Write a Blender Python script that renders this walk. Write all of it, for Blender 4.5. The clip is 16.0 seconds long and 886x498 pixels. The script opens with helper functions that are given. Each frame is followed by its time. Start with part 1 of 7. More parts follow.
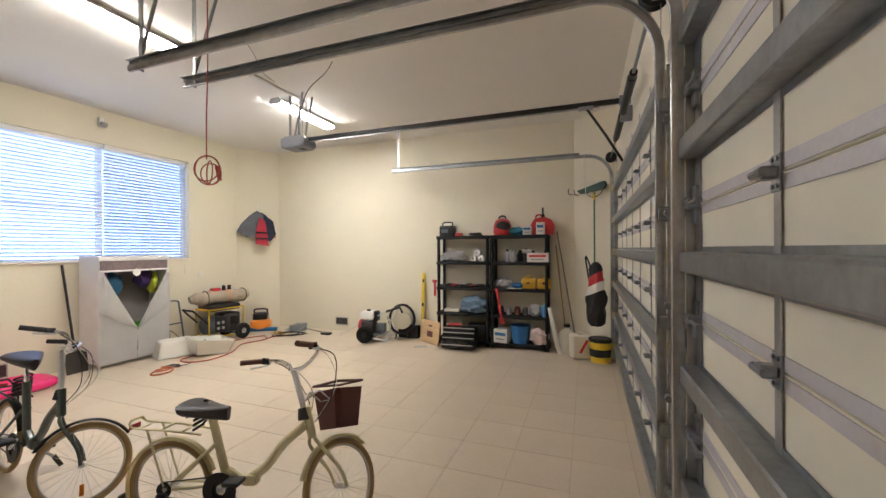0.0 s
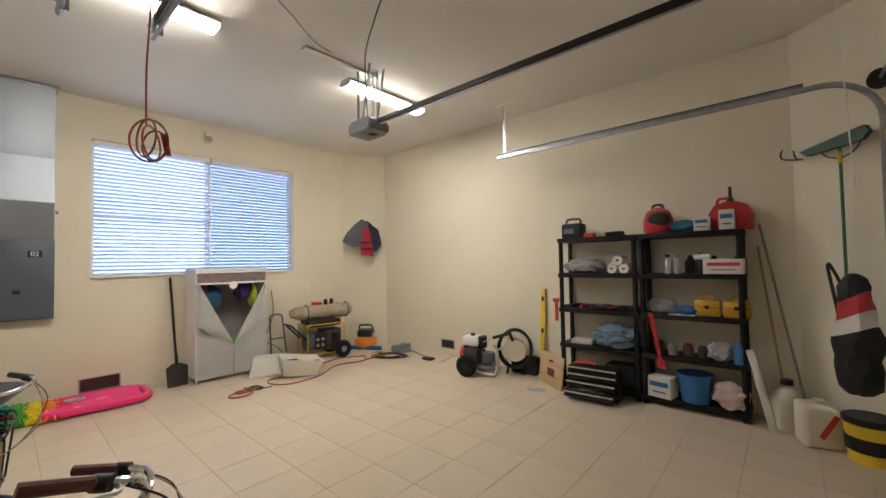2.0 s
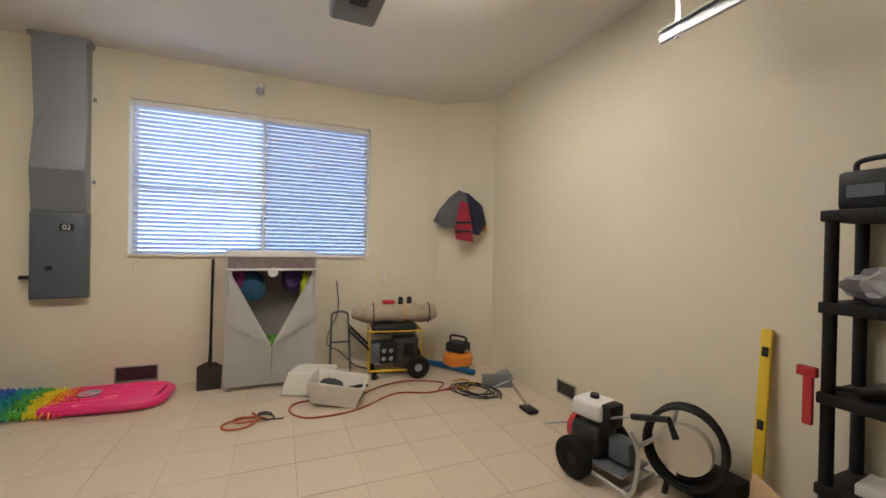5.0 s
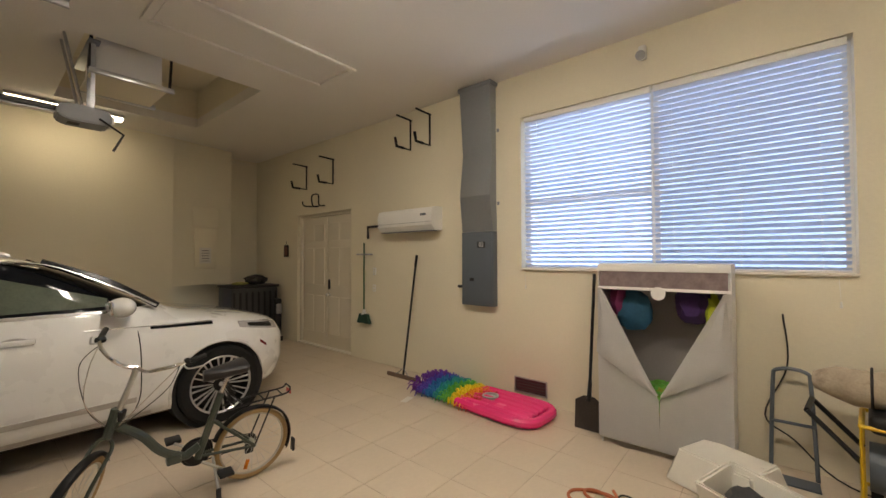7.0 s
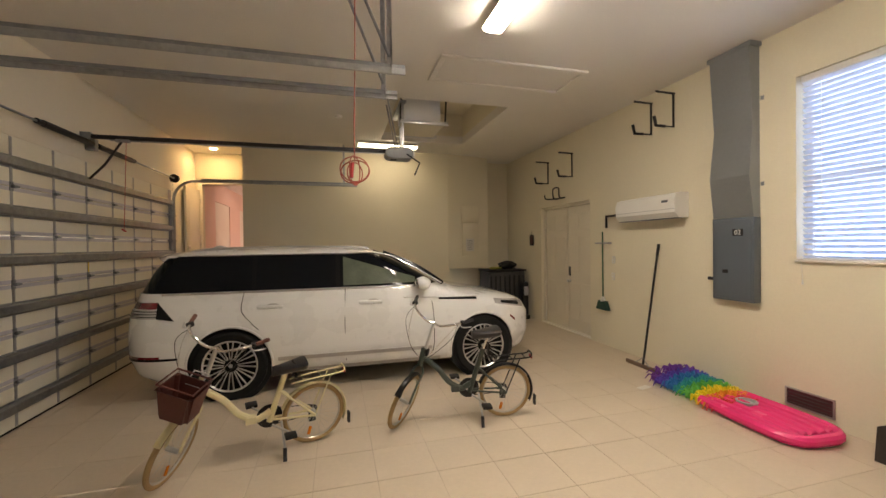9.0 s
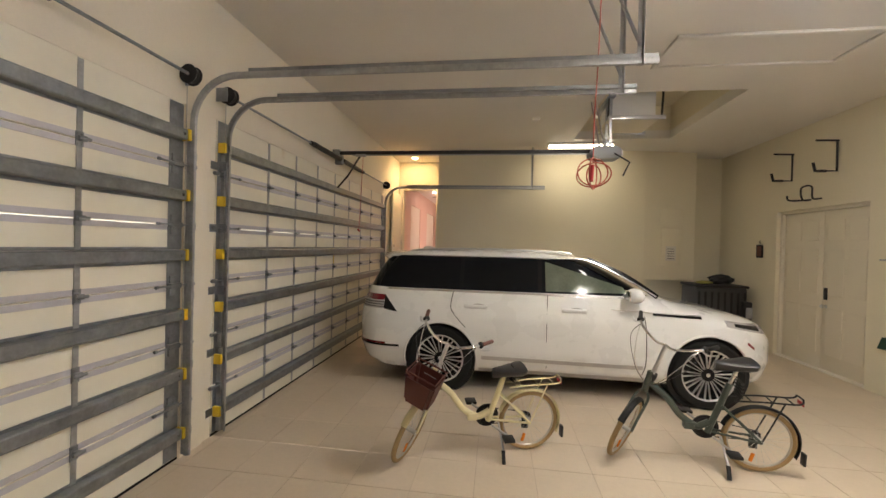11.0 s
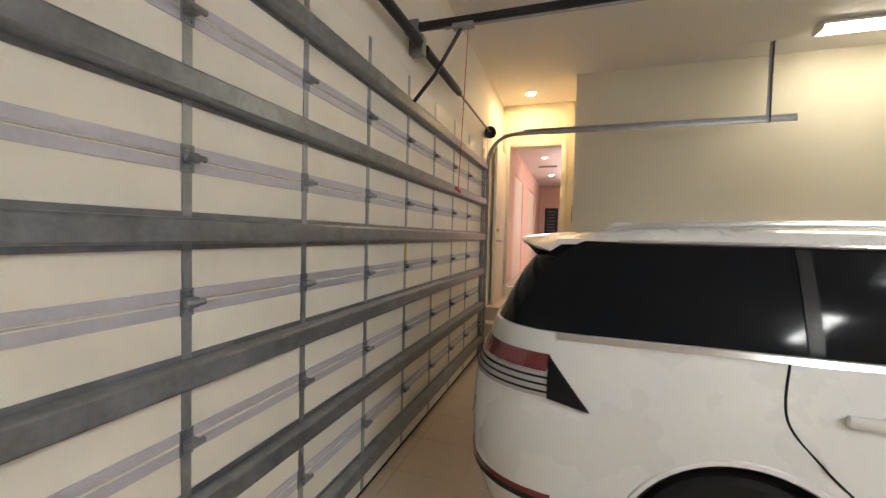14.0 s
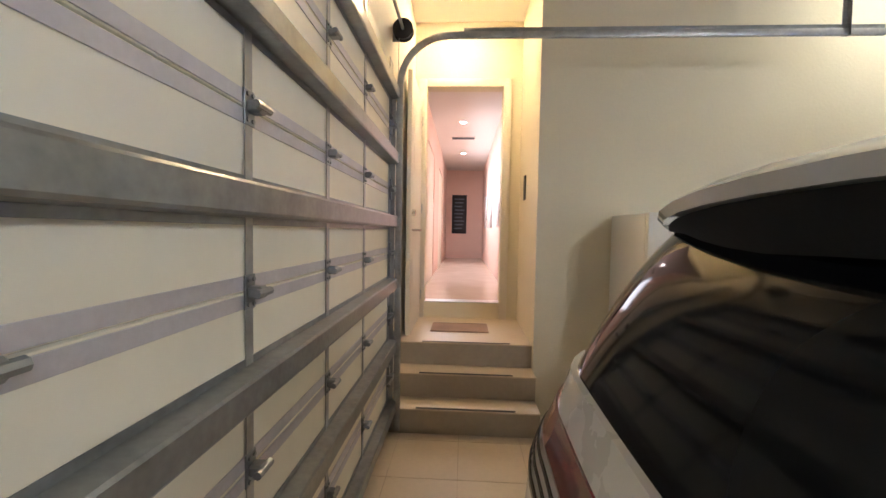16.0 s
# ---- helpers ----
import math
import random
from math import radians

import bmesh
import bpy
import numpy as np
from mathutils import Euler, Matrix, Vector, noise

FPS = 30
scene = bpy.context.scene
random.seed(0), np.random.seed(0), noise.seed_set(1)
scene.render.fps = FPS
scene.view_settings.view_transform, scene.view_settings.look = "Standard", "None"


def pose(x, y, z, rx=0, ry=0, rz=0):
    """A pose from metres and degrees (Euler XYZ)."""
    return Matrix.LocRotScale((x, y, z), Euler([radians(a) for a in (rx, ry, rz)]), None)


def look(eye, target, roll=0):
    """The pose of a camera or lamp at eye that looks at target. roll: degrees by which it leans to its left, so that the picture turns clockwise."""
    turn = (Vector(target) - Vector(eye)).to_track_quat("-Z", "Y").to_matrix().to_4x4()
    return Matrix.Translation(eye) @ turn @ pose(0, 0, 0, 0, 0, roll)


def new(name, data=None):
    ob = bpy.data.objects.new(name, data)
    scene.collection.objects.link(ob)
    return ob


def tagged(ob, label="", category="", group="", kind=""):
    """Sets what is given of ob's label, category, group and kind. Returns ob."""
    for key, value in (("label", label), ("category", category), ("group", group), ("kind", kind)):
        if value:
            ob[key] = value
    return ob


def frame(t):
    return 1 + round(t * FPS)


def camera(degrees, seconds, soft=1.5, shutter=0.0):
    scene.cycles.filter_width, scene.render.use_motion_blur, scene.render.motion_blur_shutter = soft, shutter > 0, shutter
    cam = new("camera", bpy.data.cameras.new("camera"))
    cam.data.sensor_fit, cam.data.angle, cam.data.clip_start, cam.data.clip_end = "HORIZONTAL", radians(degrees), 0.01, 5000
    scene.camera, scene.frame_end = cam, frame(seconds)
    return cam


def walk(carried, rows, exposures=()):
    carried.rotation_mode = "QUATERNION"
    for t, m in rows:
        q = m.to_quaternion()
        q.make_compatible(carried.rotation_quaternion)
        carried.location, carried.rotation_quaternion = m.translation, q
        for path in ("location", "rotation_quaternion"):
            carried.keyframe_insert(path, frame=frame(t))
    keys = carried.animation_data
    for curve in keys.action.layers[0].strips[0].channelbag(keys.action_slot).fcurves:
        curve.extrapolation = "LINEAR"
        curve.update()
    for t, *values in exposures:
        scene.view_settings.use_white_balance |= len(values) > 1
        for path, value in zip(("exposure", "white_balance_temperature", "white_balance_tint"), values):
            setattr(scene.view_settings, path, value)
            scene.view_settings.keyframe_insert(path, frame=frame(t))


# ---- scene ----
cam = camera(97.1, 16.0)
EXPOSURES = [(0, 2.55, 5950, 12), (1.5, 2.25, 6050, 12), (3, 1.85, 6300, 13), (6, 1.8, 6350, 13), (7.5, 2.0, 7000, 13), (9, 2.25, 6900, 14), (10, 2.4, 6650, 13), (12.5, 2.8, 6000, 11), (14, 3.0, 5750, 11), (16, 3.4, 5400, 11)]
PATH = [
    (0, (0.187, -0.073, 1.68), (-0.502, 1.804, 1.679), -0.3),
    (0.5, (0.128, 0.344, 1.665), (-0.748, 2.142, 1.688), -0.5),
    (1, (0.028, 0.748, 1.669), (-1.028, 2.446, 1.705), -0.9),
    (1.5, (0.044, 1.199, 1.675), (-1.17, 2.788, 1.718), -1.0),
    (2, (-0.063, 1.609, 1.633), (-1.386, 3.108, 1.698), -1.1),
    (2.5, (-0.152, 2.047, 1.632), (-1.585, 3.441, 1.688), -1.2),
    (3, (-0.256, 2.545, 1.663), (-1.779, 3.841, 1.704), -0.9),
    (3.2, (-0.326, 2.722, 1.663), (-1.879, 3.98, 1.697), -0.9),
    (5.5, (-1.586, 4.231, 1.691), (-3.556, 4.577, 1.681), 1.1),
    (6, (-1.943, 4.431, 1.646), (-3.923, 4.149, 1.668), 0.9),
    (6.5, (-2.309, 4.503, 1.635), (-4.121, 3.658, 1.678), 0.4),
    (7, (-2.593, 4.6, 1.655), (-4.131, 3.322, 1.699), -0.2),
    (7.5, (-2.658, 4.694, 1.673), (-3.936, 3.155, 1.669), -0.6),
    (8, (-2.596, 4.843, 1.688), (-3.611, 3.119, 1.646), -0.4),
    (8.5, (-2.466, 5.007, 1.696), (-3.229, 3.159, 1.665), -0.8),
    (9, (-2.38, 5.161, 1.713), (-2.903, 3.231, 1.693), -0.7),
    (9.5, (-2.293, 5.247, 1.73), (-2.592, 3.269, 1.739), -0.6),
    (10, (-2.133, 5.286, 1.751), (-2.228, 3.289, 1.775), -0.2),
    (12.3, (-1.438, 3.971, 1.7), (-0.848, 2.063, 1.615), 2.3),
    (12.5, (-1.348, 3.757, 1.672), (-0.726, 1.858, 1.591), 2.1),
    (13, (-1.103, 3.186, 1.67), (-0.414, 1.309, 1.608), 1.9),
    (13.5, (-0.829, 2.634, 1.664), (-0.16, 0.75, 1.594), 1.8),
    (14, (-0.587, 2.006, 1.629), (0.047, 0.11, 1.557), 1.5),
    (14.5, (-0.338, 1.436, 1.611), (0.166, -0.498, 1.555), 1.2),
    (15, (-0.164, 0.859, 1.582), (0.217, -1.103, 1.507), 1.0),
    (15.5, (-0.026, 0.264, 1.571), (0.209, -1.721, 1.491), 1.0),
    (16, (0.06, -0.294, 1.551), (0.163, -2.289, 1.462), 1.0),
]
walk(cam, [(t, look(eye, target, roll)) for t, eye, target, roll in PATH], EXPOSURES)

# ---- world and large lights ----
world = bpy.data.worlds.new("sky")
scene.world = world
world.use_nodes = True
wn = world.node_tree.nodes
sky = wn.new("ShaderNodeTexSky")
sky.sky_type = "NISHITA"
sky.sun_disc = False
sky.sun_elevation = radians(50)
sky.sun_rotation = radians(90)
wn["Background"].inputs[1].default_value = 0.1
world.node_tree.links.new(sky.outputs[0], wn["Background"].inputs[0])

sun_data = bpy.data.lights.new("sun", "SUN")
sun_data.energy, sun_data.angle, sun_data.color = 2.5, radians(0.5), (1, 0.95, 0.88)
sun = new("sun", sun_data)
sun.matrix_world = look((20, 0, 24), (0, 0, 0))

LAMP = 18.5      # fluorescent tubes
WARM = 85.0      # recessed warm lamp by the stairs

# ---- materials ----


def mat(name, color, rough=0.6, metal=0.0, vary=0.12, scale=3.0, fine=60.0, bump=0.15, coat=0.0, spec=0.5, per_object=0.0, trans=0.0, stain=None):
    m = bpy.data.materials.new(name)
    m.use_nodes = True
    nt = m.node_tree
    n, l = nt.nodes, nt.links
    b = n["Principled BSDF"]
    b.inputs["Roughness"].default_value = rough
    b.inputs["Metallic"].default_value = metal
    b.inputs["Coat Weight"].default_value = coat
    b.inputs["Coat Roughness"].default_value = 0.05
    b.inputs["Specular IOR Level"].default_value = spec
    if trans:
        b.inputs["Transmission Weight"].default_value = trans
    co = n.new("ShaderNodeTexCoord")
    big = n.new("ShaderNodeTexNoise")
    big.inputs["Scale"].default_value = scale
    big.inputs["Detail"].default_value = 5
    small = n.new("ShaderNodeTexNoise")
    small.inputs["Scale"].default_value = fine
    small.inputs["Detail"].default_value = 3
    for q in (big, small):
        l.new(co.outputs["Object"], q.inputs["Vector"])
    add = n.new("ShaderNodeMath")
    add.operation = "MULTIPLY_ADD"
    l.new(small.outputs["Fac"], add.inputs[0])
    add.inputs[1].default_value = 0.5
    l.new(big.outputs["Fac"], add.inputs[2])
    rng = n.new("ShaderNodeMapRange")
    rng.inputs["From Min"].default_value, rng.inputs["From Max"].default_value = 0.4, 1.1
    rng.inputs["To Min"].default_value, rng.inputs["To Max"].default_value = 1 - vary, 1 + vary
    l.new(add.outputs[0], rng.inputs["Value"])
    mul = n.new("ShaderNodeVectorMath")
    mul.operation = "SCALE"
    mul.inputs[0].default_value = color
    l.new(rng.outputs[0], mul.inputs["Scale"])
    out = mul.outputs[0]
    if per_object:
        info = n.new("ShaderNodeObjectInfo")
        r2 = n.new("ShaderNodeMapRange")
        r2.inputs["To Min"].default_value, r2.inputs["To Max"].default_value = 1 - per_object, 1 + per_object
        l.new(info.outputs["Random"], r2.inputs["Value"])
        m2 = n.new("ShaderNodeVectorMath")
        m2.operation = "SCALE"
        l.new(out, m2.inputs[0])
        l.new(r2.outputs[0], m2.inputs["Scale"])
        out = m2.outputs[0]
    if stain:
        sc, col, lo, hi = stain
        sn = n.new("ShaderNodeTexNoise")
        sn.inputs["Scale"].default_value = sc
        sn.inputs["Detail"].default_value = 8
        sn.inputs["Roughness"].default_value = 0.65
        l.new(co.outputs["Object"], sn.inputs["Vector"])
        sr = n.new("ShaderNodeMapRange")
        sr.inputs["From Min"].default_value, sr.inputs["From Max"].default_value = lo, hi
        l.new(sn.outputs["Fac"], sr.inputs["Value"])
        mx = n.new("ShaderNodeMix")
        mx.data_type = "RGBA"
        l.new(sr.outputs[0], mx.inputs["Factor"])
        l.new(out, mx.inputs[6])
        mx.inputs[7].default_value = (*col, 1)
        out = mx.outputs[2]
    l.new(out, b.inputs["Base Color"])
    rr = n.new("ShaderNodeMapRange")
    rr.inputs["To Min"].default_value, rr.inputs["To Max"].default_value = max(0.02, rough - 0.08), min(1, rough + 0.08)
    l.new(big.outputs["Fac"], rr.inputs["Value"])
    l.new(rr.outputs[0], b.inputs["Roughness"])
    if bump:
        bp = n.new("ShaderNodeBump")
        bp.inputs["Strength"].default_value = bump
        bp.inputs["Distance"].default_value = 0.004
        l.new(small.outputs["Fac"], bp.inputs["Height"])
        l.new(bp.outputs[0], b.inputs["Normal"])
    return m


def glow(name, color, strength):
    m = bpy.data.materials.new(name)
    m.use_nodes = True
    b = m.node_tree.nodes["Principled BSDF"]
    b.inputs["Base Color"].default_value = (*color, 1)
    b.inputs["Emission Color"].default_value = (*color, 1)
    b.inputs["Emission Strength"].default_value = strength
    return m


WALL = mat("cream_wall_paint", (0.74, 0.68, 0.53), 0.75, vary=0.05, scale=0.9, fine=45, bump=0.35)
WALL_DOOR = mat("off_white_door_wall_paint", (0.78, 0.72, 0.60), 0.7, vary=0.05, scale=0.9, fine=45, bump=0.3)
CEIL = mat("ceiling_paint", (0.76, 0.73, 0.68), 0.85, vary=0.04, scale=0.7, fine=50, bump=0.4)
TILE = mat("beige_floor_tile", (0.60, 0.50, 0.385), 0.36, vary=0.08, scale=2.2, fine=30, bump=0.06, per_object=0.018, stain=(1.1, (0.44, 0.355, 0.26), 0.52, 0.85))
GROUT = mat("floor_grout", (0.47, 0.385, 0.29), 0.9, vary=0.45, scale=1.3, fine=14)
HALL_PINK = mat("corridor_paint", (0.78, 0.57, 0.47), 0.7, vary=0.03)
HALL_TILE = mat("corridor_floor_tile", (0.62, 0.50, 0.40), 0.2, vary=0.06, per_object=0.04)
RISER = mat("wood_look_riser_tile", (0.42, 0.36, 0.28), 0.5, vary=0.15, scale=2, fine=25)
TRIM = mat("white_trim_paint", (0.80, 0.75, 0.66), 0.5, vary=0.03)
DOOR_PAINT = mat("painted_door", (0.72, 0.66, 0.54), 0.5, vary=0.05, scale=1.2)
DOOR_PANEL = mat("cream_steel_door_panel", (0.80, 0.76, 0.64), 0.5, vary=0.05, scale=2.5, fine=12, bump=0.1, stain=(2.3, (0.66, 0.55, 0.36), 0.68, 0.82))
GALV = mat("galvanised_steel", (0.27, 0.285, 0.305), 0.34, metal=0.7, vary=0.3, scale=9, fine=40, bump=0.08)
GALV_LIGHT = mat("bright_galvanised_steel", (0.38, 0.385, 0.40), 0.34, metal=0.75, vary=0.25, scale=12, fine=45, bump=0.06)
LILAC = mat("primed_hinge_rail", (0.56, 0.54, 0.58), 0.5, metal=0.3, vary=0.12, scale=6)
DUCT = mat("sheet_metal_duct", (0.33, 0.355, 0.385), 0.44, metal=0.8, vary=0.06, scale=2.2, fine=30, bump=0.06)
PANEL_GREY = mat("grey_enamel", (0.10, 0.12, 0.145), 0.42, vary=0.08, scale=3)
BLACK = mat("black_plastic", (0.014, 0.014, 0.015), 0.5, vary=0.25, spec=0.35)
BLACK_METAL = mat("black_painted_steel", (0.018, 0.018, 0.02), 0.42, metal=0.3, vary=0.25)
RUBBER = mat("rubber", (0.012, 0.012, 0.012), 0.85, vary=0.2, spec=0.25)
YELLOW = mat("yellow_plastic", (0.75, 0.52, 0.03), 0.45, vary=0.1)
RED = mat("red_plastic", (0.48, 0.03, 0.035), 0.4, vary=0.12)
ORANGE = mat("orange_plastic", (0.75, 0.24, 0.03), 0.4, vary=0.1)
BLUE = mat("blue_plastic", (0.03, 0.14, 0.36), 0.4, vary=0.12)
WHITE = mat("white_plastic", (0.78, 0.77, 0.74), 0.45, vary=0.04)
CHROME = mat("chrome", (0.75, 0.75, 0.76), 0.14, metal=1.0, vary=0.05, bump=0.0)
ALU = mat("brushed_aluminium", (0.6, 0.6, 0.6), 0.3, metal=0.9, vary=0.1)
TUBE = glow("fluorescent_diffuser", (1.0, 0.93, 0.80), LAMP)
TUBE_WARM = glow("dimmer_fluorescent_diffuser", (1.0, 0.86, 0.60), LAMP * 0.19)
DOWN = glow("warm_lamp", (1.0, 0.66, 0.30), WARM)
CORR = glow("corridor_lamp", (1.0, 0.80, 0.66), 14.0)

# ---- builders ----


def bx(bm, x0, x1, y0, y1, z0, z1, bev=0.0, seg=2):
    vs = [bm.verts.new((x, y, z)) for z in (z0, z1) for y in (y0, y1) for x in (x0, x1)]
    fs = [bm.faces.new([vs[i] for i in q]) for q in ((0, 2, 3, 1), (4, 5, 7, 6), (0, 1, 5, 4), (2, 6, 7, 3), (0, 4, 6, 2), (1, 3, 7, 5))]
    if bev:
        es = list({e for f in fs for e in f.edges})
        bmesh.ops.bevel(bm, geom=es, offset=bev, segments=seg, affect="EDGES", profile=0.5)
    return bm


def box(x0, x1, y0, y1, z0, z1, bev=0.0, seg=2):
    return bx(bmesh.new(), x0, x1, y0, y1, z0, z1, bev, seg)


def tube(bm, pts, r, seg=8, closed=False, caps=True):
    pts = [Vector(p) for p in pts]
    n = len(pts)
    rs = r if isinstance(r, (list, tuple)) else [r] * n
    rings = []
    up = None
    for i, p in enumerate(pts):
        a = pts[i - 1] if (i or closed) else p
        b = pts[(i + 1) % n] if (i < n - 1 or closed) else p
        d = (b - a).normalized()
        if up is None:
            up = d.orthogonal().normalized()
        up = (up - d * up.dot(d)).normalized()
        side = d.cross(up)
        rings.append([bm.verts.new(p + (up * math.cos(2 * math.pi * k / seg) + side * math.sin(2 * math.pi * k / seg)) * rs[i]) for k in range(seg)])
    for i in range(n if closed else n - 1):
        a, b = rings[i], rings[(i + 1) % n]
        for k in range(seg):
            bm.faces.new((a[k], a[(k + 1) % seg], b[(k + 1) % seg], b[k]))
    if caps and not closed:
        bm.faces.new(rings[0][::-1])
        bm.faces.new(rings[-1])
    return bm


def rod(p, q, r, seg=8):
    return tube(bmesh.new(), [p, q], r, seg)


def bend(pts, steps=6):
    """A smooth line through the points."""
    pts = [Vector(p) for p in pts]
    out = []
    for i in range(len(pts) - 1):
        p0, p1, p2, p3 = pts[max(i - 1, 0)], pts[i], pts[i + 1], pts[min(i + 2, len(pts) - 1)]
        for s in range(steps):
            u = s / steps
            out.append(0.5 * (2 * p1 + (p2 - p0) * u + (2 * p0 - 5 * p1 + 4 * p2 - p3) * u * u + (3 * p1 - p0 - 3 * p2 + p3) * u ** 3))
    out.append(pts[-1])
    return out


def lathe(prof, seg=24, bm=None, m=None):
    """Spins (radius, height) pairs round z."""
    bm = bm or bmesh.new()
    rings = []
    for r, z in prof:
        ring = []
        for k in range(seg):
            a = 2 * math.pi * k / seg
            v = Vector((r * math.cos(a), r * math.sin(a), z))
            ring.append(bm.verts.new(m @ v if m else v))
        rings.append(ring)
    for a, b in zip(rings, rings[1:]):
        for k in range(seg):
            bm.faces.new((a[k], a[(k + 1) % seg], b[(k + 1) % seg], b[k]))
    if prof[0][0] > 1e-6 and prof[-1][0] > 1e-6:
        a, b = rings[-1], rings[0]
        for k in range(seg):
            bm.faces.new((a[k], a[(k + 1) % seg], b[(k + 1) % seg], b[k]))
    else:
        bmesh.ops.remove_doubles(bm, verts=rings[0] + rings[-1], dist=1e-6)
    return bm


def prism(pts, h0, h1, axis="z", bm=None):
    """Extrudes a flat outline along an axis."""
    bm = bm or bmesh.new()

    def at(a, b, h):
        return {"z": (a, b, h), "y": (a, h, b), "x": (h, a, b)}[axis]
    lo = [bm.verts.new(at(a, b, h0)) for a, b in pts]
    hi = [bm.verts.new(at(a, b, h1)) for a, b in pts]
    n = len(pts)
    for i in range(n):
        bm.faces.new((lo[i], lo[(i + 1) % n], hi[(i + 1) % n], hi[i]))
    bm.faces.new(lo[::-1])
    bm.faces.new(hi)
    return bm


def lumpy(rx, ry, rz, amount=0.12, freq=3.0, seed=0, sub=3, flat=True):
    """A soft irregular heap, its base at z 0."""
    bm = bmesh.new()
    bmesh.ops.create_icosphere(bm, subdivisions=sub, radius=1)
    for v in bm.verts:
        k = 1 + amount * noise.noise(v.co * freq + Vector((seed * 7.3, seed * 3.1, 0))) + amount * 0.5 * noise.noise(v.co * freq * 2.7 + Vector((seed, 0, 9)))
        v.co = Vector((v.co.x * rx * k, v.co.y * ry * k, v.co.z * rz * k + rz * 0.9))
        if flat and v.co.z < 0.004:
            v.co.z = 0.0
    return bm


def mesh_of(name, bm, material, smooth=False):
    bmesh.ops.recalc_face_normals(bm, faces=bm.faces)
    me = bpy.data.meshes.new(name)
    bm.to_mesh(me)
    bm.free()
    me.materials.append(material)
    if smooth:
        me.polygons.foreach_set("use_smooth", [True] * len(me.polygons))
        me.set_sharp_from_angle(angle=radians(35))
    return me


def part(name, bm, material, parent, label="", smooth=True):
    ob = new(name, mesh_of(name, bm, material, smooth))
    ob.parent = parent
    return tagged(ob, label)


def share(name, me, parent, x=0, y=0, z=0, rx=0, ry=0, rz=0):
    ob = new(name, me)
    ob.parent = parent
    ob.matrix_basis = pose(x, y, z, rx, ry, rz)
    return ob


def thing(name, label, category, x=0, y=0, z=0, rz=0, group=""):
    ob = new(name)
    ob.empty_display_size = 0.1
    ob.matrix_basis = pose(x, y, z, 0, 0, rz)
    return tagged(ob, label, category, group)


def single(name, bm, material, label, category, x=0, y=0, z=0, rz=0, group="", smooth=True, rx=0, ry=0):
    ob = new(name, mesh_of(name, bm, material, smooth))
    ob.matrix_basis = pose(x, y, z, rx, ry, rz)
    return tagged(ob, label, category, group)


def struct(name, bm, material, label="", category="", smooth=False):
    return tagged(new(name, mesh_of(name, bm, material, smooth)), label, category, kind="structure")


def writing(text, size, material, parent, m, name="lettering"):
    cu = bpy.data.curves.new(name, "FONT")
    cu.body, cu.size, cu.align_x, cu.align_y, cu.extrude = text, size, "CENTER", "CENTER", 0.0006
    tmp = bpy.data.objects.new(name, cu)
    scene.collection.objects.link(tmp)
    me = bpy.data.meshes.new_from_object(tmp.evaluated_get(bpy.context.evaluated_depsgraph_get()))
    bpy.data.objects.remove(tmp)
    me.materials.clear()
    me.materials.append(material)
    ob = new(name, me)
    ob.parent = parent
    ob.matrix_basis = m
    return ob


# ---- the large structure ----
WX, DX, SY, CY, CZ = -6.72, 0.62, 6.80, -3.58, 3.82   # window wall, door wall, shelf wall, car wall, ceiling
T = 0.2

bm = bmesh.new()
W0, W1, WZ0, WZ1 = 2.37, 5.11, 1.505, 3.305
D0, D1, DZ = -2.585, -0.86, 2.49
for y0, y1, z0, z1 in ((-4.6, D0, 0, CZ), (D0, D1, DZ, CZ), (D1, W0, 0, CZ), (W0, W1, 0, WZ0), (W0, W1, WZ1, CZ), (W1, 6.15, 0, CZ)):
    bx(bm, WX - T, WX, y0, y1, z0, z1)
struct("wall_west", bm, WALL, "cream painted plaster wall with the window", "wall")
struct("wall_corner_west", prism([(WX, 6.15), (-6.19, SY), (-6.19, SY + T), (WX - T, SY + T), (WX - T, 6.15)], 0, CZ), WALL, "cream painted slanting corner wall", "wall")
struct("wall_north", box(-6.19, 0.0, SY, SY + T, 0, CZ), WALL, "cream painted plaster wall behind the shelves", "wall")
struct("wall_corner_east", prism([(0.0, SY), (DX, 6.30), (DX + T, 6.30), (DX + T, SY + T), (0.0, SY + T)], 0, CZ), WALL, "cream painted slanting corner wall", "wall")
A0, A1, B0, B1, DTOP = -3.27, 1.86, 2.22, 6.2, 2.813
bm = bmesh.new()
for y0, y1, z0, z1 in ((-12.4, A0, 0, CZ), (A0, A1, DTOP, CZ), (A1, B0, 0, CZ), (B0, B1, DTOP, CZ), (B1, 6.30, 0, CZ)):
    bx(bm, DX, DX + T, y0, y1, z0, z1)
struct("wall_east", bm, WALL_DOOR, "off-white painted wall with two garage door openings", "wall")
struct("trim", box(DX - 0.022, DX - 0.001, 1.985, B0 - 0.002, 0, DTOP, 0.003), WALL_DOOR, "off-white board on the post between the doors", "trim")
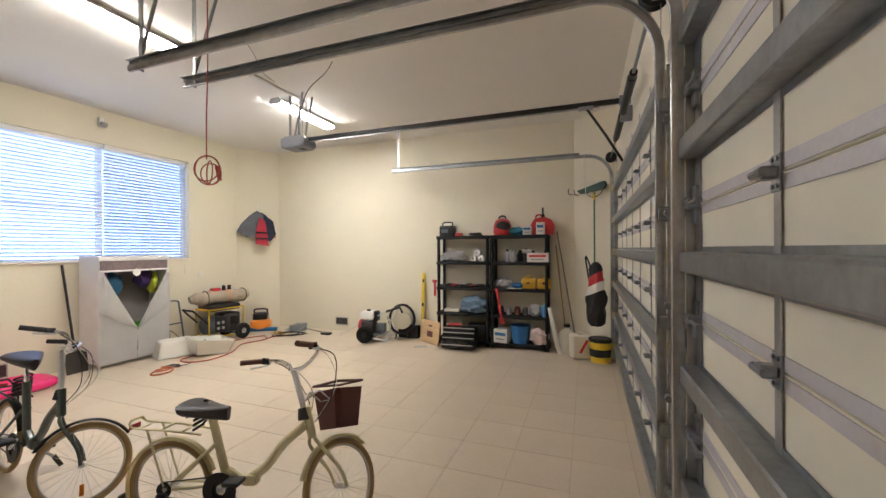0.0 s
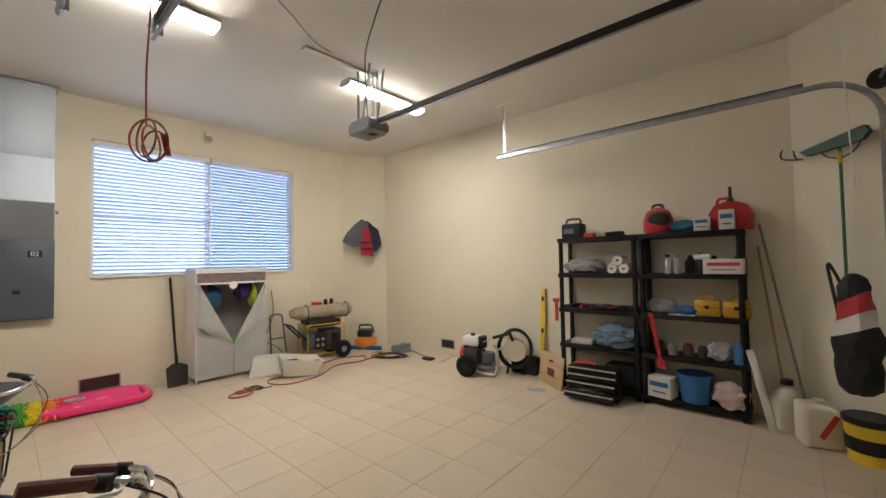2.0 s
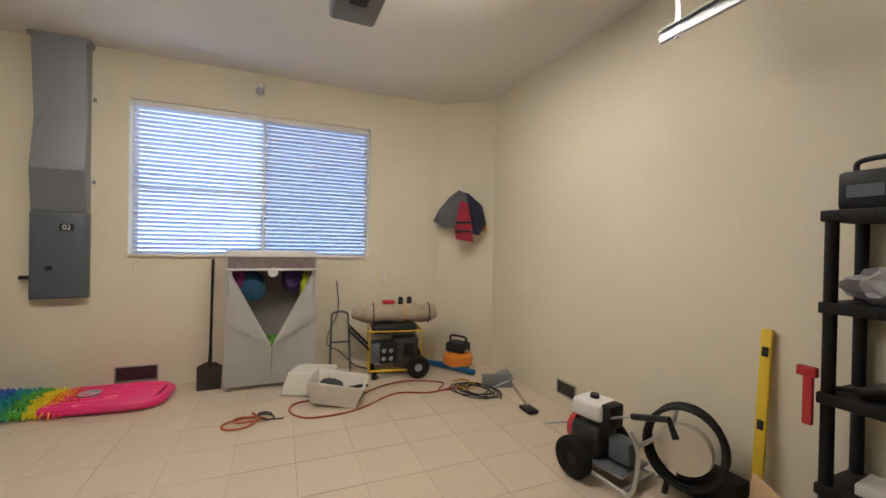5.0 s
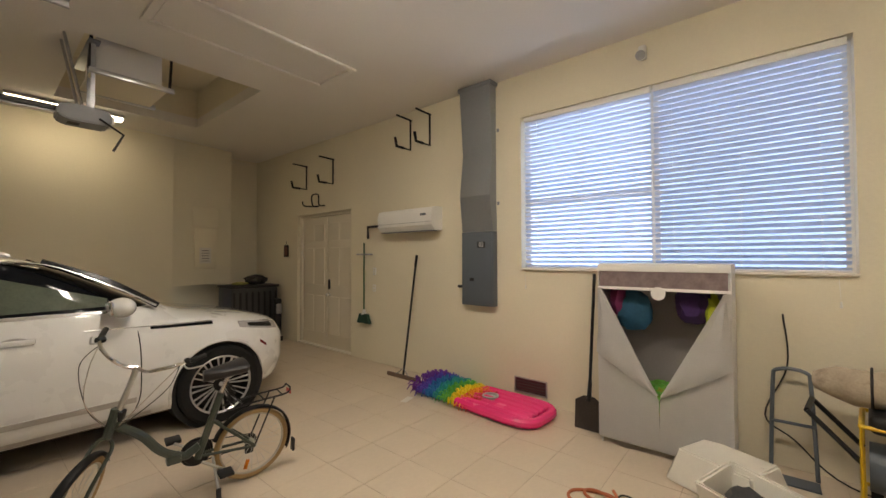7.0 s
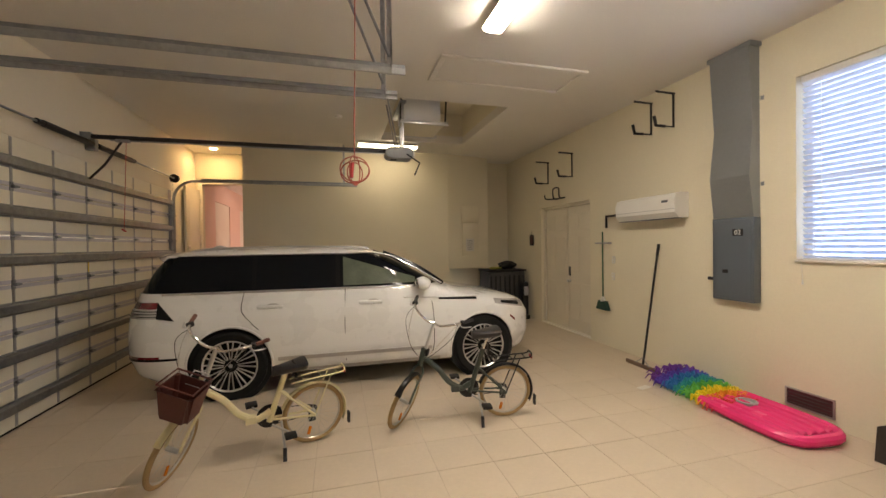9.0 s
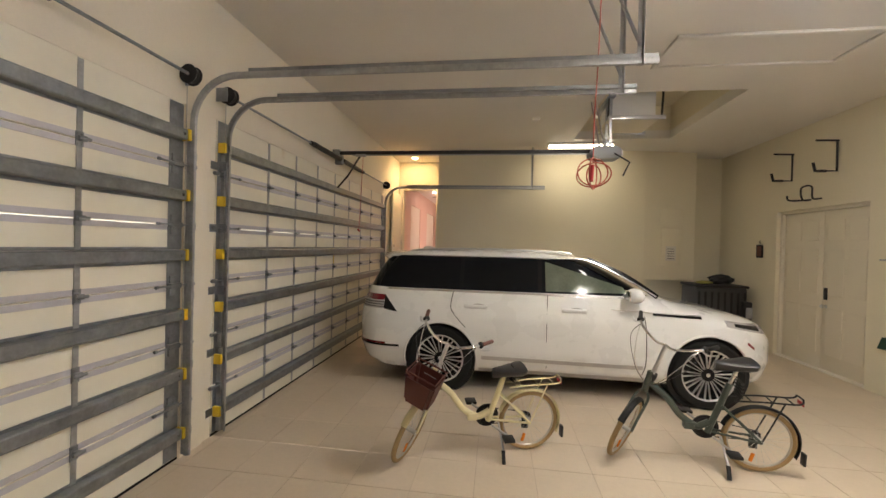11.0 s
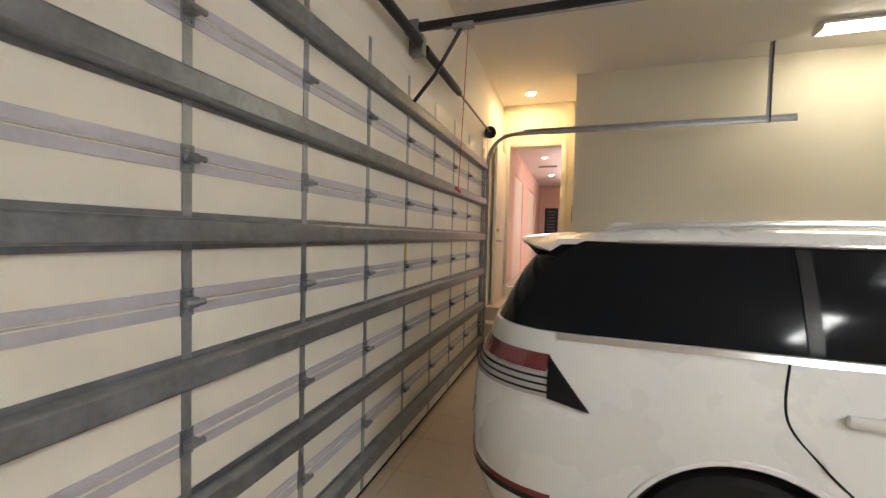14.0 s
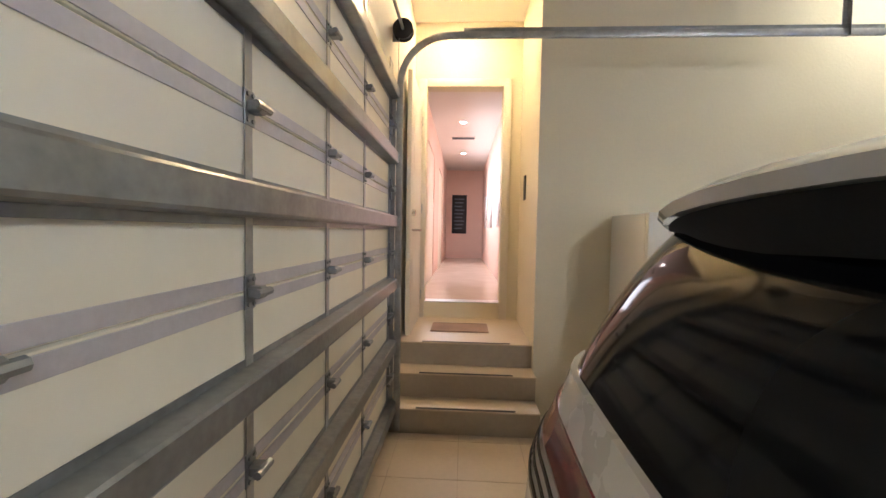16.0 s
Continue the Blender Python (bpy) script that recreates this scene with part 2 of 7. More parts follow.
# car wall with the raised chase and the recess beside it
HX = -0.545
bm = bmesh.new()
bx(bm, -4.88, HX, CY - T, CY, 0, CZ)
bx(bm, -6.72, -4.88, CY - 1.0, CY - 0.75, 0, CZ)
struct("wall_south", bm, WALL, "cream painted plaster wall behind the car", "wall")
bm = bmesh.new()
prism([(-4.88, CY - 0.012), (-5.95, CY - 0.22), (-5.95, CY - 0.75), (-4.88, CY - 0.75)], 1.16, CZ, bm=bm)
struct("wall_chase", bm, WALL, "cream boxed-in chase above a low recess", "wall")
struct("wall_hall_west", box(HX - T, HX, -4.64, CY - T, 0, CZ), WALL, "cream painted side wall of the stair passage", "wall")
bm = bmesh.new()
IX0, IX1, IZ0, IZ1, IY = -0.345, 0.487, 0.76, 3.13, -4.64
for x0, x1, z0, z1 in ((HX - T, IX0, 0, CZ), (IX1, DX, 0, CZ), (IX0, IX1, IZ1, CZ), (IX0, IX1, 0, IZ0)):
    bx(bm, x0, x1, IY - 0.15, IY, z0, z1)
struct("wall_hall_south", bm, WALL, "cream painted wall with the house door", "wall")
# ceiling with the square lift shaft
R0, R1, Q0, Q1 = -4.95, -3.25, -2.65, -0.4
bm = bmesh.new()
for x0, x1, y0, y1 in ((-6.92, R0, -4.8, 7.0), (R1, DX + T, -4.8, 7.0), (R0, R1, -4.8, Q0), (R0, R1, Q1, 7.0)):
    bx(bm, x0, x1, y0, y1, CZ, CZ + 0.15)
struct("ceiling", bm, CEIL, "off-white painted plaster ceiling", "ceiling")
bm = bmesh.new()
for x0, x1, y0, y1, z0, z1 in ((R0 - 0.1, R0, Q0, Q1, CZ + 0.15, CZ + 0.6), (R1, R1 + 0.1, Q0, Q1, CZ + 0.15, CZ + 0.6), (R0 - 0.1, R1 + 0.1, Q0 - 0.1, Q0, CZ + 0.15, CZ + 0.6), (R0 - 0.1, R1 + 0.1, Q1, Q1 + 0.1, CZ + 0.15, CZ + 0.6), (R0 - 0.1, R1 + 0.1, Q0 - 0.1, Q1 + 0.1, CZ + 0.6, CZ + 0.7)):
    bx(bm, x0, x1, y0, y1, z0, z1)
struct("ceiling_shaft", bm, WALL, "recessed cream shaft in the ceiling", "ceiling")

# corridor behind the house door
CX0, CX1, CE = -0.50, 0.60, -12.2
struct("corridor_wall_west", box(CX0 - 0.15, CX0, CE, IY - 0.15, 0.6, 3.4), HALL_PINK, "pale pink lit corridor wall", "wall")
bm = bmesh.new()
for y0, y1, z0, z1 in ((-6.0, IY - 0.15, 0.6, 3.4), (-8.6, -7.4, 0.6, 3.4), (CE, -10.2, 0.6, 3.4), (-7.4, -6.0, 2.9, 3.4), (-10.2, -8.6, 2.9, 3.4)):
    bx(bm, CX1, CX1 + 0.018, y0, y1, z0, z1)
struct("corridor_wall_east", bm, HALL_PINK, "pale pink corridor wall with tall openings", "wall")
struct("corridor_wall_end", box(CX0, CX1, CE - 0.15, CE, 0.6, 3.4), HALL_PINK, "pale pink corridor end wall", "wall")
struct("corridor_floor", box(CX0, CX1, CE, IY - 0.15, 0.6, IZ0), HALL_TILE, "glossy pale tiled corridor floor", "floor")
struct("corridor_ceiling", box(CX0 - 0.1, CX1, CE - 0.1, IY - 0.15, 3.40, 3.5), CEIL, "white corridor ceiling", "ceiling")

struct("ground", prism([(-400, -400), (400, -400), (400, 400), (-400, 400)], -0.4, -0.2), mat("paved_ground", (0.30, 0.28, 0.25), 0.9, vary=0.2), "pale paved ground outside", "ground")
floor = struct("floor", box(-6.92, DX + T, -4.8, 7.0, -0.15, -0.004), GROUT, "beige ceramic tiled garage floor", "floor")

# ---- stairs and house door ----
stairs = struct("stairs", box(HX, DX, -4.64, -3.66, -0.003, 0.575), RISER, "three tiled steps up to the house door", "stairs")
for i, (y1, y0, z) in enumerate(((-3.22, -3.44, 0.195), (-3.44, -3.66, 0.39))):
    part("step", box(HX, DX, y0, y1, -0.003, z - 0.014), RISER, stairs, smooth=False)
for y1, y0, z in ((-3.205, -3.44, 0.195), (-3.425, -3.66, 0.39), (-3.645, -4.64, 0.589)):
    part("tread", box(HX, DX, y0, y1, z - 0.014, z, 0.004), TILE, stairs, "beige tile tread", smooth=False)
GRIP = mat("dark_grip_strip", (0.06, 0.05, 0.05), 0.9)
for y, z in ((-3.225, 0.195), (-3.445, 0.39), (-3.665, 0.589)):
    part("grip_strip", box(-0.36, 0.40, y - 0.012, y + 0.012, z, z + 0.004), GRIP, stairs, "dark anti-slip strip")
mat_rug = single("door_mat", box(-0.28, 0.28, -0.17, 0.17, 0, 0.012, 0.004), mat("woven_mat", (0.36, 0.24, 0.19), 0.95, vary=0.3, fine=120, bump=0.8), "small reddish brown woven mat on the landing", "mat", 0.08, -4.18, 0.589)
part("border", prism([(-0.26, -0.15), (0.26, -0.15), (0.26, -0.145), (-0.26, -0.145)], 0.012, 0.014), BLACK, mat_rug)

door = struct("door_1", box(IX0, IX1, IY - 0.15, IY + 0.008, IZ0, IZ0 + 0.012), ALU, "white house door standing open against the passage wall", "door")
for x0, x1, z0, z1 in ((IX0 - 0.085, IX0, IZ0 - 0.17, IZ1 + 0.085), (IX1, IX1 + 0.085, IZ0 - 0.17, IZ1 + 0.085), (IX0, IX1, IZ1, IZ1 + 0.085)):
    part("door_frame", box(x0, x1, IY, IY + 0.022, z0, z1, 0.004), TRIM, door)
leaf = part("door_leaf", box(0.535, 0.578, -4.60, -3.80, 0.60, 2.98, 0.003), TRIM, door)
for z0, z1 in ((0.80, 1.35), (1.50, 2.75)):
    part("door_panel", box(0.531, 0.5345, -4.45, -3.95, z0, z1, 0.0015), TRIM, leaf)
part("handle", tube(bmesh.new(), [(0.53, -3.87, 1.56), (0.47, -3.87, 1.56), (0.465, -3.98, 1.56)], 0.011), CHROME, leaf, "brushed lever handle")
part("lock", lathe([(0.0, 0), (0.032, 0), (0.032, 0.03), (0.02, 0.035), (0, 0.035)], 16, m=pose(0.534, -3.87, 1.72, 0, -90)), CHROME, leaf, "round deadbolt")
for z in (0.85, 1.8, 2.75):
    part("hinge", rod((0.525, -4.61, z - 0.05), (0.525, -4.61, z + 0.05), 0.008), ALU, leaf)

# corridor fittings
for y in (-7.0, -9.6):
    cl = thing("corridor_downlight", "small round recessed lamp in the corridor ceiling", "ceiling lamp", 0.1, y, 3.40, group="corridor lamps")
    part("ring", lathe([(0.05, -0.006), (0.085, -0.006), (0.085, 0), (0.05, 0)], 20), TRIM, cl)
    part("lens", lathe([(0, -0.005), (0.062, -0.005), (0.062, -0.002), (0, -0.002)], 20), CORR, cl)
grille = thing("ceiling_vent", "white slotted air grille in the corridor ceiling", "vent", 0.1, -8.1, 3.40)
part("frame", box(-0.25, 0.25, -0.1, 0.1, -0.008, 0), TRIM, grille)
for i in range(5):
    part("slat", box(-0.22, 0.22, -0.075 + i * 0.034, -0.06 + i * 0.034, -0.014, -0.008), PANEL_GREY, grille)
sign = thing("wall_picture", "dark framed tall panel of writing on the corridor end wall", "picture", 0.2, CE + 0.001, 2.08)
part("board", box(-0.22, 0.22, 0, 0.03, -0.58, 0.58, 0.004), BLACK, sign)
for i in range(9):
    part("line", box(-0.15 + 0.03 * (i % 3), 0.15 - 0.02 * (i % 2), 0.03, 0.032, 0.44 - i * 0.11, 0.475 - i * 0.11), PANEL_GREY, sign)
for y in (-6.6, -8.4, -10.2):
    pic = thing("wall_picture", "narrow framed picture on the corridor wall", "picture", CX0 + 0.001, y, 2.05, group="corridor pictures")
    part("frame", box(0, 0.025, -0.3, 0.3, -0.4, 0.4, 0.004), ALU, pic)
    part("print", box(0.025, 0.028, -0.25, 0.25, -0.35, 0.35), mat("faded_print", (0.5, 0.42, 0.38), 0.5, vary=0.4, scale=6), pic)
wl = bpy.data.lights.new("corridor_window_light", "AREA")
wl.shape, wl.size, wl.size_y, wl.energy, wl.color = "RECTANGLE", 3.6, 2.0, 15, (1, 0.9, 0.86)
wlo = new("corridor_window_light", wl)
wlo.matrix_world = look((CX1 + 0.05, -8.1, 1.95), (0, -8.1, 1.7))

dl = thing("downlight", "small round warm recessed ceiling lamp", "ceiling lamp", 0.12, -4.15, CZ)
part("ring", lathe([(0.06, -0.008), (0.1, -0.008), (0.1, 0), (0.06, 0)], 24), TRIM, dl)
part("lens", lathe([(0, -0.007), (0.075, -0.007), (0.075, -0.002), (0, -0.002)], 24), DOWN, dl, "glowing lens")
sw = thing("light_switch", "dark switch plate on the passage wall", "switch", HX, -4.25, 2.0)
part("plate", box(0, 0.012, -0.05, 0.05, -0.12, 0.12, 0.003), BLACK, sw)

# ---- sectional garage doors ----
STRUT_Z = (0.22, 0.687, 1.154, 1.621, 2.088, 2.56)
STILE_STEP = 0.583


def strut_profile():
    """A deep hat channel, lips towards the door."""
    return [(0.0, -0.062), (0.0, -0.040), (-0.058, -0.036), (-0.062, -0.030), (-0.062, -0.006), (-0.055, 0.0), (-0.062, 0.006), (-0.062, 0.030), (-0.058, 0.036), (0.0, 0.040), (0.0, 0.062),
            (-0.0025, 0.062), (-0.0025, 0.043), (-0.060, 0.0395), (-0.065, 0.032), (-0.065, -0.032), (-0.060, -0.0395), (-0.0025, -0.043), (-0.0025, -0.062)]


def garage_door(name, y0, y1, label, first=0.795, from_low=False):
    d = struct(name, box(DX - 0.005, DX + 0.045, y0, y1, -0.003, 0.02), RUBBER, label, "garage door")
    px = DX - 0.005          # inner face of the sections
    ys = [y1]
    while ys[-1] - STILE_STEP > y0 + 0.4:
        ys.append(ys[-1] - (STILE_STEP if len(ys) > 1 else first))
    ys = [y0] + ys[::-1]
    if from_low:
        ys = [y0 + y1 - y for y in ys[::-1]]
    n = len(ys) - 1
    for i, z in enumerate(STRUT_Z):
        z0, z1 = z - 0.22 if i == 0 else (STRUT_Z[i - 1] + z) / 2 + 0.002, (z + STRUT_Z[i + 1]) / 2 - 0.002 if i < 5 else z + 0.25
        sec = part("section", box(px, px + 0.05, y0, y1, max(z0, 0.02), z1, 0.003), DOOR_PANEL, d, smooth=False)
        for zz in ((z1 - 0.022), (z0 + 0.022)):
            if (i == 5 and zz > z) or (i == 0 and zz < z):
                continue
            part("rail", box(px - 0.004, px, y0 + 0.02, y1 - 0.02, zz - 0.018, zz + 0.018, 0.001), LILAC, sec, smooth=False)
        st = part("strut", prism([(px - 0.003 + a, z + b) for a, b in strut_profile()], y0 + 0.03, y1 - 0.03, "y"), GALV, d, "galvanised steel strut", smooth=False)
        for ye, s in ((y0, 1), (y1, -1)):
            part("end_cap", box(px - 0.078, px - 0.008, min(ye + s * 0.005, ye + s * 0.034), max(ye + s * 0.005, ye + s * 0.034), z - 0.045, z + 0.045, 0.006), YELLOW, st, "yellow end cap")
            part("sticker", box(px - 0.0665, px - 0.0655, min(ye + s * 0.042, ye + s * 0.085), max(ye + s * 0.042, ye + s * 0.085), z - 0.02, z + 0.02), WHITE, st)
            part("sticker_mark", box(px - 0.068, px - 0.0667, min(ye + s * 0.052, ye + s * 0.075), max(ye + s * 0.052, ye + s * 0.075), z - 0.011, z + 0.011), BLACK, st)
    hinge = bmesh.new()
    bx(hinge, -0.010, -0.004, -0.024, 0.024, -0.045, 0.045, 0.002, 1)
    bx(hinge, -0.048, -0.010, -0.020, 0.020, -0.016, 0.016, 0.006, 1)
    tube(hinge, [(-0.044, -0.034, 0), (-0.044, 0.034, 0)], 0.011, 8)
    for a, b in ((-0.012, 0.032), (0.012, 0.032), (-0.012, -0.032), (0.012, -0.032)):
        tube(hinge, [(-0.010, a, b), (-0.015, a, b)], 0.006, 6)
    hm = mesh_of("hinge", hinge, GALV, True)
    roller = bmesh.new()
    tube(roller, [(-0.045, -0.17, 0.0), (-0.045, 0.16, 0.0)], 0.007, 6)
    tube(roller, [(-0.045, -0.185, 0.0), (-0.045, -0.165, 0.0)], 0.013, 8)
    bx(roller, -0.05, -0.004, -0.05, 0.05, -0.02, 0.02, 0.004, 1)
    bx(roller, -0.02, -0.004, -0.03, 0.03, -0.075, 0.075, 0.002, 1)
    tube(roller, [(-0.045, 0.13, 0.0), (-0.045, 0.165, 0.0)], 0.018, 8)
    rm = mesh_of("roller_hinge", roller, GALV, True)
    for j, y in enumerate(ys):
        edge = j in (0, n)
        w = 0.13 if edge else 0.034
        for i, z in enumerate(STRUT_Z):
            z0, z1 = 0.03 if i == 0 else (STRUT_Z[i - 1] + z) / 2 + 0.006, (z + STRUT_Z[i + 1]) / 2 - 0.006 if i < 5 else z + 0.24
            yy = y + (0.075 if j == 0 else -0.075 if j == n else 0)
            part("stile", box(px - 0.007, px - 0.0042, yy - w / 2, yy + w / 2, z0, z1), GALV_LIGHT if not edge else GALV, d, "galvanised stile", smooth=False)
            if i < 5:
                zj = (z + STRUT_Z[i + 1]) / 2
                if edge:
                    ro_ = share("roller_hinge", rm, d)
                    ro_.matrix_basis = Matrix.Translation((px, y + (0.09 if j == 0 else -0.09), zj)) @ Matrix.Diagonal((1, -1 if j == 0 else 1, 1, 1))
                else:
                    share("hinge", hm, d, px, y, zj)
    return d


first_door = garage_door("garage_door_1", A0 + 0.003, A1 - 0.003, "wide closed cream sectional door with galvanised struts")
part("tape_sticker", box(DX - 0.0145, DX - 0.0125, -0.70, -0.675, 1.41, 1.56), YELLOW, first_door, "yellow measure tape sticker")
garage_door("garage_door_2", B0 + 0.003, B1 - 0.003, "second closed cream sectional door with galvanised struts", 0.78, True)


def c_rail(bm, pts, w=0.05, t=0.003, flip=1):
    """Open C track swept along a line in the x-z plane; pts are (x, z) with a normal; y centred."""
    prof = [(-0.022, -0.012), (-0.026, 0.0), (-0.022, 0.012), (0.0, 0.017), (0.022, 0.012), (0.026, 0.0), (0.022, -0.012)]
    rings = []
    for i, (x, z) in enumerate(pts):
        a, b = pts[max(i - 1, 0)], pts[min(i + 1, len(pts) - 1)]
        d = Vector((b[0] - a[0], 0, b[1] - a[1])).normalized()
        nrm = Vector((-d.z, 0, d.x))
        ring = []
        for k in (1, 0.8):
            ring.append([bm.verts.new(Vector((x, 0, z)) + nrm * p * k + Vector((0, flip * q * k, 0))) for p, q in prof])
        rings.append(ring)
    m = len(prof)
    for r, s in zip(rings, rings[1:]):
        for lay in (0, 1):
            for k in range(m - 1):
                bm.faces.new((r[lay][k], r[lay][k + 1], s[lay][k + 1], s[lay][k]))
        for k in (0, m - 1):
            bm.faces.new((r[0][k], r[1][k], s[1][k], s[0][k]))
    return bm


def door_track(y, wall_y, xend, zt, group, vert_mat=GALV):
    """Upright track, curve and level track, with wall brackets and a hanger at the far end."""
    flip = 1 if y > wall_y else -1
    t = thing("door_track", "galvanised steel roller track hung from the ceiling", "track", 0, y, 0, group=group)
    vx = DX - 0.075
    R = 0.36
    pts = [(vx, 0.03), (vx, zt - R)] + [(vx - R + R * math.cos(a), zt - R + R * math.sin(a)) for a in [math.pi / 2 * k / 9 for k in range(1, 10)]] + [(xend, zt)]
    part("rail", c_rail(bmesh.new(), pts, flip=flip), GALV_LIGHT, t)
    ang = bmesh.new()
    bx(ang, xend, vx - R - 0.1, -0.003, 0.003, zt + 0.02, zt + 0.052)
    bx(ang, xend, vx - R - 0.1, -0.03, 0.003, zt + 0.049, zt + 0.052)
    part("angle", ang, GALV, t, smooth=False)
    for z in (0.22, 0.75, 1.3, 1.85, 2.4):
        br = bmesh.new()
        s = 1 if flip < 0 else -1
        bx(br, vx - 0.005, DX, -0.003 + s * 0.02, 0.003 + s * 0.02, z - 0.04, z + 0.04)
        bx(br, DX - 0.006, DX - 0.001, min(s * 0.02, s * 0.12), max(s * 0.02, s * 0.12), z - 0.035, z + 0.035, 0.002, 1)
        bx(br, vx - 0.012, vx + 0.03, -0.012 + s * 0.02, 0.012 + s * 0.02, z - 0.03, z + 0.03, 0.003, 1)
        part("bracket", br, GALV, t, smooth=False)
    fl = bmesh.new()
    bx(fl, vx + 0.03, DX - 0.002, -0.004, 0.004, 0.03, zt - R - 0.05)
    part("wall_angle", fl, GALV_LIGHT, t, smooth=False)
    hx = xend + (0.26 if y < 0 else 0.12)
    hg = bmesh.new()
    bx(hg, hx - 0.018, hx + 0.018, -0.004, 0.0, zt - 0.03, CZ)
    bx(hg, hx - 0.018, hx - 0.015, -0.004, 0.03, zt - 0.03, CZ)
    part("hanger", hg, GALV_LIGHT, t, smooth=False)
    if 0 < y < 3:
        part("brace", tube(bmesh.new(), [(hx, 0.01, zt + 0.1), (hx + 0.30, 0.01, CZ)], 0.012, 6), GALV, t)
    part("ceiling_angle", box(hx - 0.1, hx + 0.35, -0.03, 0.03, CZ - 0.005, CZ), CEIL, t)
    return t


door_track(1.80, 1.9, -2.90, 2.99, "door tracks")
door_track(-3.20, -3.3, -2.80, 2.975, "door tracks")
door_track(2.205, 2.0, -2.90, 3.03, "door tracks")
door_track(6.27, 6.35, -3.11, 3.08, "door tracks")


def torsion(yc, y0, y1, z):
    t = thing("torsion_spring_shaft", "dark torsion spring and shaft above the garage door", "door spring", DX - 0.09, yc, z)
    part("shaft", rod((0, y0 - yc, 0), (0, y1 - yc, 0), 0.0125), GALV, t)
    for s in (-1, 1):
        part("spring", tube(bmesh.new(), [(0, s * 0.06, 0), (0, s * 0.9, 0)], 0.036, 12), BLACK_METAL, t)
        part("winding_cone", rod((0, s * 0.9, 0), (0, s * 0.99, 0), 0.03, 12), BLACK_METAL, t)
    part("anchor_plate", box(-0.02, 0.088, -0.04, 0.04, -0.07, 0.07, 0.004), GALV, t)
    for ye in (y0 - yc + 0.04, y1 - yc - 0.04):
        part("cable_drum", lathe([(0, -0.03), (0.075, -0.03), (0.06, -0.01), (0.06, 0.02), (0.075, 0.03), (0, 0.03)], 20, m=pose(0, ye, 0, 90)), BLACK_METAL, t)
        part("end_bearing", box(-0.02, 0.088, ye - 0.05 * (1 if ye < 0 else -1) - 0.004, ye - 0.05 * (1 if ye < 0 else -1) + 0.004, -0.06, 0.06, 0.002), GALV, t)
        part("cable", rod((0.03, ye, -0.02), (0.03, ye, -2.85), 0.0025, 5), GALV_LIGHT, t)


torsion(-0.72, -3.25, 1.86, 3.02)
torsion(4.22, 2.22, 6.25, 3.02)


def opener(y, x, z, zr, label, hang, red=True):
    t = thing("garage_door_opener", label, "door opener", x, y, z)
    body = bmesh.new()
    prism([(-0.20, -0.06), (-0.17, -0.085), (0.13, -0.085), (0.20, -0.05), (0.20, 0.03), (0.15, 0.075), (-0.14, 0.075), (-0.20, 0.04)], -0.14, 0.14, "y", body)
    bmesh.ops.bevel(body, geom=list(body.edges), offset=0.014, segments=2, affect="EDGES")
    part("housing", body, mat("grey_opener_plastic", (0.22, 0.23, 0.25), 0.4, vary=0.08), t)
    part("light_lens", box(-0.225, -0.19, -0.115, 0.115, -0.055, 0.03, 0.012), WHITE, t, "pale lamp cover")
    part("panel", box(0.03, 0.12, -0.05, 0.05, -0.0885, -0.085), BLACK, t)
    part("rail", box(0.15, DX - x - 0.10, -0.022, 0.022, zr - z - 0.025, zr - z + 0.025, 0.004), BLACK_METAL, t)
    part("chain", box(0.16, DX - x - 0.3, -0.008, 0.008, zr - z - 0.042, zr - z - 0.030), GALV_LIGHT, t)
    part("header_bracket", box(DX - x - 0.11, DX - x, -0.03, 0.03, zr - z - 0.04, zr - z + 0.05, 0.004), GALV, t)
    ax = DX - x - 0.42
    part("trolley", box(ax - 0.09, ax + 0.06, -0.03, 0.03, zr - z - 0.055, zr - z - 0.02, 0.006), GALV_LIGHT, t)
    part("arm", tube(bmesh.new(), [(ax, 0, zr - z - 0.05), (ax + 0.18, 0, zr - z - 0.34), (ax + 0.34, 0, 2.58 - z)], 0.014, 6), BLACK_METAL, t)
    part("release_cord", rod((ax - 0.05, 0, zr - z - 0.05), (ax - 0.01, 0, 1.95 - z), 0.003, 5), RED if red else WHITE, t)
    if red:
        part("release_handle", tube(bmesh.new(), [(ax - 0.015, -0.025, 1.935 - z), (ax, 0.025, 1.955 - z)], 0.011, 8), RED, t, "red release handle")
    for dy in (-0.1, 0.1):
        part("hanger", box(-0.07, -0.035, dy - 0.003, dy + 0.003, 0.06, CZ - z), GALV_LIGHT, t, smooth=False)
        part("hanger_brace", tube(bmesh.new(), [(0.02, dy, 0.06), (0.16, dy, CZ - z)], 0.012, 6), GALV_LIGHT, t)
    part("ceiling_angle", box(-0.10, -0.01, -0.76, 0.16, CZ - z - 0.025, CZ - z, 0.003), hang, t)
    return t


GREY_CORD = mat("grey_cord", (0.20, 0.20, 0.20), 0.6)
op1 = opener(4.36, -3.58, 3.16, 3.20, "grey chain-drive garage door opener hanging from the ceiling", CEIL, False)
part("cord", tube(bmesh.new(), bend([(0.05, -0.05, 0.07), (0.12, -0.12, 0.30), (0.5, -0.42, 0.50), (0.95, -0.66, 0.56), (1.06, -0.68, CZ - 3.16)]), 0.006, 6), BLACK, op1)
part("wire", tube(bmesh.new(), bend([(0.06, -0.50, CZ - 3.172), (0.13, -0.76, CZ - 3.175), (0.35, -1.1, CZ - 3.172), (0.58, -1.5, CZ - 3.168)]), 0.004, 5), GREY_CORD, op1)
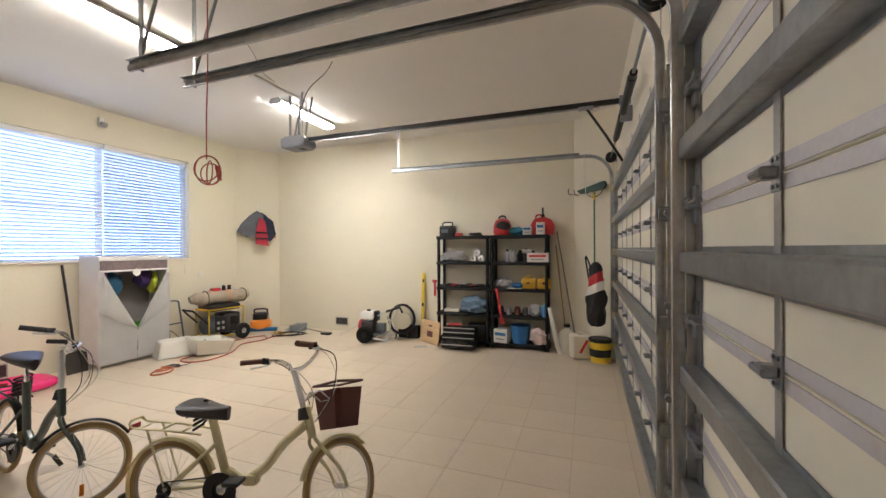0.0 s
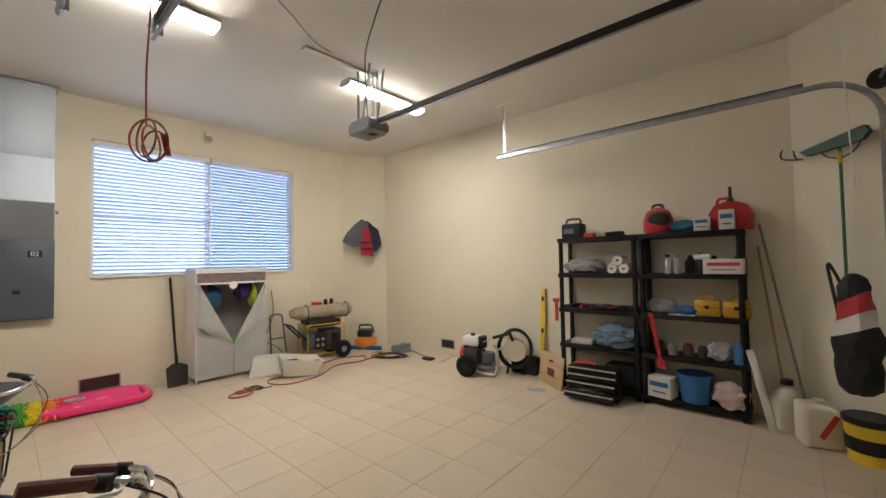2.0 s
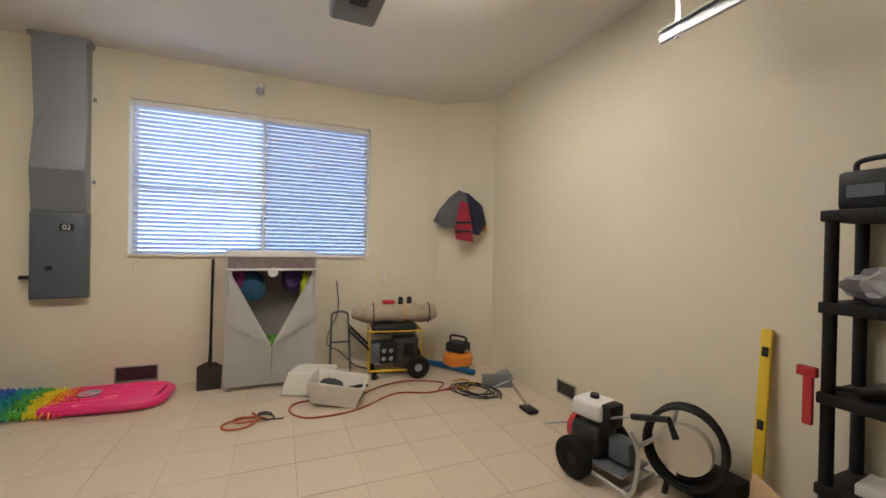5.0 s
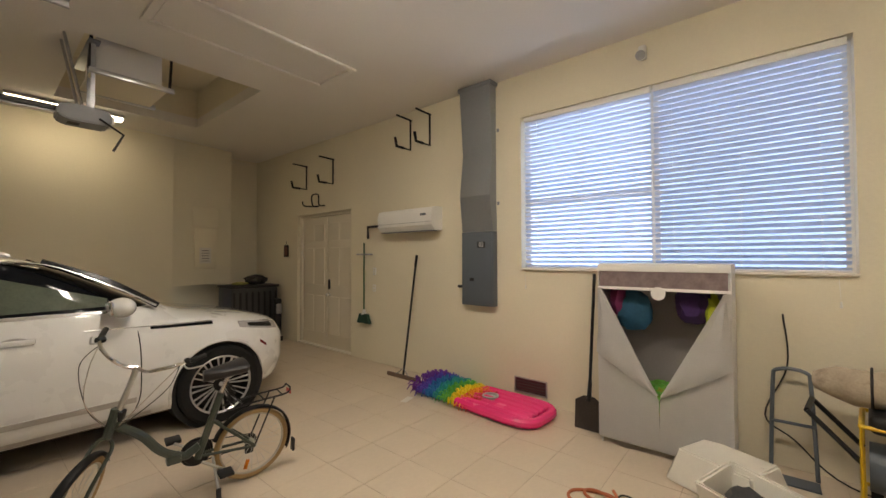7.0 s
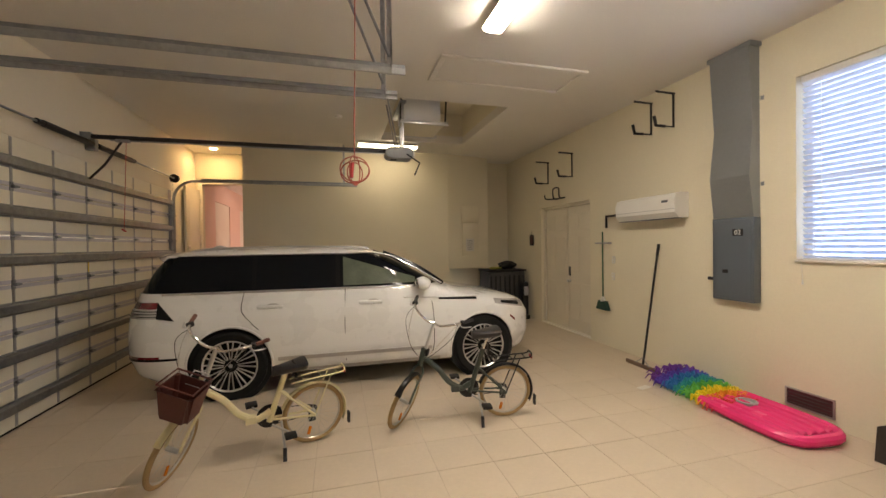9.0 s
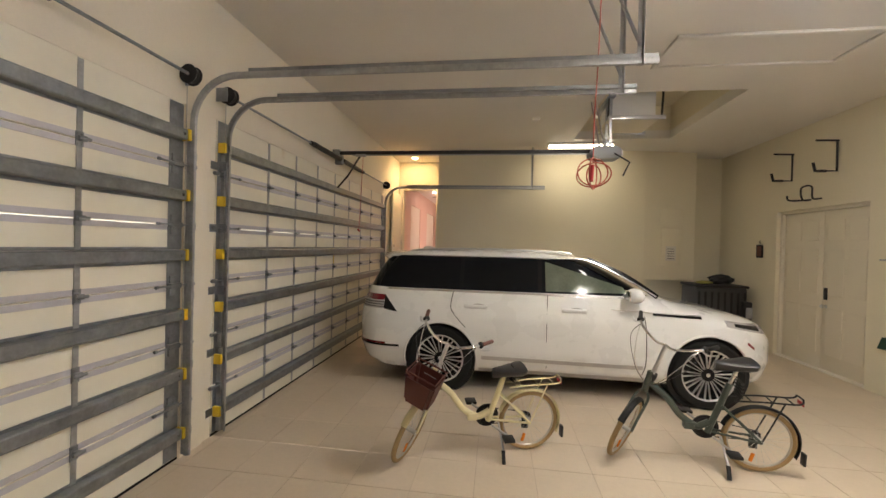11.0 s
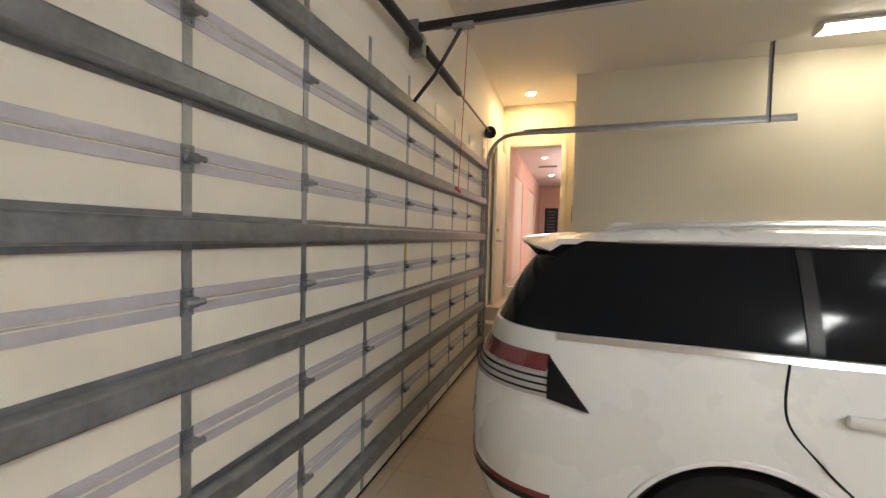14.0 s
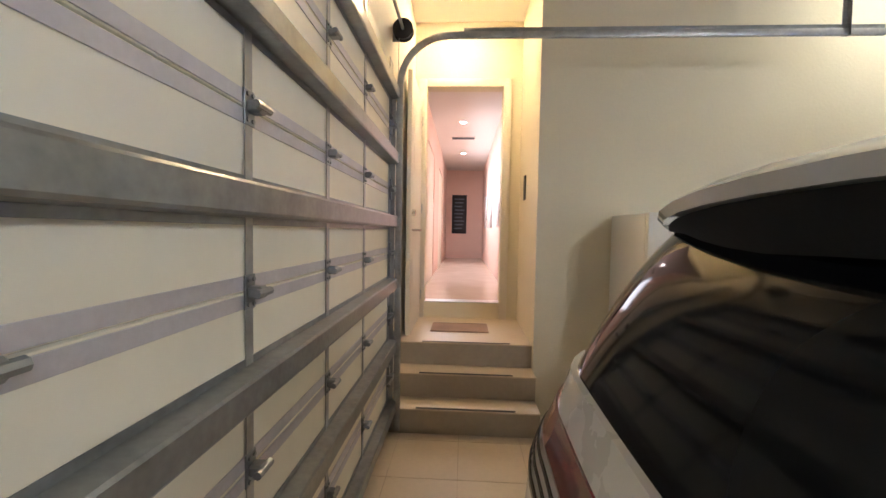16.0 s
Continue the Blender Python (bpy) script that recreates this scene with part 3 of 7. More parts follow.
for dx in (0.02, 0.09):
    part("coiled_cable", tube(bmesh.new(), [(dx + 0.012 * math.cos(k * 1.1), 0.06 + 0.012 * math.sin(k * 1.1), 0.07 + 0.0052 * k) for k in range(110)], 0.004, 5), GREY_CORD, op1)
op2 = opener(-0.62, -3.28, 3.07, 3.10, "dark garage door opener hanging beside the ceiling shaft", GALV)
part("release_arm", tube(bmesh.new(), [(-0.1, 0.15, -0.03), (-0.28, 0.2, -0.16), (-0.2, 0.2, -0.34)], 0.012, 6), BLACK_METAL, op2)

# attic lift in the ceiling shaft
lift = thing("attic_lift", "white storage lift box in an aluminium frame hanging in the shaft", "attic lift", -3.62, -0.75, 3.60)
part("platform", box(-0.34, 0.30, -0.45, 0.22, -0.09, -0.06, 0.004), WALL, lift)
part("box", box(-0.30, 0.26, -0.40, 0.18, -0.06, 0.30, 0.01), WHITE, lift)
for x0, x1, y in ((-0.40, 0.32, 0.24), (-0.40, 0.32, -0.48)):
    part("bar", box(x0, x1, y - 0.02, y + 0.02, -0.10, -0.05, 0.003), ALU, lift)
for x in (-0.36, 0.32):
    part("strap", tube(bmesh.new(), [(x, 0.22, -0.06), (x - 0.02, 0.2, 0.25), (x - 0.02, 0.15, 0.6)], 0.014, 6), BLACK_METAL, lift)

# attic hatch with a frame, flush in the ceiling
hatch = thing("attic_hatch", "white framed access hatch in the ceiling", "hatch", -4.45, 0.65, CZ)
part("panel", box(-0.85, 0.85, -0.28, 0.28, -0.012, -0.002), CEIL, hatch)
for x0, x1, y0, y1 in ((-0.93, 0.93, 0.285, 0.35), (-0.93, 0.93, -0.35, -0.285), (-0.93, -0.86, -0.285, 0.285), (0.86, 0.93, -0.285, 0.285)):
    part("frame", box(x0, x1, y0, y1, -0.028, 0, 0.006), CEIL, hatch)

# ---- fluorescent lamps ----


def strip_lamp(x, y, rz, length=1.32, tube_mat=TUBE):
    t = thing("ceiling_light", "lit fluorescent strip lamp with a white wrap diffuser", "ceiling lamp", x, y, CZ, rz, "strip lamps")
    part("housing", prism([(-0.07, 0.0), (0.07, 0.0), (0.105, -0.052), (-0.105, -0.052)], -length / 2 + 0.012, length / 2 - 0.012, "x"), WHITE, t, smooth=False)
    part("diffuser", prism([(-0.104, -0.053), (0.104, -0.053), (0.085, -0.078), (0.05, -0.086), (-0.05, -0.086), (-0.085, -0.078)], -length / 2 + 0.015, length / 2 - 0.015, "x"), tube_mat, t, "glowing diffuser", smooth=False)
    for s in (-1, 1):
        part("end_cap", prism([(-0.075, 0.0), (0.075, 0.0), (0.108, -0.05), (0.09, -0.08), (0.05, -0.09), (-0.05, -0.09), (-0.09, -0.08), (-0.108, -0.05)], min(s * length / 2, s * (length / 2 - 0.012)), max(s * length / 2, s * (length / 2 - 0.012)), "x"), WHITE, t, smooth=False)


strip_lamp(-3.845, 2.27, 90, 1.22)
strip_lamp(-3.92, 4.91, 90, 1.25)
strip_lamp(-3.42, -2.93, 0, 1.22, TUBE_WARM)

# ---- window with slatted blinds ----
win = struct("window_1", box(WX - T + 0.02, WX - T + 0.06, W0, W1, WZ0, WZ0 + 0.05), TRIM, "wide white two-part window with closed slatted blinds", "window")
YM = 3.76
for y0, y1, z0, z1 in ((W0, W0 + 0.05, WZ0, WZ1), (W1 - 0.05, W1, WZ0, WZ1), (YM - 0.04, YM + 0.04, WZ0 + 0.05, WZ1 - 0.05), (W0 + 0.05, W1 - 0.05, WZ1 - 0.05, WZ1), (W0 + 0.05, YM - 0.04, 2.30, 2.35)):
    part("window_frame", box(WX - T + 0.022, WX - T + 0.058, y0, y1, z0, z1), TRIM, win, smooth=False)
part("window_sill", box(WX - 0.13, WX + 0.035, W0 + 0.001, W1 - 0.001, WZ0 + 0.001, WZ0 + 0.024, 0.006), TRIM, win)
SLAT = bpy.data.materials.new("white_blind_slat")
SLAT.use_nodes = True
sn, sl = SLAT.node_tree.nodes, SLAT.node_tree.links
tr = sn.new("ShaderNodeBsdfTranslucent")
tr.inputs[0].default_value = (0.80, 0.87, 0.98, 1)
mx = sn.new("ShaderNodeMixShader")
mx.inputs[0].default_value = 0.45
sn["Principled BSDF"].inputs["Base Color"].default_value = (0.82, 0.83, 0.85, 1)
sn["Principled BSDF"].inputs["Roughness"].default_value = 0.45
sl.new(sn["Principled BSDF"].outputs[0], mx.inputs[1])
sl.new(tr.outputs[0], mx.inputs[2])
sl.new(mx.outputs[0], sn["Material Output"].inputs[0])
for y0, y1, tilt in ((W0 + 0.03, YM - 0.012, -40), (YM + 0.012, W1 - 0.03, -38)):
    L = y1 - y0
    s = bmesh.new()
    prof = [(-0.025, 0.0), (-0.012, 0.004), (0.012, 0.004), (0.025, 0.0), (0.012, 0.0022), (-0.012, 0.0022)]
    prism([(a, b) for a, b in prof], 0, L, "y", s)
    sm = mesh_of("slat", s, SLAT, True)
    k = 0
    z = WZ0 + 0.05
    while z < WZ1 - 0.07:
        share("slat", sm, win, WX - 0.05, y0, z, 0, tilt + random.uniform(-1.5, 1.5), 0)
        z += 0.0505
    part("head_rail", box(WX - 0.085, WX - 0.02, y0, y1, WZ1 - 0.065, WZ1 - 0.004, 0.004), WHITE, win)
    part("bottom_rail", box(WX - 0.07, WX - 0.03, y0, y1, WZ0 + 0.026, WZ0 + 0.042, 0.004), WHITE, win)
    for f in (0.12, 0.5, 0.88):
        for dx in (-0.073, -0.027):
            part("ladder_cord", rod((WX + dx, y0 + L * f, WZ0 + 0.04), (WX + dx, y0 + L * f, WZ1 - 0.05), 0.0016, 4), WHITE, win)
for y, z in ((2.42, 1.3), (5.0, 1.28)):
    part("pull_cord", tube(bmesh.new(), [(WX + 0.02, y, WZ0 + 0.02), (WX + 0.012, y + 0.01, z + 0.05)], 0.002, 4), WHITE, win)
    part("tassel", lathe([(0.004, 0.04), (0.009, 0.0), (0.007, -0.01), (0, -0.01)][::-1], 8, m=Matrix.Translation((WX + 0.014, y + 0.01, z))), WHITE, win)

SCREEN = bpy.data.materials.new("grey_fly_screen")
SCREEN.use_nodes = True
fn, fl_ = SCREEN.node_tree.nodes, SCREEN.node_tree.links
see = fn.new("ShaderNodeBsdfTransparent")
wv = fn.new("ShaderNodeMixShader")
wv.inputs[0].default_value = 0.3
fn["Principled BSDF"].inputs["Base Color"].default_value = (0.10, 0.085, 0.07, 1)
fn["Principled BSDF"].inputs["Roughness"].default_value = 0.8
fl_.new(see.outputs[0], wv.inputs[1])
fl_.new(fn["Principled BSDF"].outputs[0], wv.inputs[2])
fl_.new(wv.outputs[0], fn["Material Output"].inputs[0])
part("fly_screen", box(WX - T + 0.01, WX - T + 0.013, YM + 0.04, W1 - 0.05, WZ0 + 0.05, WZ1 - 0.05), SCREEN, win, "grey fly screen", smooth=False)
backdrop = struct("backdrop", box(-14.02, -14.0, -12, 20, -0.2, 9), glow("daylight_backdrop", (0.42, 0.60, 1.0), 0.062), "bright pale blue daylight outside the window", "backdrop")
awl = bpy.data.lights.new("window_daylight", "AREA")
awl.shape, awl.size, awl.size_y, awl.energy, awl.color = "RECTANGLE", 2.6, 1.2, 13, (0.84, 0.93, 1.0)
awo = new("window_daylight", awl)
awo.matrix_world = look((WX - 1.7, 3.74, 0.35), (WX, 3.74, 2.45))

# ---- side door ----
sd = struct("door_2", box(WX - 0.15, WX - 0.02, D0, D1, -0.003, 0.02), TRIM, "closed cream painted double door in the side wall", "door")
for y0, y1, z0, z1 in ((D0, D0 + 0.05, 0.02, DZ), (D1 - 0.05, D1, 0.02, DZ), (D0 + 0.05, D1 - 0.05, DZ - 0.05, DZ)):
    part("door_frame", box(WX - 0.17, WX - 0.06, y0, y1, z0, z1, 0.004), DOOR_PAINT, sd)
mid = (D0 + D1) / 2
for y0, y1 in ((D0 + 0.053, mid - 0.003), (mid + 0.003, D1 - 0.053)):
    lf = part("door_leaf", box(WX - 0.15, WX - 0.105, y0, y1, 0.02, DZ - 0.053, 0.003), DOOR_PAINT, sd)
    for z0, z1 in ((0.25, 0.95), (1.15, 1.85), (1.98, 2.3)):
        for a, b in ((0.10, 0.46), (0.54, 0.90)):
            part("door_panel", box(WX - 0.108, WX - 0.099, y0 + (y1 - y0) * a, y0 + (y1 - y0) * b, z0, z1, 0.006, 1), DOOR_PAINT, lf)
part("lock_plate", box(WX - 0.103, WX - 0.085, mid + 0.05, mid + 0.11, 1.08, 1.26, 0.006), BLACK_METAL, sd, "dark keypad lock")
part("knob", lathe([(0, 0), (0.03, 0), (0.012, 0.02), (0.012, 0.04), (0.03, 0.05), (0.025, 0.07), (0, 0.075)], 16, m=pose(WX - 0.105, mid + 0.08, 0.98, 0, 90)), ALU, sd, "metal knob")

# ---- the car ----
CARPAINT = mat("white_car_paint", (0.74, 0.74, 0.73), 0.28, vary=0.02, bump=0.0, coat=1.0)
GLASS = mat("black_privacy_glass", (0.006, 0.007, 0.009), 0.04, vary=0.0, bump=0.0, spec=0.14)
GLASS_GREEN = mat("green_tinted_glass", (0.10, 0.12, 0.09), 0.05, vary=0.3, scale=4, bump=0.0, coat=0.5)
TRIM_BLACK = mat("gloss_black_trim", (0.010, 0.010, 0.011), 0.2, vary=0.1, bump=0.0, spec=0.18)
LAMP_RED = mat("red_lamp_lens", (0.16, 0.008, 0.012), 0.08, vary=0.1, bump=0.0, coat=1.0)
LAMP_CLEAR = mat("clear_lamp_lens", (0.42, 0.40, 0.40), 0.1, vary=0.1, bump=0.0, coat=1.0)
CLADDING = mat("grey_lower_trim", (0.45, 0.43, 0.42), 0.35, metal=0.6)
UNDER = mat("underbody", (0.012, 0.012, 0.012), 0.9)


def lerp_table(tab, z):
    for (a, *va), (b, *vb) in zip(tab, tab[1:]):
        if z <= b:
            u = max(0.0, (z - a) / (b - a))
            return [p + (q - p) * u for p, q in zip(va, vb)]
    return list(tab[-1][1:])


# height, nose, tail, half width, corner radius front and back
LOWER = [(0.24, 0.20, 4.86, 0.90, 0.55, 0.45), (0.32, 0.10, 4.97, 0.965, 0.6, 0.5), (0.50, 0.03, 5.04, 1.0, 0.65, 0.52), (0.75, 0.02, 5.05, 1.005, 0.68, 0.52),
         (0.90, 0.10, 5.04, 0.995, 0.7, 0.52), (0.97, 0.22, 5.03, 0.98, 0.7, 0.52), (1.03, 0.45, 5.01, 0.965, 0.7, 0.5), (1.08, 0.78, 4.99, 0.95, 0.6, 0.5), (1.13, 1.10, 4.97, 0.935, 0.5, 0.48), (1.19, 1.30, 4.95, 0.92, 0.4, 0.46), (1.215, 1.34, 4.945, 0.91, 0.4, 0.46)]
UPPER = [(1.215, 1.42, 4.93, 0.89, 0.35, 0.44), (1.32, 1.60, 4.885, 0.855, 0.33, 0.42), (1.45, 1.83, 4.82, 0.81, 0.3, 0.40), (1.56, 2.04, 4.74, 0.765, 0.3, 0.36), (1.62, 2.17, 4.66, 0.735, 0.3, 0.34)]
ROOF = [(1.618, 2.16, 4.67, 0.742, 0.3, 0.34), (1.65, 2.25, 4.60, 0.715, 0.3, 0.34), (1.685, 2.42, 4.40, 0.64, 0.3, 0.34), (1.71, 2.65, 4.05, 0.50, 0.3, 0.3), (1.722, 2.95, 3.6, 0.28, 0.2, 0.2)]


def outline(s0, s1, w, rf, rb, n_side=40, n_corner=9, n_end=6):
    """Half of a car's plan outline, from the middle of the nose to the middle of the tail."""
    rf, rb = min(rf, w * 0.95), min(rb, w * 0.95)
    fy, by = rf * 1.0, rb * 1.0
    pts = [(s0 + 0.06 * (y / w) ** 2, y) for y in [k / n_end * (w - fy) for k in range(n_end)]]
    f0 = s0 + 0.06 * ((w - fy) / w) ** 2
    lf = rf * 1.25
    for k in range(n_corner):
        a = math.pi / 2 * k / n_corner
        pts.append((f0 + lf * (1 - math.cos(a) ** 0.9), w - fy + fy * math.sin(a) ** 0.9))
    sA, sB = f0 + lf, s1 - rb
    for k in range(n_side + 1):
        pts.append((sA + (sB - sA) * k / n_side, w))
    b0 = 0.05 * ((w - by) / w) ** 2
    for k in range(1, n_corner + 1):
        a = math.pi / 2 * k / n_corner
        pts.append((sB + (rb - b0) * math.sin(a) ** 0.85, w - by + by * math.cos(a) ** 0.85))
    for k in range(1, n_end + 1):
        y = (1 - k / n_end) * (w - by)
        pts.append((s1 - 0.05 * (y / w) ** 2, y))
    return pts


HUBS = (0.905, 3.92)
AXLE = 0.385


def shell(table, levels, arch=0.0, cap=True):
    """Stacked outlines, mirrored; wheel openings are cut where arch > 0."""
    bm = bmesh.new()
    z0, z1 = table[0][0], table[-1][0]
    rows, inside = [], set()
    for i in range(levels + 1):
        z = z0 + (z1 - z0) * i / levels
        half = outline(*lerp_table(table, z))
        loop = half + [(x, -y) for x, y in half[::-1]][1:-1]
        row = []
        for x, y in loop:
            zz = z
            if arch and abs(y) > 0.5:
                for h in HUBS:
                    d = math.hypot(x - h, zz - AXLE)
                    if d < arch:
                        k = arch / max(d, 0.02)
                        nx, nz = h + (x - h) * k, AXLE + (zz - AXLE) * k
                        if nz < z0:
                            nz = z0
                        x, zz = nx, nz
                        v = bm.verts.new((x, y, zz))
                        inside.add(v)
                        break
                else:
                    v = bm.verts.new((x, y, zz))
            else:
                v = bm.verts.new((x, y, zz))
            row.append(v)
        rows.append(row)
    n = len(rows[0])
    for a, b in zip(rows, rows[1:]):
        for k in range(n):
            q = (a[k], a[(k + 1) % n], b[(k + 1) % n], b[k])
            if not all(v in inside for v in q):
                bm.faces.new(q)
    if cap:
        bm.faces.new(rows[-1])
        if not arch:
            bm.faces.new(rows[0][::-1])
    bmesh.ops.delete(bm, geom=[v for v in bm.verts if not v.link_faces], context="VERTS")
    return bm


def side_y(table, z, s):
    """Half width of the shell at height z, place s along the car."""
    half = outline(*lerp_table(table, z))
    best = 0.0
    for (a, ya), (b, yb) in zip(half, half[1:]):
        if a <= s <= b and b > a:
            best = max(best, ya + (yb - ya) * (s - a) / (b - a))
    return best


def skin(table, s0, s1, zlo, zhi, off=0.005, thick=0.01, nx=14, nz=3, side=1):
    """A thin plate lying on the side of the shell; zlo and zhi are heights at both ends."""
    bm = bmesh.new()
    g = []
    for i in range(nx + 1):
        u = i / nx
        s = s0 + (s1 - s0) * u
        a, b = zlo[0] + (zlo[1] - zlo[0]) * u, zhi[0] + (zhi[1] - zhi[0]) * u
        g.append([[bm.verts.new((s, side * (side_y(table, a + (b - a) * j / nz, s) + o), a + (b - a) * j / nz)) for o in (off, off - thick)] for j in range(nz + 1)])
    for i in range(nx):
        for j in range(nz):
            for o in (0, 1):
                bm.faces.new((g[i][j][o], g[i + 1][j][o], g[i + 1][j + 1][o], g[i][j + 1][o]))
    for i in range(nx):
        for j in (0, nz):
            bm.faces.new((g[i][j][0], g[i + 1][j][0], g[i + 1][j][1], g[i][j][1]))
    for j in range(nz):
        for i in (0, nx):
            bm.faces.new((g[i][j][0], g[i][j + 1][0], g[i][j + 1][1], g[i][j][1]))
    return bm


def wrap(table, smin, zlo, zhi, off=0.006, thick=0.012, nz=3, taper=0.0):
    """A band round the tail of the shell from place smin on both sides."""
    bm = bmesh.new()
    rows = []
    for j in range(nz + 1):
        z = zlo + (zhi - zlo) * j / nz
        half = [(x, y) for x, y in outline(*lerp_table(table, z), n_side=120, n_corner=14) if x >= smin + taper * (j / nz)]
        k = 30
        pts = [half[min(len(half) - 1, round(i * (len(half) - 1) / k))] for i in range(k + 1)]
        loop = pts + [(x, -y) for x, y in pts[::-1]][1:]
        row = []
        for x, y in loop:
            nrm = Vector((max(0.0, x - 4.4) * 1.6, y, 0)).normalized()
            row.append([bm.verts.new(Vector((x, y, z)) + nrm * o) for o in (off, off - thick)])
        rows.append(row)
    for a, b in zip(rows, rows[1:]):
        for i in range(len(a) - 1):
            for o in (0, 1):
                bm.faces.new((a[i][o], a[i + 1][o], b[i + 1][o], b[i][o]))
    for a in (rows[0], rows[-1]):
        for i in range(len(a) - 1):
            bm.faces.new((a[i][0], a[i + 1][0], a[i + 1][1], a[i][1]))
    return bm


car = thing("car", "clean white sport utility vehicle with black rear glass", "car", -5.13, -0.66, 0)
body = part("body", shell(LOWER, 26, arch=0.435), CARPAINT, car)
bpy.data.meshes[body.data.name].set_sharp_from_angle(angle=radians(50))
part("underbody", box(0.75, 4.5, -0.86, 0.86, 0.22, 0.62), UNDER, car, smooth=False)
glass = part("window_band", shell(UPPER, 8), GLASS, car, "black privacy glass")
part("roof", shell(ROOF, 6), CARPAINT, car)
for sd_ in (-1, 1):
    part("front_side_window", skin(UPPER, 1.78, 2.68, (1.245, 1.235), (1.31, 1.585), 0.004, 0.006, side=sd_), GLASS_GREEN, car, "greenish clear side glass")
    for s in (2.72, 3.66):
        part("window_pillar", skin(UPPER, s, s + 0.05, (1.22, 1.22), (1.61, 1.61), 0.006, 0.008, 1, 4, sd_), TRIM_BLACK, car)
    part("belt_moulding", skin(LOWER, 1.62, 4.60, (1.19, 1.192), (1.212, 1.214), 0.006, 0.01, 24, 1, sd_), CHROME, car, "bright window moulding")
    part("roof_moulding", tube(bmesh.new(), bend([(1.44, sd_ * 0.885, 1.225), (1.62, sd_ * 0.858, 1.335), (1.85, sd_ * 0.812, 1.465), (2.2, sd_ * 0.752, 1.615), (2.7, sd_ * 0.748, 1.622), (3.6, sd_ * 0.748, 1.622), (4.35, sd_ * 0.735, 1.618)]), 0.010, 6), CHROME, car)
    part("a_pillar", tube(bmesh.new(), bend([(1.42, sd_ * 0.86, 1.22), (1.62, sd_ * 0.83, 1.36), (1.84, sd_ * 0.785, 1.49), (2.18, sd_ * 0.725, 1.63)]), 0.03, 6), TRIM_BLACK, car)
    part("roof_rail", tube(bmesh.new(), bend([(2.35, sd_ * 0.66, 1.675), (2.5, sd_ * 0.655, 1.70), (3.4, sd_ * 0.645, 1.715), (4.2, sd_ * 0.62, 1.695), (4.4, sd_ * 0.61, 1.665)]), 0.016, 6), ALU, car, "silver roof rail")
    # seams between doors and wings
    for line in ([(1.62, 1.19), (1.58, 0.9), (1.57, 0.5), (1.6, 0.34)], [(2.66, 1.19), (2.67, 0.8), (2.66, 0.34)], [(3.78, 1.19), (3.80, 1.0), (3.70, 0.86), (3.62, 0.78)]):
        pts = bend([(s, sd_ * (side_y(LOWER, z, s) + 0.0), z) for s, z in line], 8)
        part("door_seam", tube(bmesh.new(), pts, 0.0045, 5), UNDER, car)
    for s in (2.22, 3.36):
        w = side_y(LOWER, 1.03, s + 0.1)
        h = bmesh.new()
        bx(h, s, s + 0.28, -0.014, 0.014, -0.022, 0.022, 0.012)
        hd = part("door_handle", h, CARPAINT, car, "body-coloured handle")
        hd.matrix_basis = pose(0, sd_ * (w + 0.016), 1.03, 0, 0, 0)
        part("handle_cup", lathe([(0, -0.003), (0.05, -0.003), (0.05, 0.001), (0, 0.001)], 16, m=pose(s + 0.11, sd_ * (w + 0.002), 1.03, 90) @ Matrix.Diagonal((1.6, 0.75, 1, 1))), CLADDING, hd).matrix_basis = pose(0, -sd_ * (w + 0.016), -1.03)
    part("wing_vent", skin(LOWER, 0.98, 1.50, (1.0, 1.02), (1.025, 1.045), 0.007, 0.01, 12, 1, sd_), TRIM_BLACK, car, "dark wing vent with bright edge")
    part("vent_trim", skin(LOWER, 0.98, 1.95, (1.027, 1.06), (1.035, 1.067), 0.009, 0.012, 12, 1, sd_), CHROME, car)
    part("sill_moulding", skin(LOWER, 1.60, 3.42, (0.40, 0.405), (0.445, 0.45), 0.012, 0.016, 20, 1, sd_), CLADDING, car, "bright sill moulding")
    part("sill_trim", skin(LOWER, 1.48, 3.45, (0.25, 0.25), (0.29, 0.29), 0.006, 0.012, 20, 1, sd_), CLADDING, car)
    mir = part("mirror", lumpy(0.10, 0.13, 0.085, 0.0, 1, 0, 3, False), CARPAINT, car, "door mirror")
    mir.matrix_basis = pose(1.72, sd_ * 1.04, 1.165)
    part("mirror_glass", box(0.07, 0.092, -0.1, 0.1, 0.02, 0.135, 0.01), CHROME, mir)
    part("mirror_foot", box(-0.05, 0.05, min(-sd_ * 0.16, -sd_ * 0.02), max(-sd_ * 0.16, -sd_ * 0.02), 0.02, 0.06, 0.01), TRIM_BLACK, mir)
    # head and tail lamps, reflectors
    part("headlamp", skin(LOWER, 0.20, 0.72, (0.83, 0.93), (0.93, 0.99), 0.006, 0.012, 10, 3, sd_), LAMP_CLEAR, car, "clear headlamp")
    part("headlamp_inner", skin(LOWER, 0.30, 0.62, (0.87, 0.93), (0.92, 0.96), 0.009, 0.012, 8, 2, sd_), TRIM_BLACK, car)
    part("side_marker", skin(LOWER, 0.42, 0.50, (0.68, 0.74), (0.71, 0.77), 0.006, 0.012, 3, 1, sd_), LAMP_RED, car)
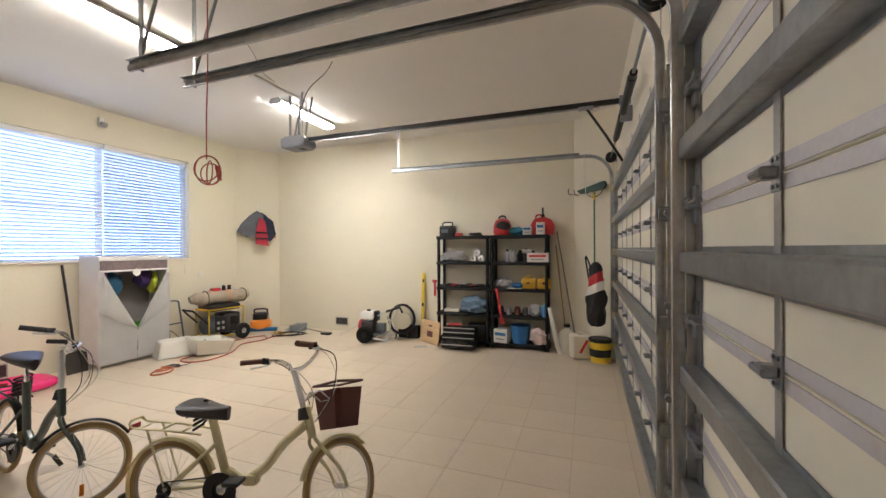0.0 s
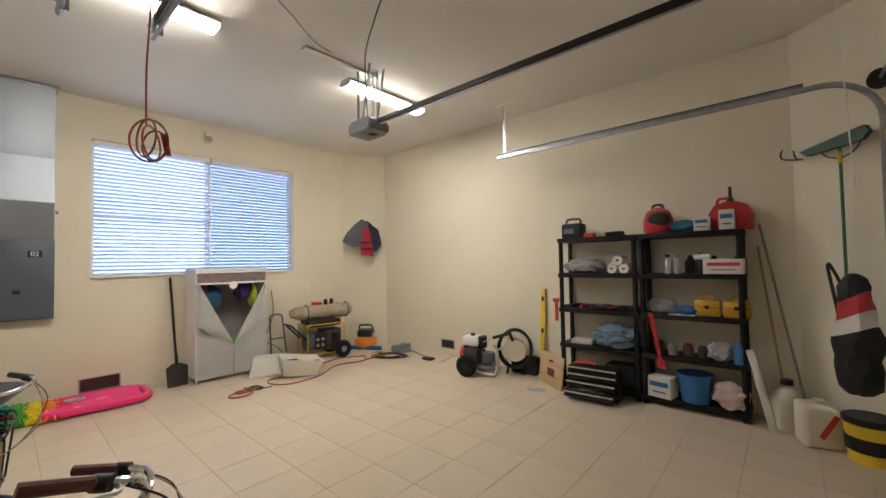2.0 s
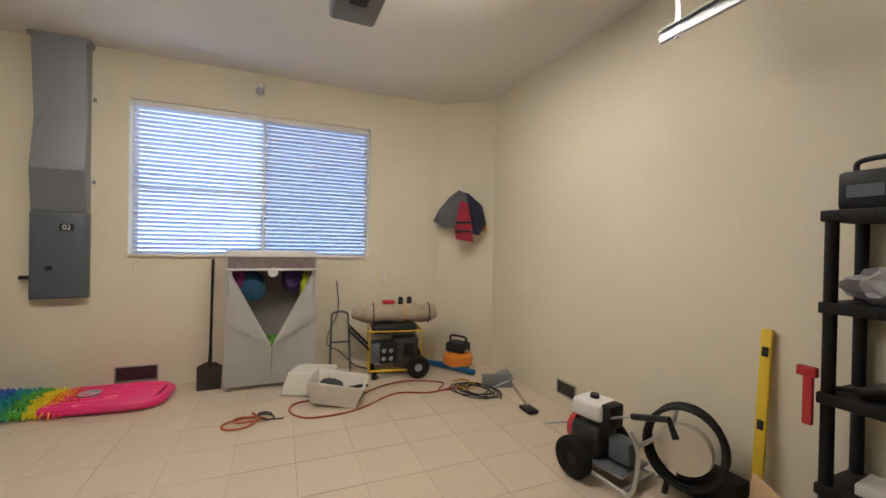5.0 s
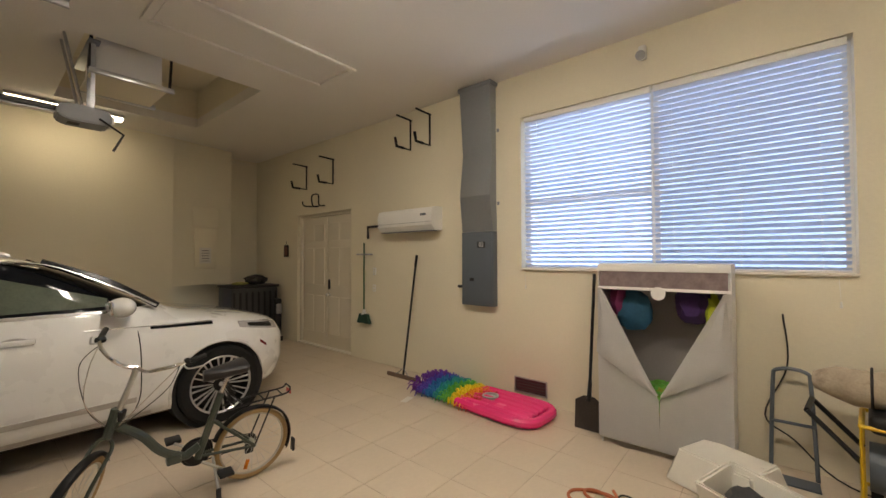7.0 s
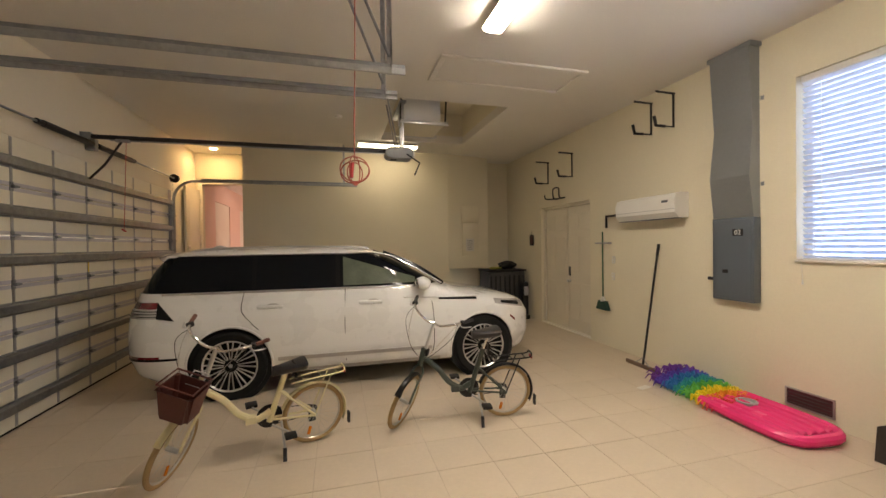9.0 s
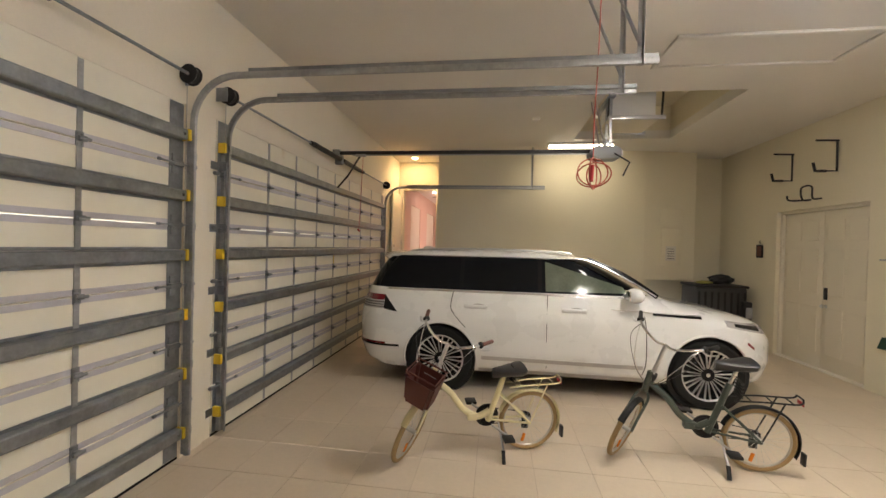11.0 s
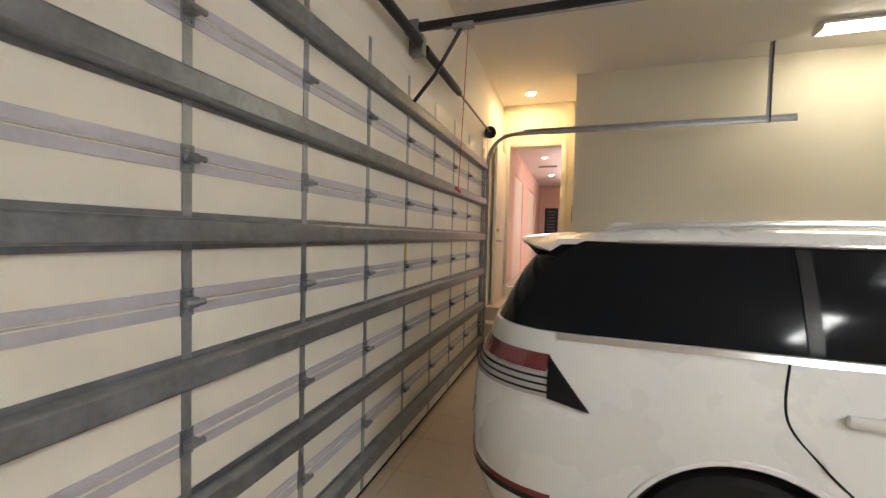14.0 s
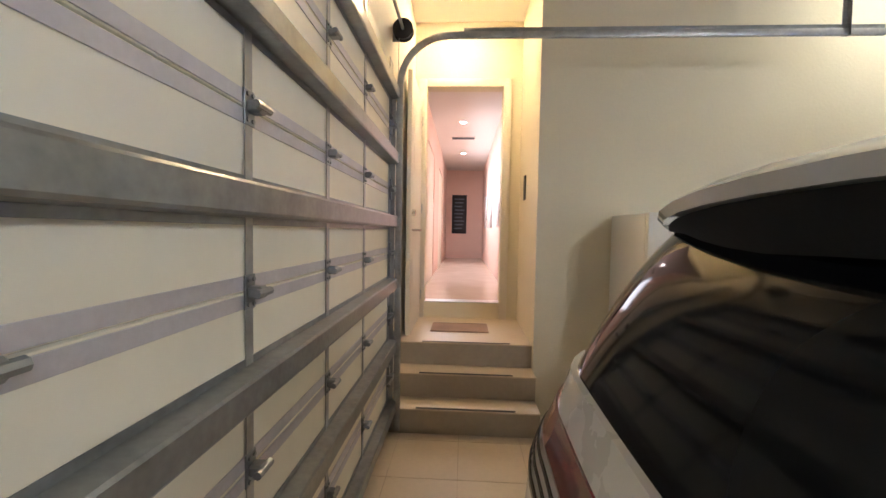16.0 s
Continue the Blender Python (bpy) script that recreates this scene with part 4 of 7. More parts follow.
    for h in HUBS:
        arc = [(h + 0.442 * math.cos(a), AXLE + 0.442 * math.sin(a)) for a in [radians(-14) + radians(208) * k / 30 for k in range(31)]]
        part("arch_lip", tube(bmesh.new(), [(s, sd_ * (side_y(LOWER, max(z, 0.26), s) - 0.004), max(z, 0.26)) for s, z in arc], 0.015, 6), CARPAINT, car)
        liner = lathe([(0.30, 0), (0.44, 0), (0.44, 0.32), (0.30, 0.32)], 28, m=pose(h, sd_ * 0.62, AXLE, -90 if sd_ > 0 else 90))
        part("arch_liner", liner, UNDER, car)
part("tail_lamp", wrap(LOWER, 4.62, 1.055, 1.125, 0.006, 0.012), LAMP_RED, car, "dark red full-width tail lamp")
tlc = part("tail_lamp_lower", wrap(LOWER, 4.55, 0.955, 1.05, 0.006, 0.012, taper=0.05), LAMP_CLEAR, car, "clear striped lamp section")
for z in (0.972, 1.0, 1.028):
    part("lamp_stripe", wrap(LOWER, 4.57, z, z + 0.008, 0.009, 0.013, 1), TRIM_BLACK, tlc)
for sd_ in (-1, 1):
    part("lamp_tip", skin(LOWER, 4.46, 4.63, (0.925, 0.955), (0.925, 1.126), 0.013, 0.02, 6, 2, sd_), TRIM_BLACK, car, "dark pointed lamp end")
part("bumper_line", wrap(LOWER, 4.42, 0.50, 0.525, 0.004, 0.012, 1), TRIM_BLACK, car)
part("bumper_reflector", wrap(LOWER, 4.55, 0.527, 0.55, 0.005, 0.012, 1), LAMP_RED, car)
# tailgate spoiler, built as a thick wing
sp = bmesh.new()
rows = []
for i in range(13):
    y = -0.70 + 1.40 * i / 12
    k = (abs(y) / 0.70) ** 3
    tip = 4.862 - 0.10 * (y / 0.7) ** 2 - 0.10 * k
    zc = 1.685 - 0.05 * (y / 0.7) ** 2
    rows.append([sp.verts.new(p) for p in ((4.30, y, zc + 0.005), (4.62, y, zc - 0.012), (tip - 0.03, y, zc - 0.045), (tip, y, zc - 0.062), (tip - 0.012, y, zc - 0.082 + 0.012 * k), (4.60, y, zc - 0.095 + 0.06 * k), (4.30, y, zc - 0.09 + 0.06 * k))])
for a, b in zip(rows, rows[1:]):
    for k in range(7):
        sp.faces.new((a[k], a[(k + 1) % 7], b[(k + 1) % 7], b[k]))
sp.faces.new(rows[0])
sp.faces.new(rows[-1][::-1])
spo = part("spoiler", sp, CARPAINT, car, "white roof spoiler")
su = bmesh.new()
rows = []
for i in range(13):
    y = -0.62 + 1.24 * i / 12
    k = (abs(y) / 0.70) ** 3
    tip = 4.862 - 0.10 * (y / 0.7) ** 2 - 0.10 * k - 0.025
    zc = 1.685 - 0.05 * (y / 0.7) ** 2
    drop = 0.062 * (1 - (abs(y) / 0.64) ** 4)
    rows.append([su.verts.new(p) for p in ((4.50, y, zc - 0.086), (tip, y, zc - 0.084), (tip - 0.03, y, zc - 0.088 - 0.4 * drop), (tip - 0.065, y, zc - 0.092 - drop), (4.50, y, zc - 0.094 - drop))])
for a, b in zip(rows, rows[1:]):
    for k in range(5):
        su.faces.new((a[k], a[(k + 1) % 5], b[(k + 1) % 5], b[k]))
su.faces.new(rows[0])
su.faces.new(rows[-1][::-1])
part("spoiler_underside", su, UNDER, spo, "black wedge under the spoiler")
part("aerial", lumpy(0.09, 0.022, 0.035, 0, 1, 0, 2, False), CARPAINT, car).matrix_basis = pose(4.25, 0, 1.675)
for i in range(6):
    part("parking_sensor", lathe([(0, 0), (0.016, 0), (0.016, 0.004), (0, 0.004)], 12, m=pose(5.046, -0.55 + i * 0.22, 0.66, 0, 90)), CLADDING, car)


def car_wheel(parent, s, side):
    w = part("wheel", lathe([(0.25, -0.12), (0.36, -0.125), (0.383, -0.105), (0.388, -0.06), (0.388, 0.06), (0.383, 0.105), (0.36, 0.125), (0.285, 0.118), (0.275, 0.09), (0.25, 0.0)], 48), RUBBER, parent, "black low-profile tyre")
    w.matrix_basis = pose(s, side * 0.875, AXLE, -90 if side > 0 else 90)
    part("rim", lathe([(0.0, 0.03), (0.24, 0.03), (0.262, 0.06), (0.268, 0.105), (0.284, 0.119), (0.284, 0.10), (0.27, 0.0), (0.0, 0.0)], 40), TRIM_BLACK, w, "black rim barrel")
    part("rim_lip", lathe([(0.268, 0.108), (0.284, 0.121), (0.288, 0.118), (0.274, 0.10)], 48), ALU, w)
    sm = bmesh.new()
    bx(sm, 0.065, 0.272, -0.006, 0.006, 0.085, 0.107, 0.003, 1)
    for v in sm.verts:
        v.co.y *= 0.6 + 2.2 * v.co.x
        v.co.z += -0.02 * (1 - v.co.x / 0.27)
    me = mesh_of("spoke", sm, ALU, True)
    for i in range(12):
        for d in (-6.2, 6.2):
            share("spoke", me, w, rz=i * 30 + d)
    part("hub_cap", lathe([(0, 0.06), (0.075, 0.07), (0.07, 0.093), (0.035, 0.1), (0, 0.1)], 20), TRIM_BLACK, w)
    part("hub_badge", lathe([(0, 0.1), (0.022, 0.1), (0.02, 0.104), (0, 0.104)], 16), ALU, w)


for s in HUBS:
    for side in (-1, 1):
        car_wheel(car, s, side)

# ---- folding bicycles ----
TYRE_TAN = mat("tan_tyre", (0.33, 0.22, 0.10), 0.75, vary=0.12)
CREAM = mat("cream_bicycle_enamel", (0.74, 0.66, 0.40), 0.3, vary=0.04, bump=0.0, coat=0.4)
GREEN = mat("dark_green_bicycle_enamel", (0.045, 0.06, 0.05), 0.3, vary=0.1, bump=0.0, coat=0.4)
BROWN = mat("brown_leather", (0.13, 0.045, 0.03), 0.5, vary=0.2)
WICKER = mat("dark_brown_basket", (0.10, 0.028, 0.022), 0.6, vary=0.25, fine=90, bump=0.5)
SADDLE = mat("black_saddle_vinyl", (0.022, 0.022, 0.026), 0.35, vary=0.15)
RIM = mat("bicycle_rim", (0.5, 0.47, 0.42), 0.3, metal=0.8)
AMBER = mat("amber_reflector", (0.75, 0.22, 0.02), 0.2)
R_WHEEL = 0.262
spoke_mesh = mesh_of("spoke", tube(bmesh.new(), [(0.02, 0.012, 0), (0.235, 0, 0)], 0.0011, 4), ALU)


def bike_wheel(parent, x, z):
    w = part("wheel", bmesh_ring(0.243, 0.0195, TYRE_TAN), TYRE_TAN, parent, "tan rubber tyre")
    w.matrix_basis = pose(x, 0, z)
    part("rim", bmesh_ring(0.224, 0.010, RIM), RIM, w)
    part("hub", tube(bmesh.new(), [(0, -0.045, 0), (0, 0.045, 0)], 0.018, 12), ALU, w)
    for i in range(24):
        o = share("spoke", spoke_mesh, w)
        o.matrix_basis = pose(0, 0.0, 0, 0, i * 15, 0) @ Matrix.Diagonal((1, 1 if i % 2 else -1, 1, 1))
    for a in (75,):
        part("wheel_reflector", box(0.12, 0.19, -0.006, 0.006, -0.012, 0.012, 0.003), AMBER, w).matrix_basis = pose(0, 0.008, 0, 0, a, 0)
    return w


def bmesh_ring(R, r, m, seg=48):
    return tube(bmesh.new(), [(R * math.cos(a), 0, R * math.sin(a)) for a in [2 * math.pi * k / seg for k in range(seg)]], r, 10, closed=True)


def guard(parent, x, z, a0, a1, material):
    bm = bmesh.new()
    n = 20
    rows = []
    for k in range(n + 1):
        a = radians(a0 + (a1 - a0) * k / n)
        row = []
        for y, dr in ((-0.027, -0.008), (-0.016, 0.006), (0, 0.010), (0.016, 0.006), (0.027, -0.008)):
            row.append(bm.verts.new((x + (0.277 + dr) * math.cos(a), y, z + (0.277 + dr) * math.sin(a))))
        rows.append(row)
    for p, q in zip(rows, rows[1:]):
        for k in range(4):
            bm.faces.new((p[k], p[k + 1], q[k + 1], q[k]))
    bmesh.ops.solidify(bm, geom=list(bm.faces), thickness=0.0018)
    return part("mudguard", bm, material, parent)


def bicycle(x, y, rz, base, steer, paint, label, grip, basket, stem_mat, seat=0.0, rise=0.0, lean=5.0):
    """Rear hub over the origin, pointing along x."""
    b = thing("bicycle", label, "bicycle", x, y, 0, rz, "folding bicycles")
    b.matrix_basis = pose(x, y, 0.004, 0, 0, rz) @ pose(0, 0, 0, -lean, 0, 0)
    H = R_WHEEL
    hx, hz = base - 0.20, 0.60       # bottom of the head tube
    tx, tz = base - 0.235, 0.70
    part("frame", tube(bmesh.new(), bend([(tx, 0, tz - 0.06), (tx - 0.05, 0, 0.60), (tx - 0.14, 0, 0.52), (tx - 0.24, 0, 0.39), (tx - 0.36, 0, 0.315), (0.40, 0, 0.33), (0.35, 0, 0.36)], 6), 0.027, 10), paint, b, "enamelled step-through frame tube")
    part("seat_tube", tube(bmesh.new(), [(0.36, 0, 0.27), (0.225, 0, 0.70)], 0.024, 10), paint, b)
    part("head_tube", tube(bmesh.new(), [(hx, 0, hz - 0.03), (tx - 0.005, 0, tz + 0.04)], 0.026, 10), paint, b)
    part("hinge", box(0.46, 0.54, -0.034, 0.034, 0.29, 0.35, 0.008), paint, b)
    for s in (-1, 1):
        part("chain_stay", tube(bmesh.new(), [(0.34, s * 0.02, 0.29), (0.0, s * 0.055, H)], 0.010, 8), paint, b)
        part("seat_stay", tube(bmesh.new(), [(0.28, s * 0.02, 0.52), (0.0, s * 0.055, H)], 0.010, 8), paint, b)
    bike_wheel(b, 0, H)
    guard(b, 0, H, 20, 205, paint if basket else BLACK_METAL)
    part("mud_flap", box(-0.318, -0.300, -0.025, 0.025, 0.10, 0.2, 0.004), BLACK, b)
    # rack
    rk = bmesh.new()
    for s in (-1, 1):
        tube(rk, bend([(0.20, s * 0.05, 0.58), (0.0, s * 0.06, 0.60), (-0.22, s * 0.06, 0.61), (-0.25, s * 0.04, 0.645)], 4), 0.007, 6)
        tube(rk, [(-0.13, s * 0.06, 0.605), (0.0, s * 0.062, H + 0.02)], 0.006, 6)
    for xx in (0.1, -0.05, -0.19):
        tube(rk, [(xx, -0.06, 0.602), (xx, 0.06, 0.602)], 0.006, 6)
    tube(rk, [(-0.25, -0.04, 0.645), (-0.25, 0.04, 0.645)], 0.007, 6)
    part("luggage_rack", rk, paint if basket else BLACK_METAL, b)
    part("rear_reflector", box(-0.262, -0.254, -0.04, 0.04, 0.585, 0.615, 0.003), RED, b)
    # crank set
    part("chainring", lathe([(0.03, -0.003), (0.082, -0.003), (0.085, 0.003), (0.03, 0.003)], 24, m=pose(0.35, -0.06, 0.28, 90)), BLACK_METAL, b)
    part("chain_guard", lathe([(0.05, -0.004), (0.098, -0.004), (0.102, 0.004), (0.05, 0.004)], 28, m=pose(0.35, -0.072, 0.28, 90)), BLACK, b)
    for dz, zr in ((0.075, 0.045), (-0.075, -0.04)):
        part("chain", tube(bmesh.new(), [(0.35, -0.06, 0.28 + dz), (0.0, -0.058, H + zr)], 0.004, 5), BLACK_METAL, b)
    part("sprocket", lathe([(0.015, -0.004), (0.045, -0.004), (0.045, 0.004), (0.015, 0.004)], 18, m=pose(0.0, -0.058, H, 90)), BLACK_METAL, b)
    for s, a in ((-1, 35), (1, 215)):
        ex, ez = 0.35 + 0.16 * math.cos(radians(a)), 0.28 + 0.16 * math.sin(radians(a))
        part("crank", tube(bmesh.new(), [(0.35, s * 0.085, 0.28), (ex, s * 0.095, ez)], 0.010, 8), ALU, b)
        pd = part("pedal", box(-0.045, 0.045, -0.045, 0.045, -0.012, 0.012, 0.005), BLACK, b)
        pd.matrix_basis = pose(ex, s * 0.15, ez)
    part("derailleur", box(-0.03, 0.03, -0.09, -0.06, 0.15, 0.25, 0.008), BLACK_METAL, b)
    # kickstand
    part("stand_leg", tube(bmesh.new(), [(0.27, 0.02, 0.26), (0.27, 0.20, 0.10)], 0.010, 8), ALU, b)
    part("stand_foot", tube(bmesh.new(), [(0.27, 0.185, 0.115), (0.275, 0.235, 0.028)], 0.016, 8), BLACK, b, "black rubber foot")
    # saddle
    part("seat_post", tube(bmesh.new(), [(0.235, 0, 0.67), (0.185, 0, 0.83 + seat)], 0.0145, 10), CHROME, b)
    sb = bmesh.new()
    rows = []
    for i in range(13):
        u = i / 12
        xx = 0.07 + u * 0.27
        w = 0.105 * (1 - u) ** 0.75 * (1 if u > 0.06 else 0.75) + 0.022
        zt = 0.905 + seat + 0.018 * (1 - u) ** 2 - 0.012 * u
        rows.append([sb.verts.new((xx, w * math.cos(a), zt + (0.018 if math.sin(a) > 0 else 0.065) * math.sin(a) - 0.01)) for a in [2 * math.pi * k / 14 for k in range(14)]])
    for p, q in zip(rows, rows[1:]):
        for k in range(14):
            sb.faces.new((p[k], p[(k + 1) % 14], q[(k + 1) % 14], q[k]))
    sb.faces.new(rows[0])
    sb.faces.new(rows[-1])
    sad = part("saddle", sb, SADDLE, b, "black padded saddle")
    for s in (-1, 1):
        part("saddle_spring", tube(bmesh.new(), [(0.11 + 0.001 * k, s * 0.045 + 0.014 * math.cos(k), 0.84 + seat + 0.0016 * k) for k in range(0, 24)], 0.0035, 5), CHROME, sad)
        part("saddle_rail", tube(bmesh.new(), [(0.10, s * 0.035, 0.85 + seat), (0.2, s * 0.02, 0.845 + seat), (0.31, s * 0.008, 0.87 + seat)], 0.004, 5), CHROME, sad)
    # coiled lock under the saddle
    part("cable_lock", tube(bmesh.new(), [(0.16 + 0.02 * math.cos(k * 0.5) - 0.0, 0.05 * math.sin(k * 0.5), 0.74 - 0.0022 * k + 0.02 * math.cos(k * 0.5)) for k in range(0, 64)], 0.007, 6), BLACK, b, "black coiled cable lock")
    # steered front end
    fork = part("front_fork", tube(bmesh.new(), [(0.0, 0, 0.0), (-0.035, 0, 0.10)], 0.02, 10), paint, b, "fork with turned handlebar")
    axis0 = Vector((hx, 0, hz - 0.05))
    rake = Vector((-0.035, 0, 0.10)).normalized()
    fork.matrix_basis = Matrix.Translation(axis0 + Vector((0, 0, 0.014))) @ Matrix.Rotation(radians(steer), 4, rake)
    dx, dz = base - hx, H - (hz - 0.05)
    bike_wheel(fork, dx, dz)
    for s in (-1, 1):
        part("fork_blade", tube(bmesh.new(), bend([(0.0, s * 0.02, 0.0), (0.025, s * 0.05, -0.05), (dx - 0.05, s * 0.055, dz + 0.1), (dx, s * 0.055, dz)], 4), 0.011, 8), paint, fork)
    guard(fork, dx, dz, 45, 165, paint if basket else BLACK_METAL)
    part("stem", tube(bmesh.new(), [(-0.035, 0, 0.1), (-0.125, 0, 0.44 + rise)], 0.017, 10), stem_mat, fork, "folding metal stem")
    part("stem_clamp", box(-0.075, -0.03, -0.035, 0.035, 0.10, 0.17, 0.008), BLACK_METAL, fork)
    for s in (-1, 1):
        part("handlebar", tube(bmesh.new(), bend([(-0.125, 0, 0.44 + rise), (-0.10, s * 0.06, 0.445 + rise), (-0.075, s * 0.13, 0.49 + rise), (-0.10, s * 0.21, 0.53 + rise), (-0.18, s * 0.262, 0.535 + rise)], 6), 0.011, 8), CHROME, fork)
        part("grip", tube(bmesh.new(), [(-0.18, s * 0.262, 0.535 + rise), (-0.30, s * 0.305, 0.53 + rise)], 0.0165, 10), grip, fork, "dark grip")
        part("brake_lever", tube(bmesh.new(), bend([(-0.14, s * 0.24, 0.53 + rise), (-0.13, s * 0.28, 0.515 + rise), (-0.22, s * 0.33, 0.50 + rise)], 4), 0.006, 6), ALU, fork)
        part("shifter", lathe([(0, -0.02), (0.021, -0.02), (0.021, 0.02), (0, 0.02)], 12, m=pose(-0.165, s * 0.252, 0.533 + rise, 0, 90, 20 * s)), BLACK, fork)
        for k in range(2):
            part("brake_cable", tube(bmesh.new(), bend([(-0.12, s * 0.23, 0.525 + rise), (0.0, s * (0.24 - 0.05 * k), 0.42), (0.06 + 0.03 * k, s * 0.12, 0.22 + 0.05 * k), (0.0, s * 0.03, 0.08)], 6), 0.0028, 5), CHROME if k else BLACK, fork)
    if basket:
        bk = bmesh.new()
        prof = [(0.09, -0.13), (0.31, -0.13), (0.31, 0.13), (0.09, 0.13)]
        lo, hi, li, hi2 = [], [], [], []
        for px, py in prof:
            cx, cy = 0.20 + (px - 0.20) * 0.78, py * 0.80
            lo.append(bk.verts.new((cx, cy, 0.07)))
            hi.append(bk.verts.new((px, py, 0.30)))
            li.append(bk.verts.new((0.20 + (cx - 0.20) * 0.94, cy * 0.95, 0.08)))
            hi2.append(bk.verts.new((0.20 + (px - 0.20) * 0.94, py * 0.95, 0.30)))
        for k in range(4):
            j = (k + 1) % 4
            bk.faces.new((lo[k], lo[j], hi[j], hi[k]))
            bk.faces.new((li[k], li[j], hi2[j], hi2[k]))
            bk.faces.new((hi[k], hi[j], hi2[j], hi2[k]))
        bk.faces.new(lo)
        bk.faces.new(li)
        bmesh.ops.bevel(bk, geom=[e for e in bk.edges if abs((e.verts[0].co - e.verts[1].co).z) > 0.1], offset=0.025, segments=3, affect="EDGES")
        for v in bk.verts:
            v.co.z -= 0.04
        ba = part("basket", bk, WICKER, fork, "dark brown front basket")
        part("basket_rim", tube(bmesh.new(), [(0.10, -0.125, 0.30), (0.30, -0.125, 0.30), (0.30, 0.125, 0.30), (0.10, 0.125, 0.30)], 0.008, 6, closed=True), WICKER, ba)
        part("basket_bracket", tube(bmesh.new(), [(-0.06, 0, 0.2), (0.02, 0.05, 0.26), (0.1, 0.05, 0.2), (0.1, -0.05, 0.2), (0.02, -0.05, 0.26), (-0.06, 0, 0.2)], 0.006, 6), ALU, ba)
    return b


bicycle(-2.16, 1.55, 16, 1.06, 60, CREAM, "cream folding bicycle with a dark brown basket on its stand", BROWN, True, ALU, -0.17, -0.05)
bicycle(-3.97, 1.56, -7, 1.04, 60, GREEN, "dark green folding bicycle with tan tyres on its stand", BLACK, False, ALU, -0.02, -0.02)

# ---- black plastic shelving and what stands on it ----
SH = mat("black_resin_shelf", (0.008, 0.008, 0.009), 0.6, vary=0.25, spec=0.3)
LEVELS = (0.10, 0.56, 1.01, 1.455, 1.905)


def shelf_unit(x0, x1, label):
    w, d = x1 - x0, 0.36
    u = thing("shelf_unit", label, "shelf", x0, 6.43, 0, group="shelving")
    for z in LEVELS:
        b = bmesh.new()
        bx(b, 0, w, 0, d, z - 0.055, z, 0.008)
        sh = part("shelf", b, SH, u)
        for k in range(7):
            part("rib", box(0.06 + k * (w - 0.14) / 6, 0.075 + k * (w - 0.14) / 6, -0.004, 0.0, z - 0.045, z - 0.012), SH, sh)
    for px in (0.035, w - 0.035):
        for py in (0.035, d - 0.035):
            part("post", lathe([(0.0, 0.0), (0.034, 0.0), (0.030, 0.02), (0.027, 0.9), (0.027, 1.905), (0.0, 1.905)], 14, m=Matrix.Translation((px, py, 0))), SH, u)
    return u


shelf_unit(-2.33, -1.37, "tall black plastic shelf unit half full of tools")
shelf_unit(-1.36, -0.39, "tall black plastic shelf unit full of boxes and cans")
GREY_BAG = mat("grey_plastic_bag", (0.36, 0.35, 0.36), 0.35, vary=0.25, scale=9)
CLOTH_BLUE = mat("pale_blue_cloth", (0.15, 0.22, 0.30), 0.85, vary=0.25, scale=8)
TEAL = mat("teal_cloth", (0.03, 0.16, 0.22), 0.85, vary=0.25, scale=8)
CARD = mat("white_cardboard", (0.66, 0.63, 0.58), 0.8, vary=0.06)
PAPER = mat("paper_towel", (0.75, 0.72, 0.66), 0.9, vary=0.06)
TOOLS = mat("dark_tools", (0.06, 0.055, 0.055), 0.4, metal=0.4, vary=0.5, scale=14)
DRILLCASE = mat("yellow_case_plastic", (0.55, 0.30, 0.02), 0.45, vary=0.12)
YB = 6.60


def on_shelf(i):
    return LEVELS[i] + 0.0


# top level
t = thing("battery_charger", "black battery charger with a carry handle on the shelf", "charger", -2.17, YB, on_shelf(4))
part("case", box(-0.13, 0.13, -0.1, 0.1, 0, 0.19, 0.025), BLACK, t)
part("handle", tube(bmesh.new(), bend([(-0.09, 0, 0.18), (-0.08, 0, 0.245), (0.08, 0, 0.245), (0.09, 0, 0.18)]), 0.013, 8), BLACK, t)
part("label", box(-0.09, 0.04, -0.1015, -0.1, 0.06, 0.12), PANEL_GREY, t)
single("red_box", box(-0.06, 0.06, -0.05, 0.05, 0, 0.055, 0.006), RED, "small red plastic box on the shelf", "box", -1.94, YB - 0.05, on_shelf(4))
single("coiled_cable", tube(bmesh.new(), [((0.10 + 0.01 * math.sin(k * 1.7)) * math.cos(k * 0.35), (0.09 + 0.01 * math.cos(k)) * math.sin(k * 0.35), 0.012 + 0.0005 * k) for k in range(80)], 0.009, 6), BLACK, "loosely coiled black cable on the shelf", "cable", -1.65, YB, on_shelf(4))
t = thing("wet_vacuum", "red and black helmet-shaped vacuum on the shelf", "vacuum", -1.17, YB, on_shelf(4))
part("body", lathe([(0, 0), (0.13, 0), (0.155, 0.05), (0.15, 0.17), (0.12, 0.25), (0.06, 0.29), (0, 0.29)], 24), RED, t)
part("visor", lumpy(0.12, 0.06, 0.085, 0, 1, 0, 3, False), BLACK, t).matrix_basis = pose(0.03, -0.11, 0.08)
part("handle", tube(bmesh.new(), bend([(-0.06, 0, 0.27), (-0.04, 0, 0.325), (0.04, 0, 0.325), (0.06, 0, 0.27)]), 0.014, 8), BLACK, t)
single("teal_cloth", lumpy(0.19, 0.12, 0.07, 0.3, 3, 4), TEAL, "crumpled teal cloth on the shelf", "cloth", -0.90, YB, on_shelf(4))
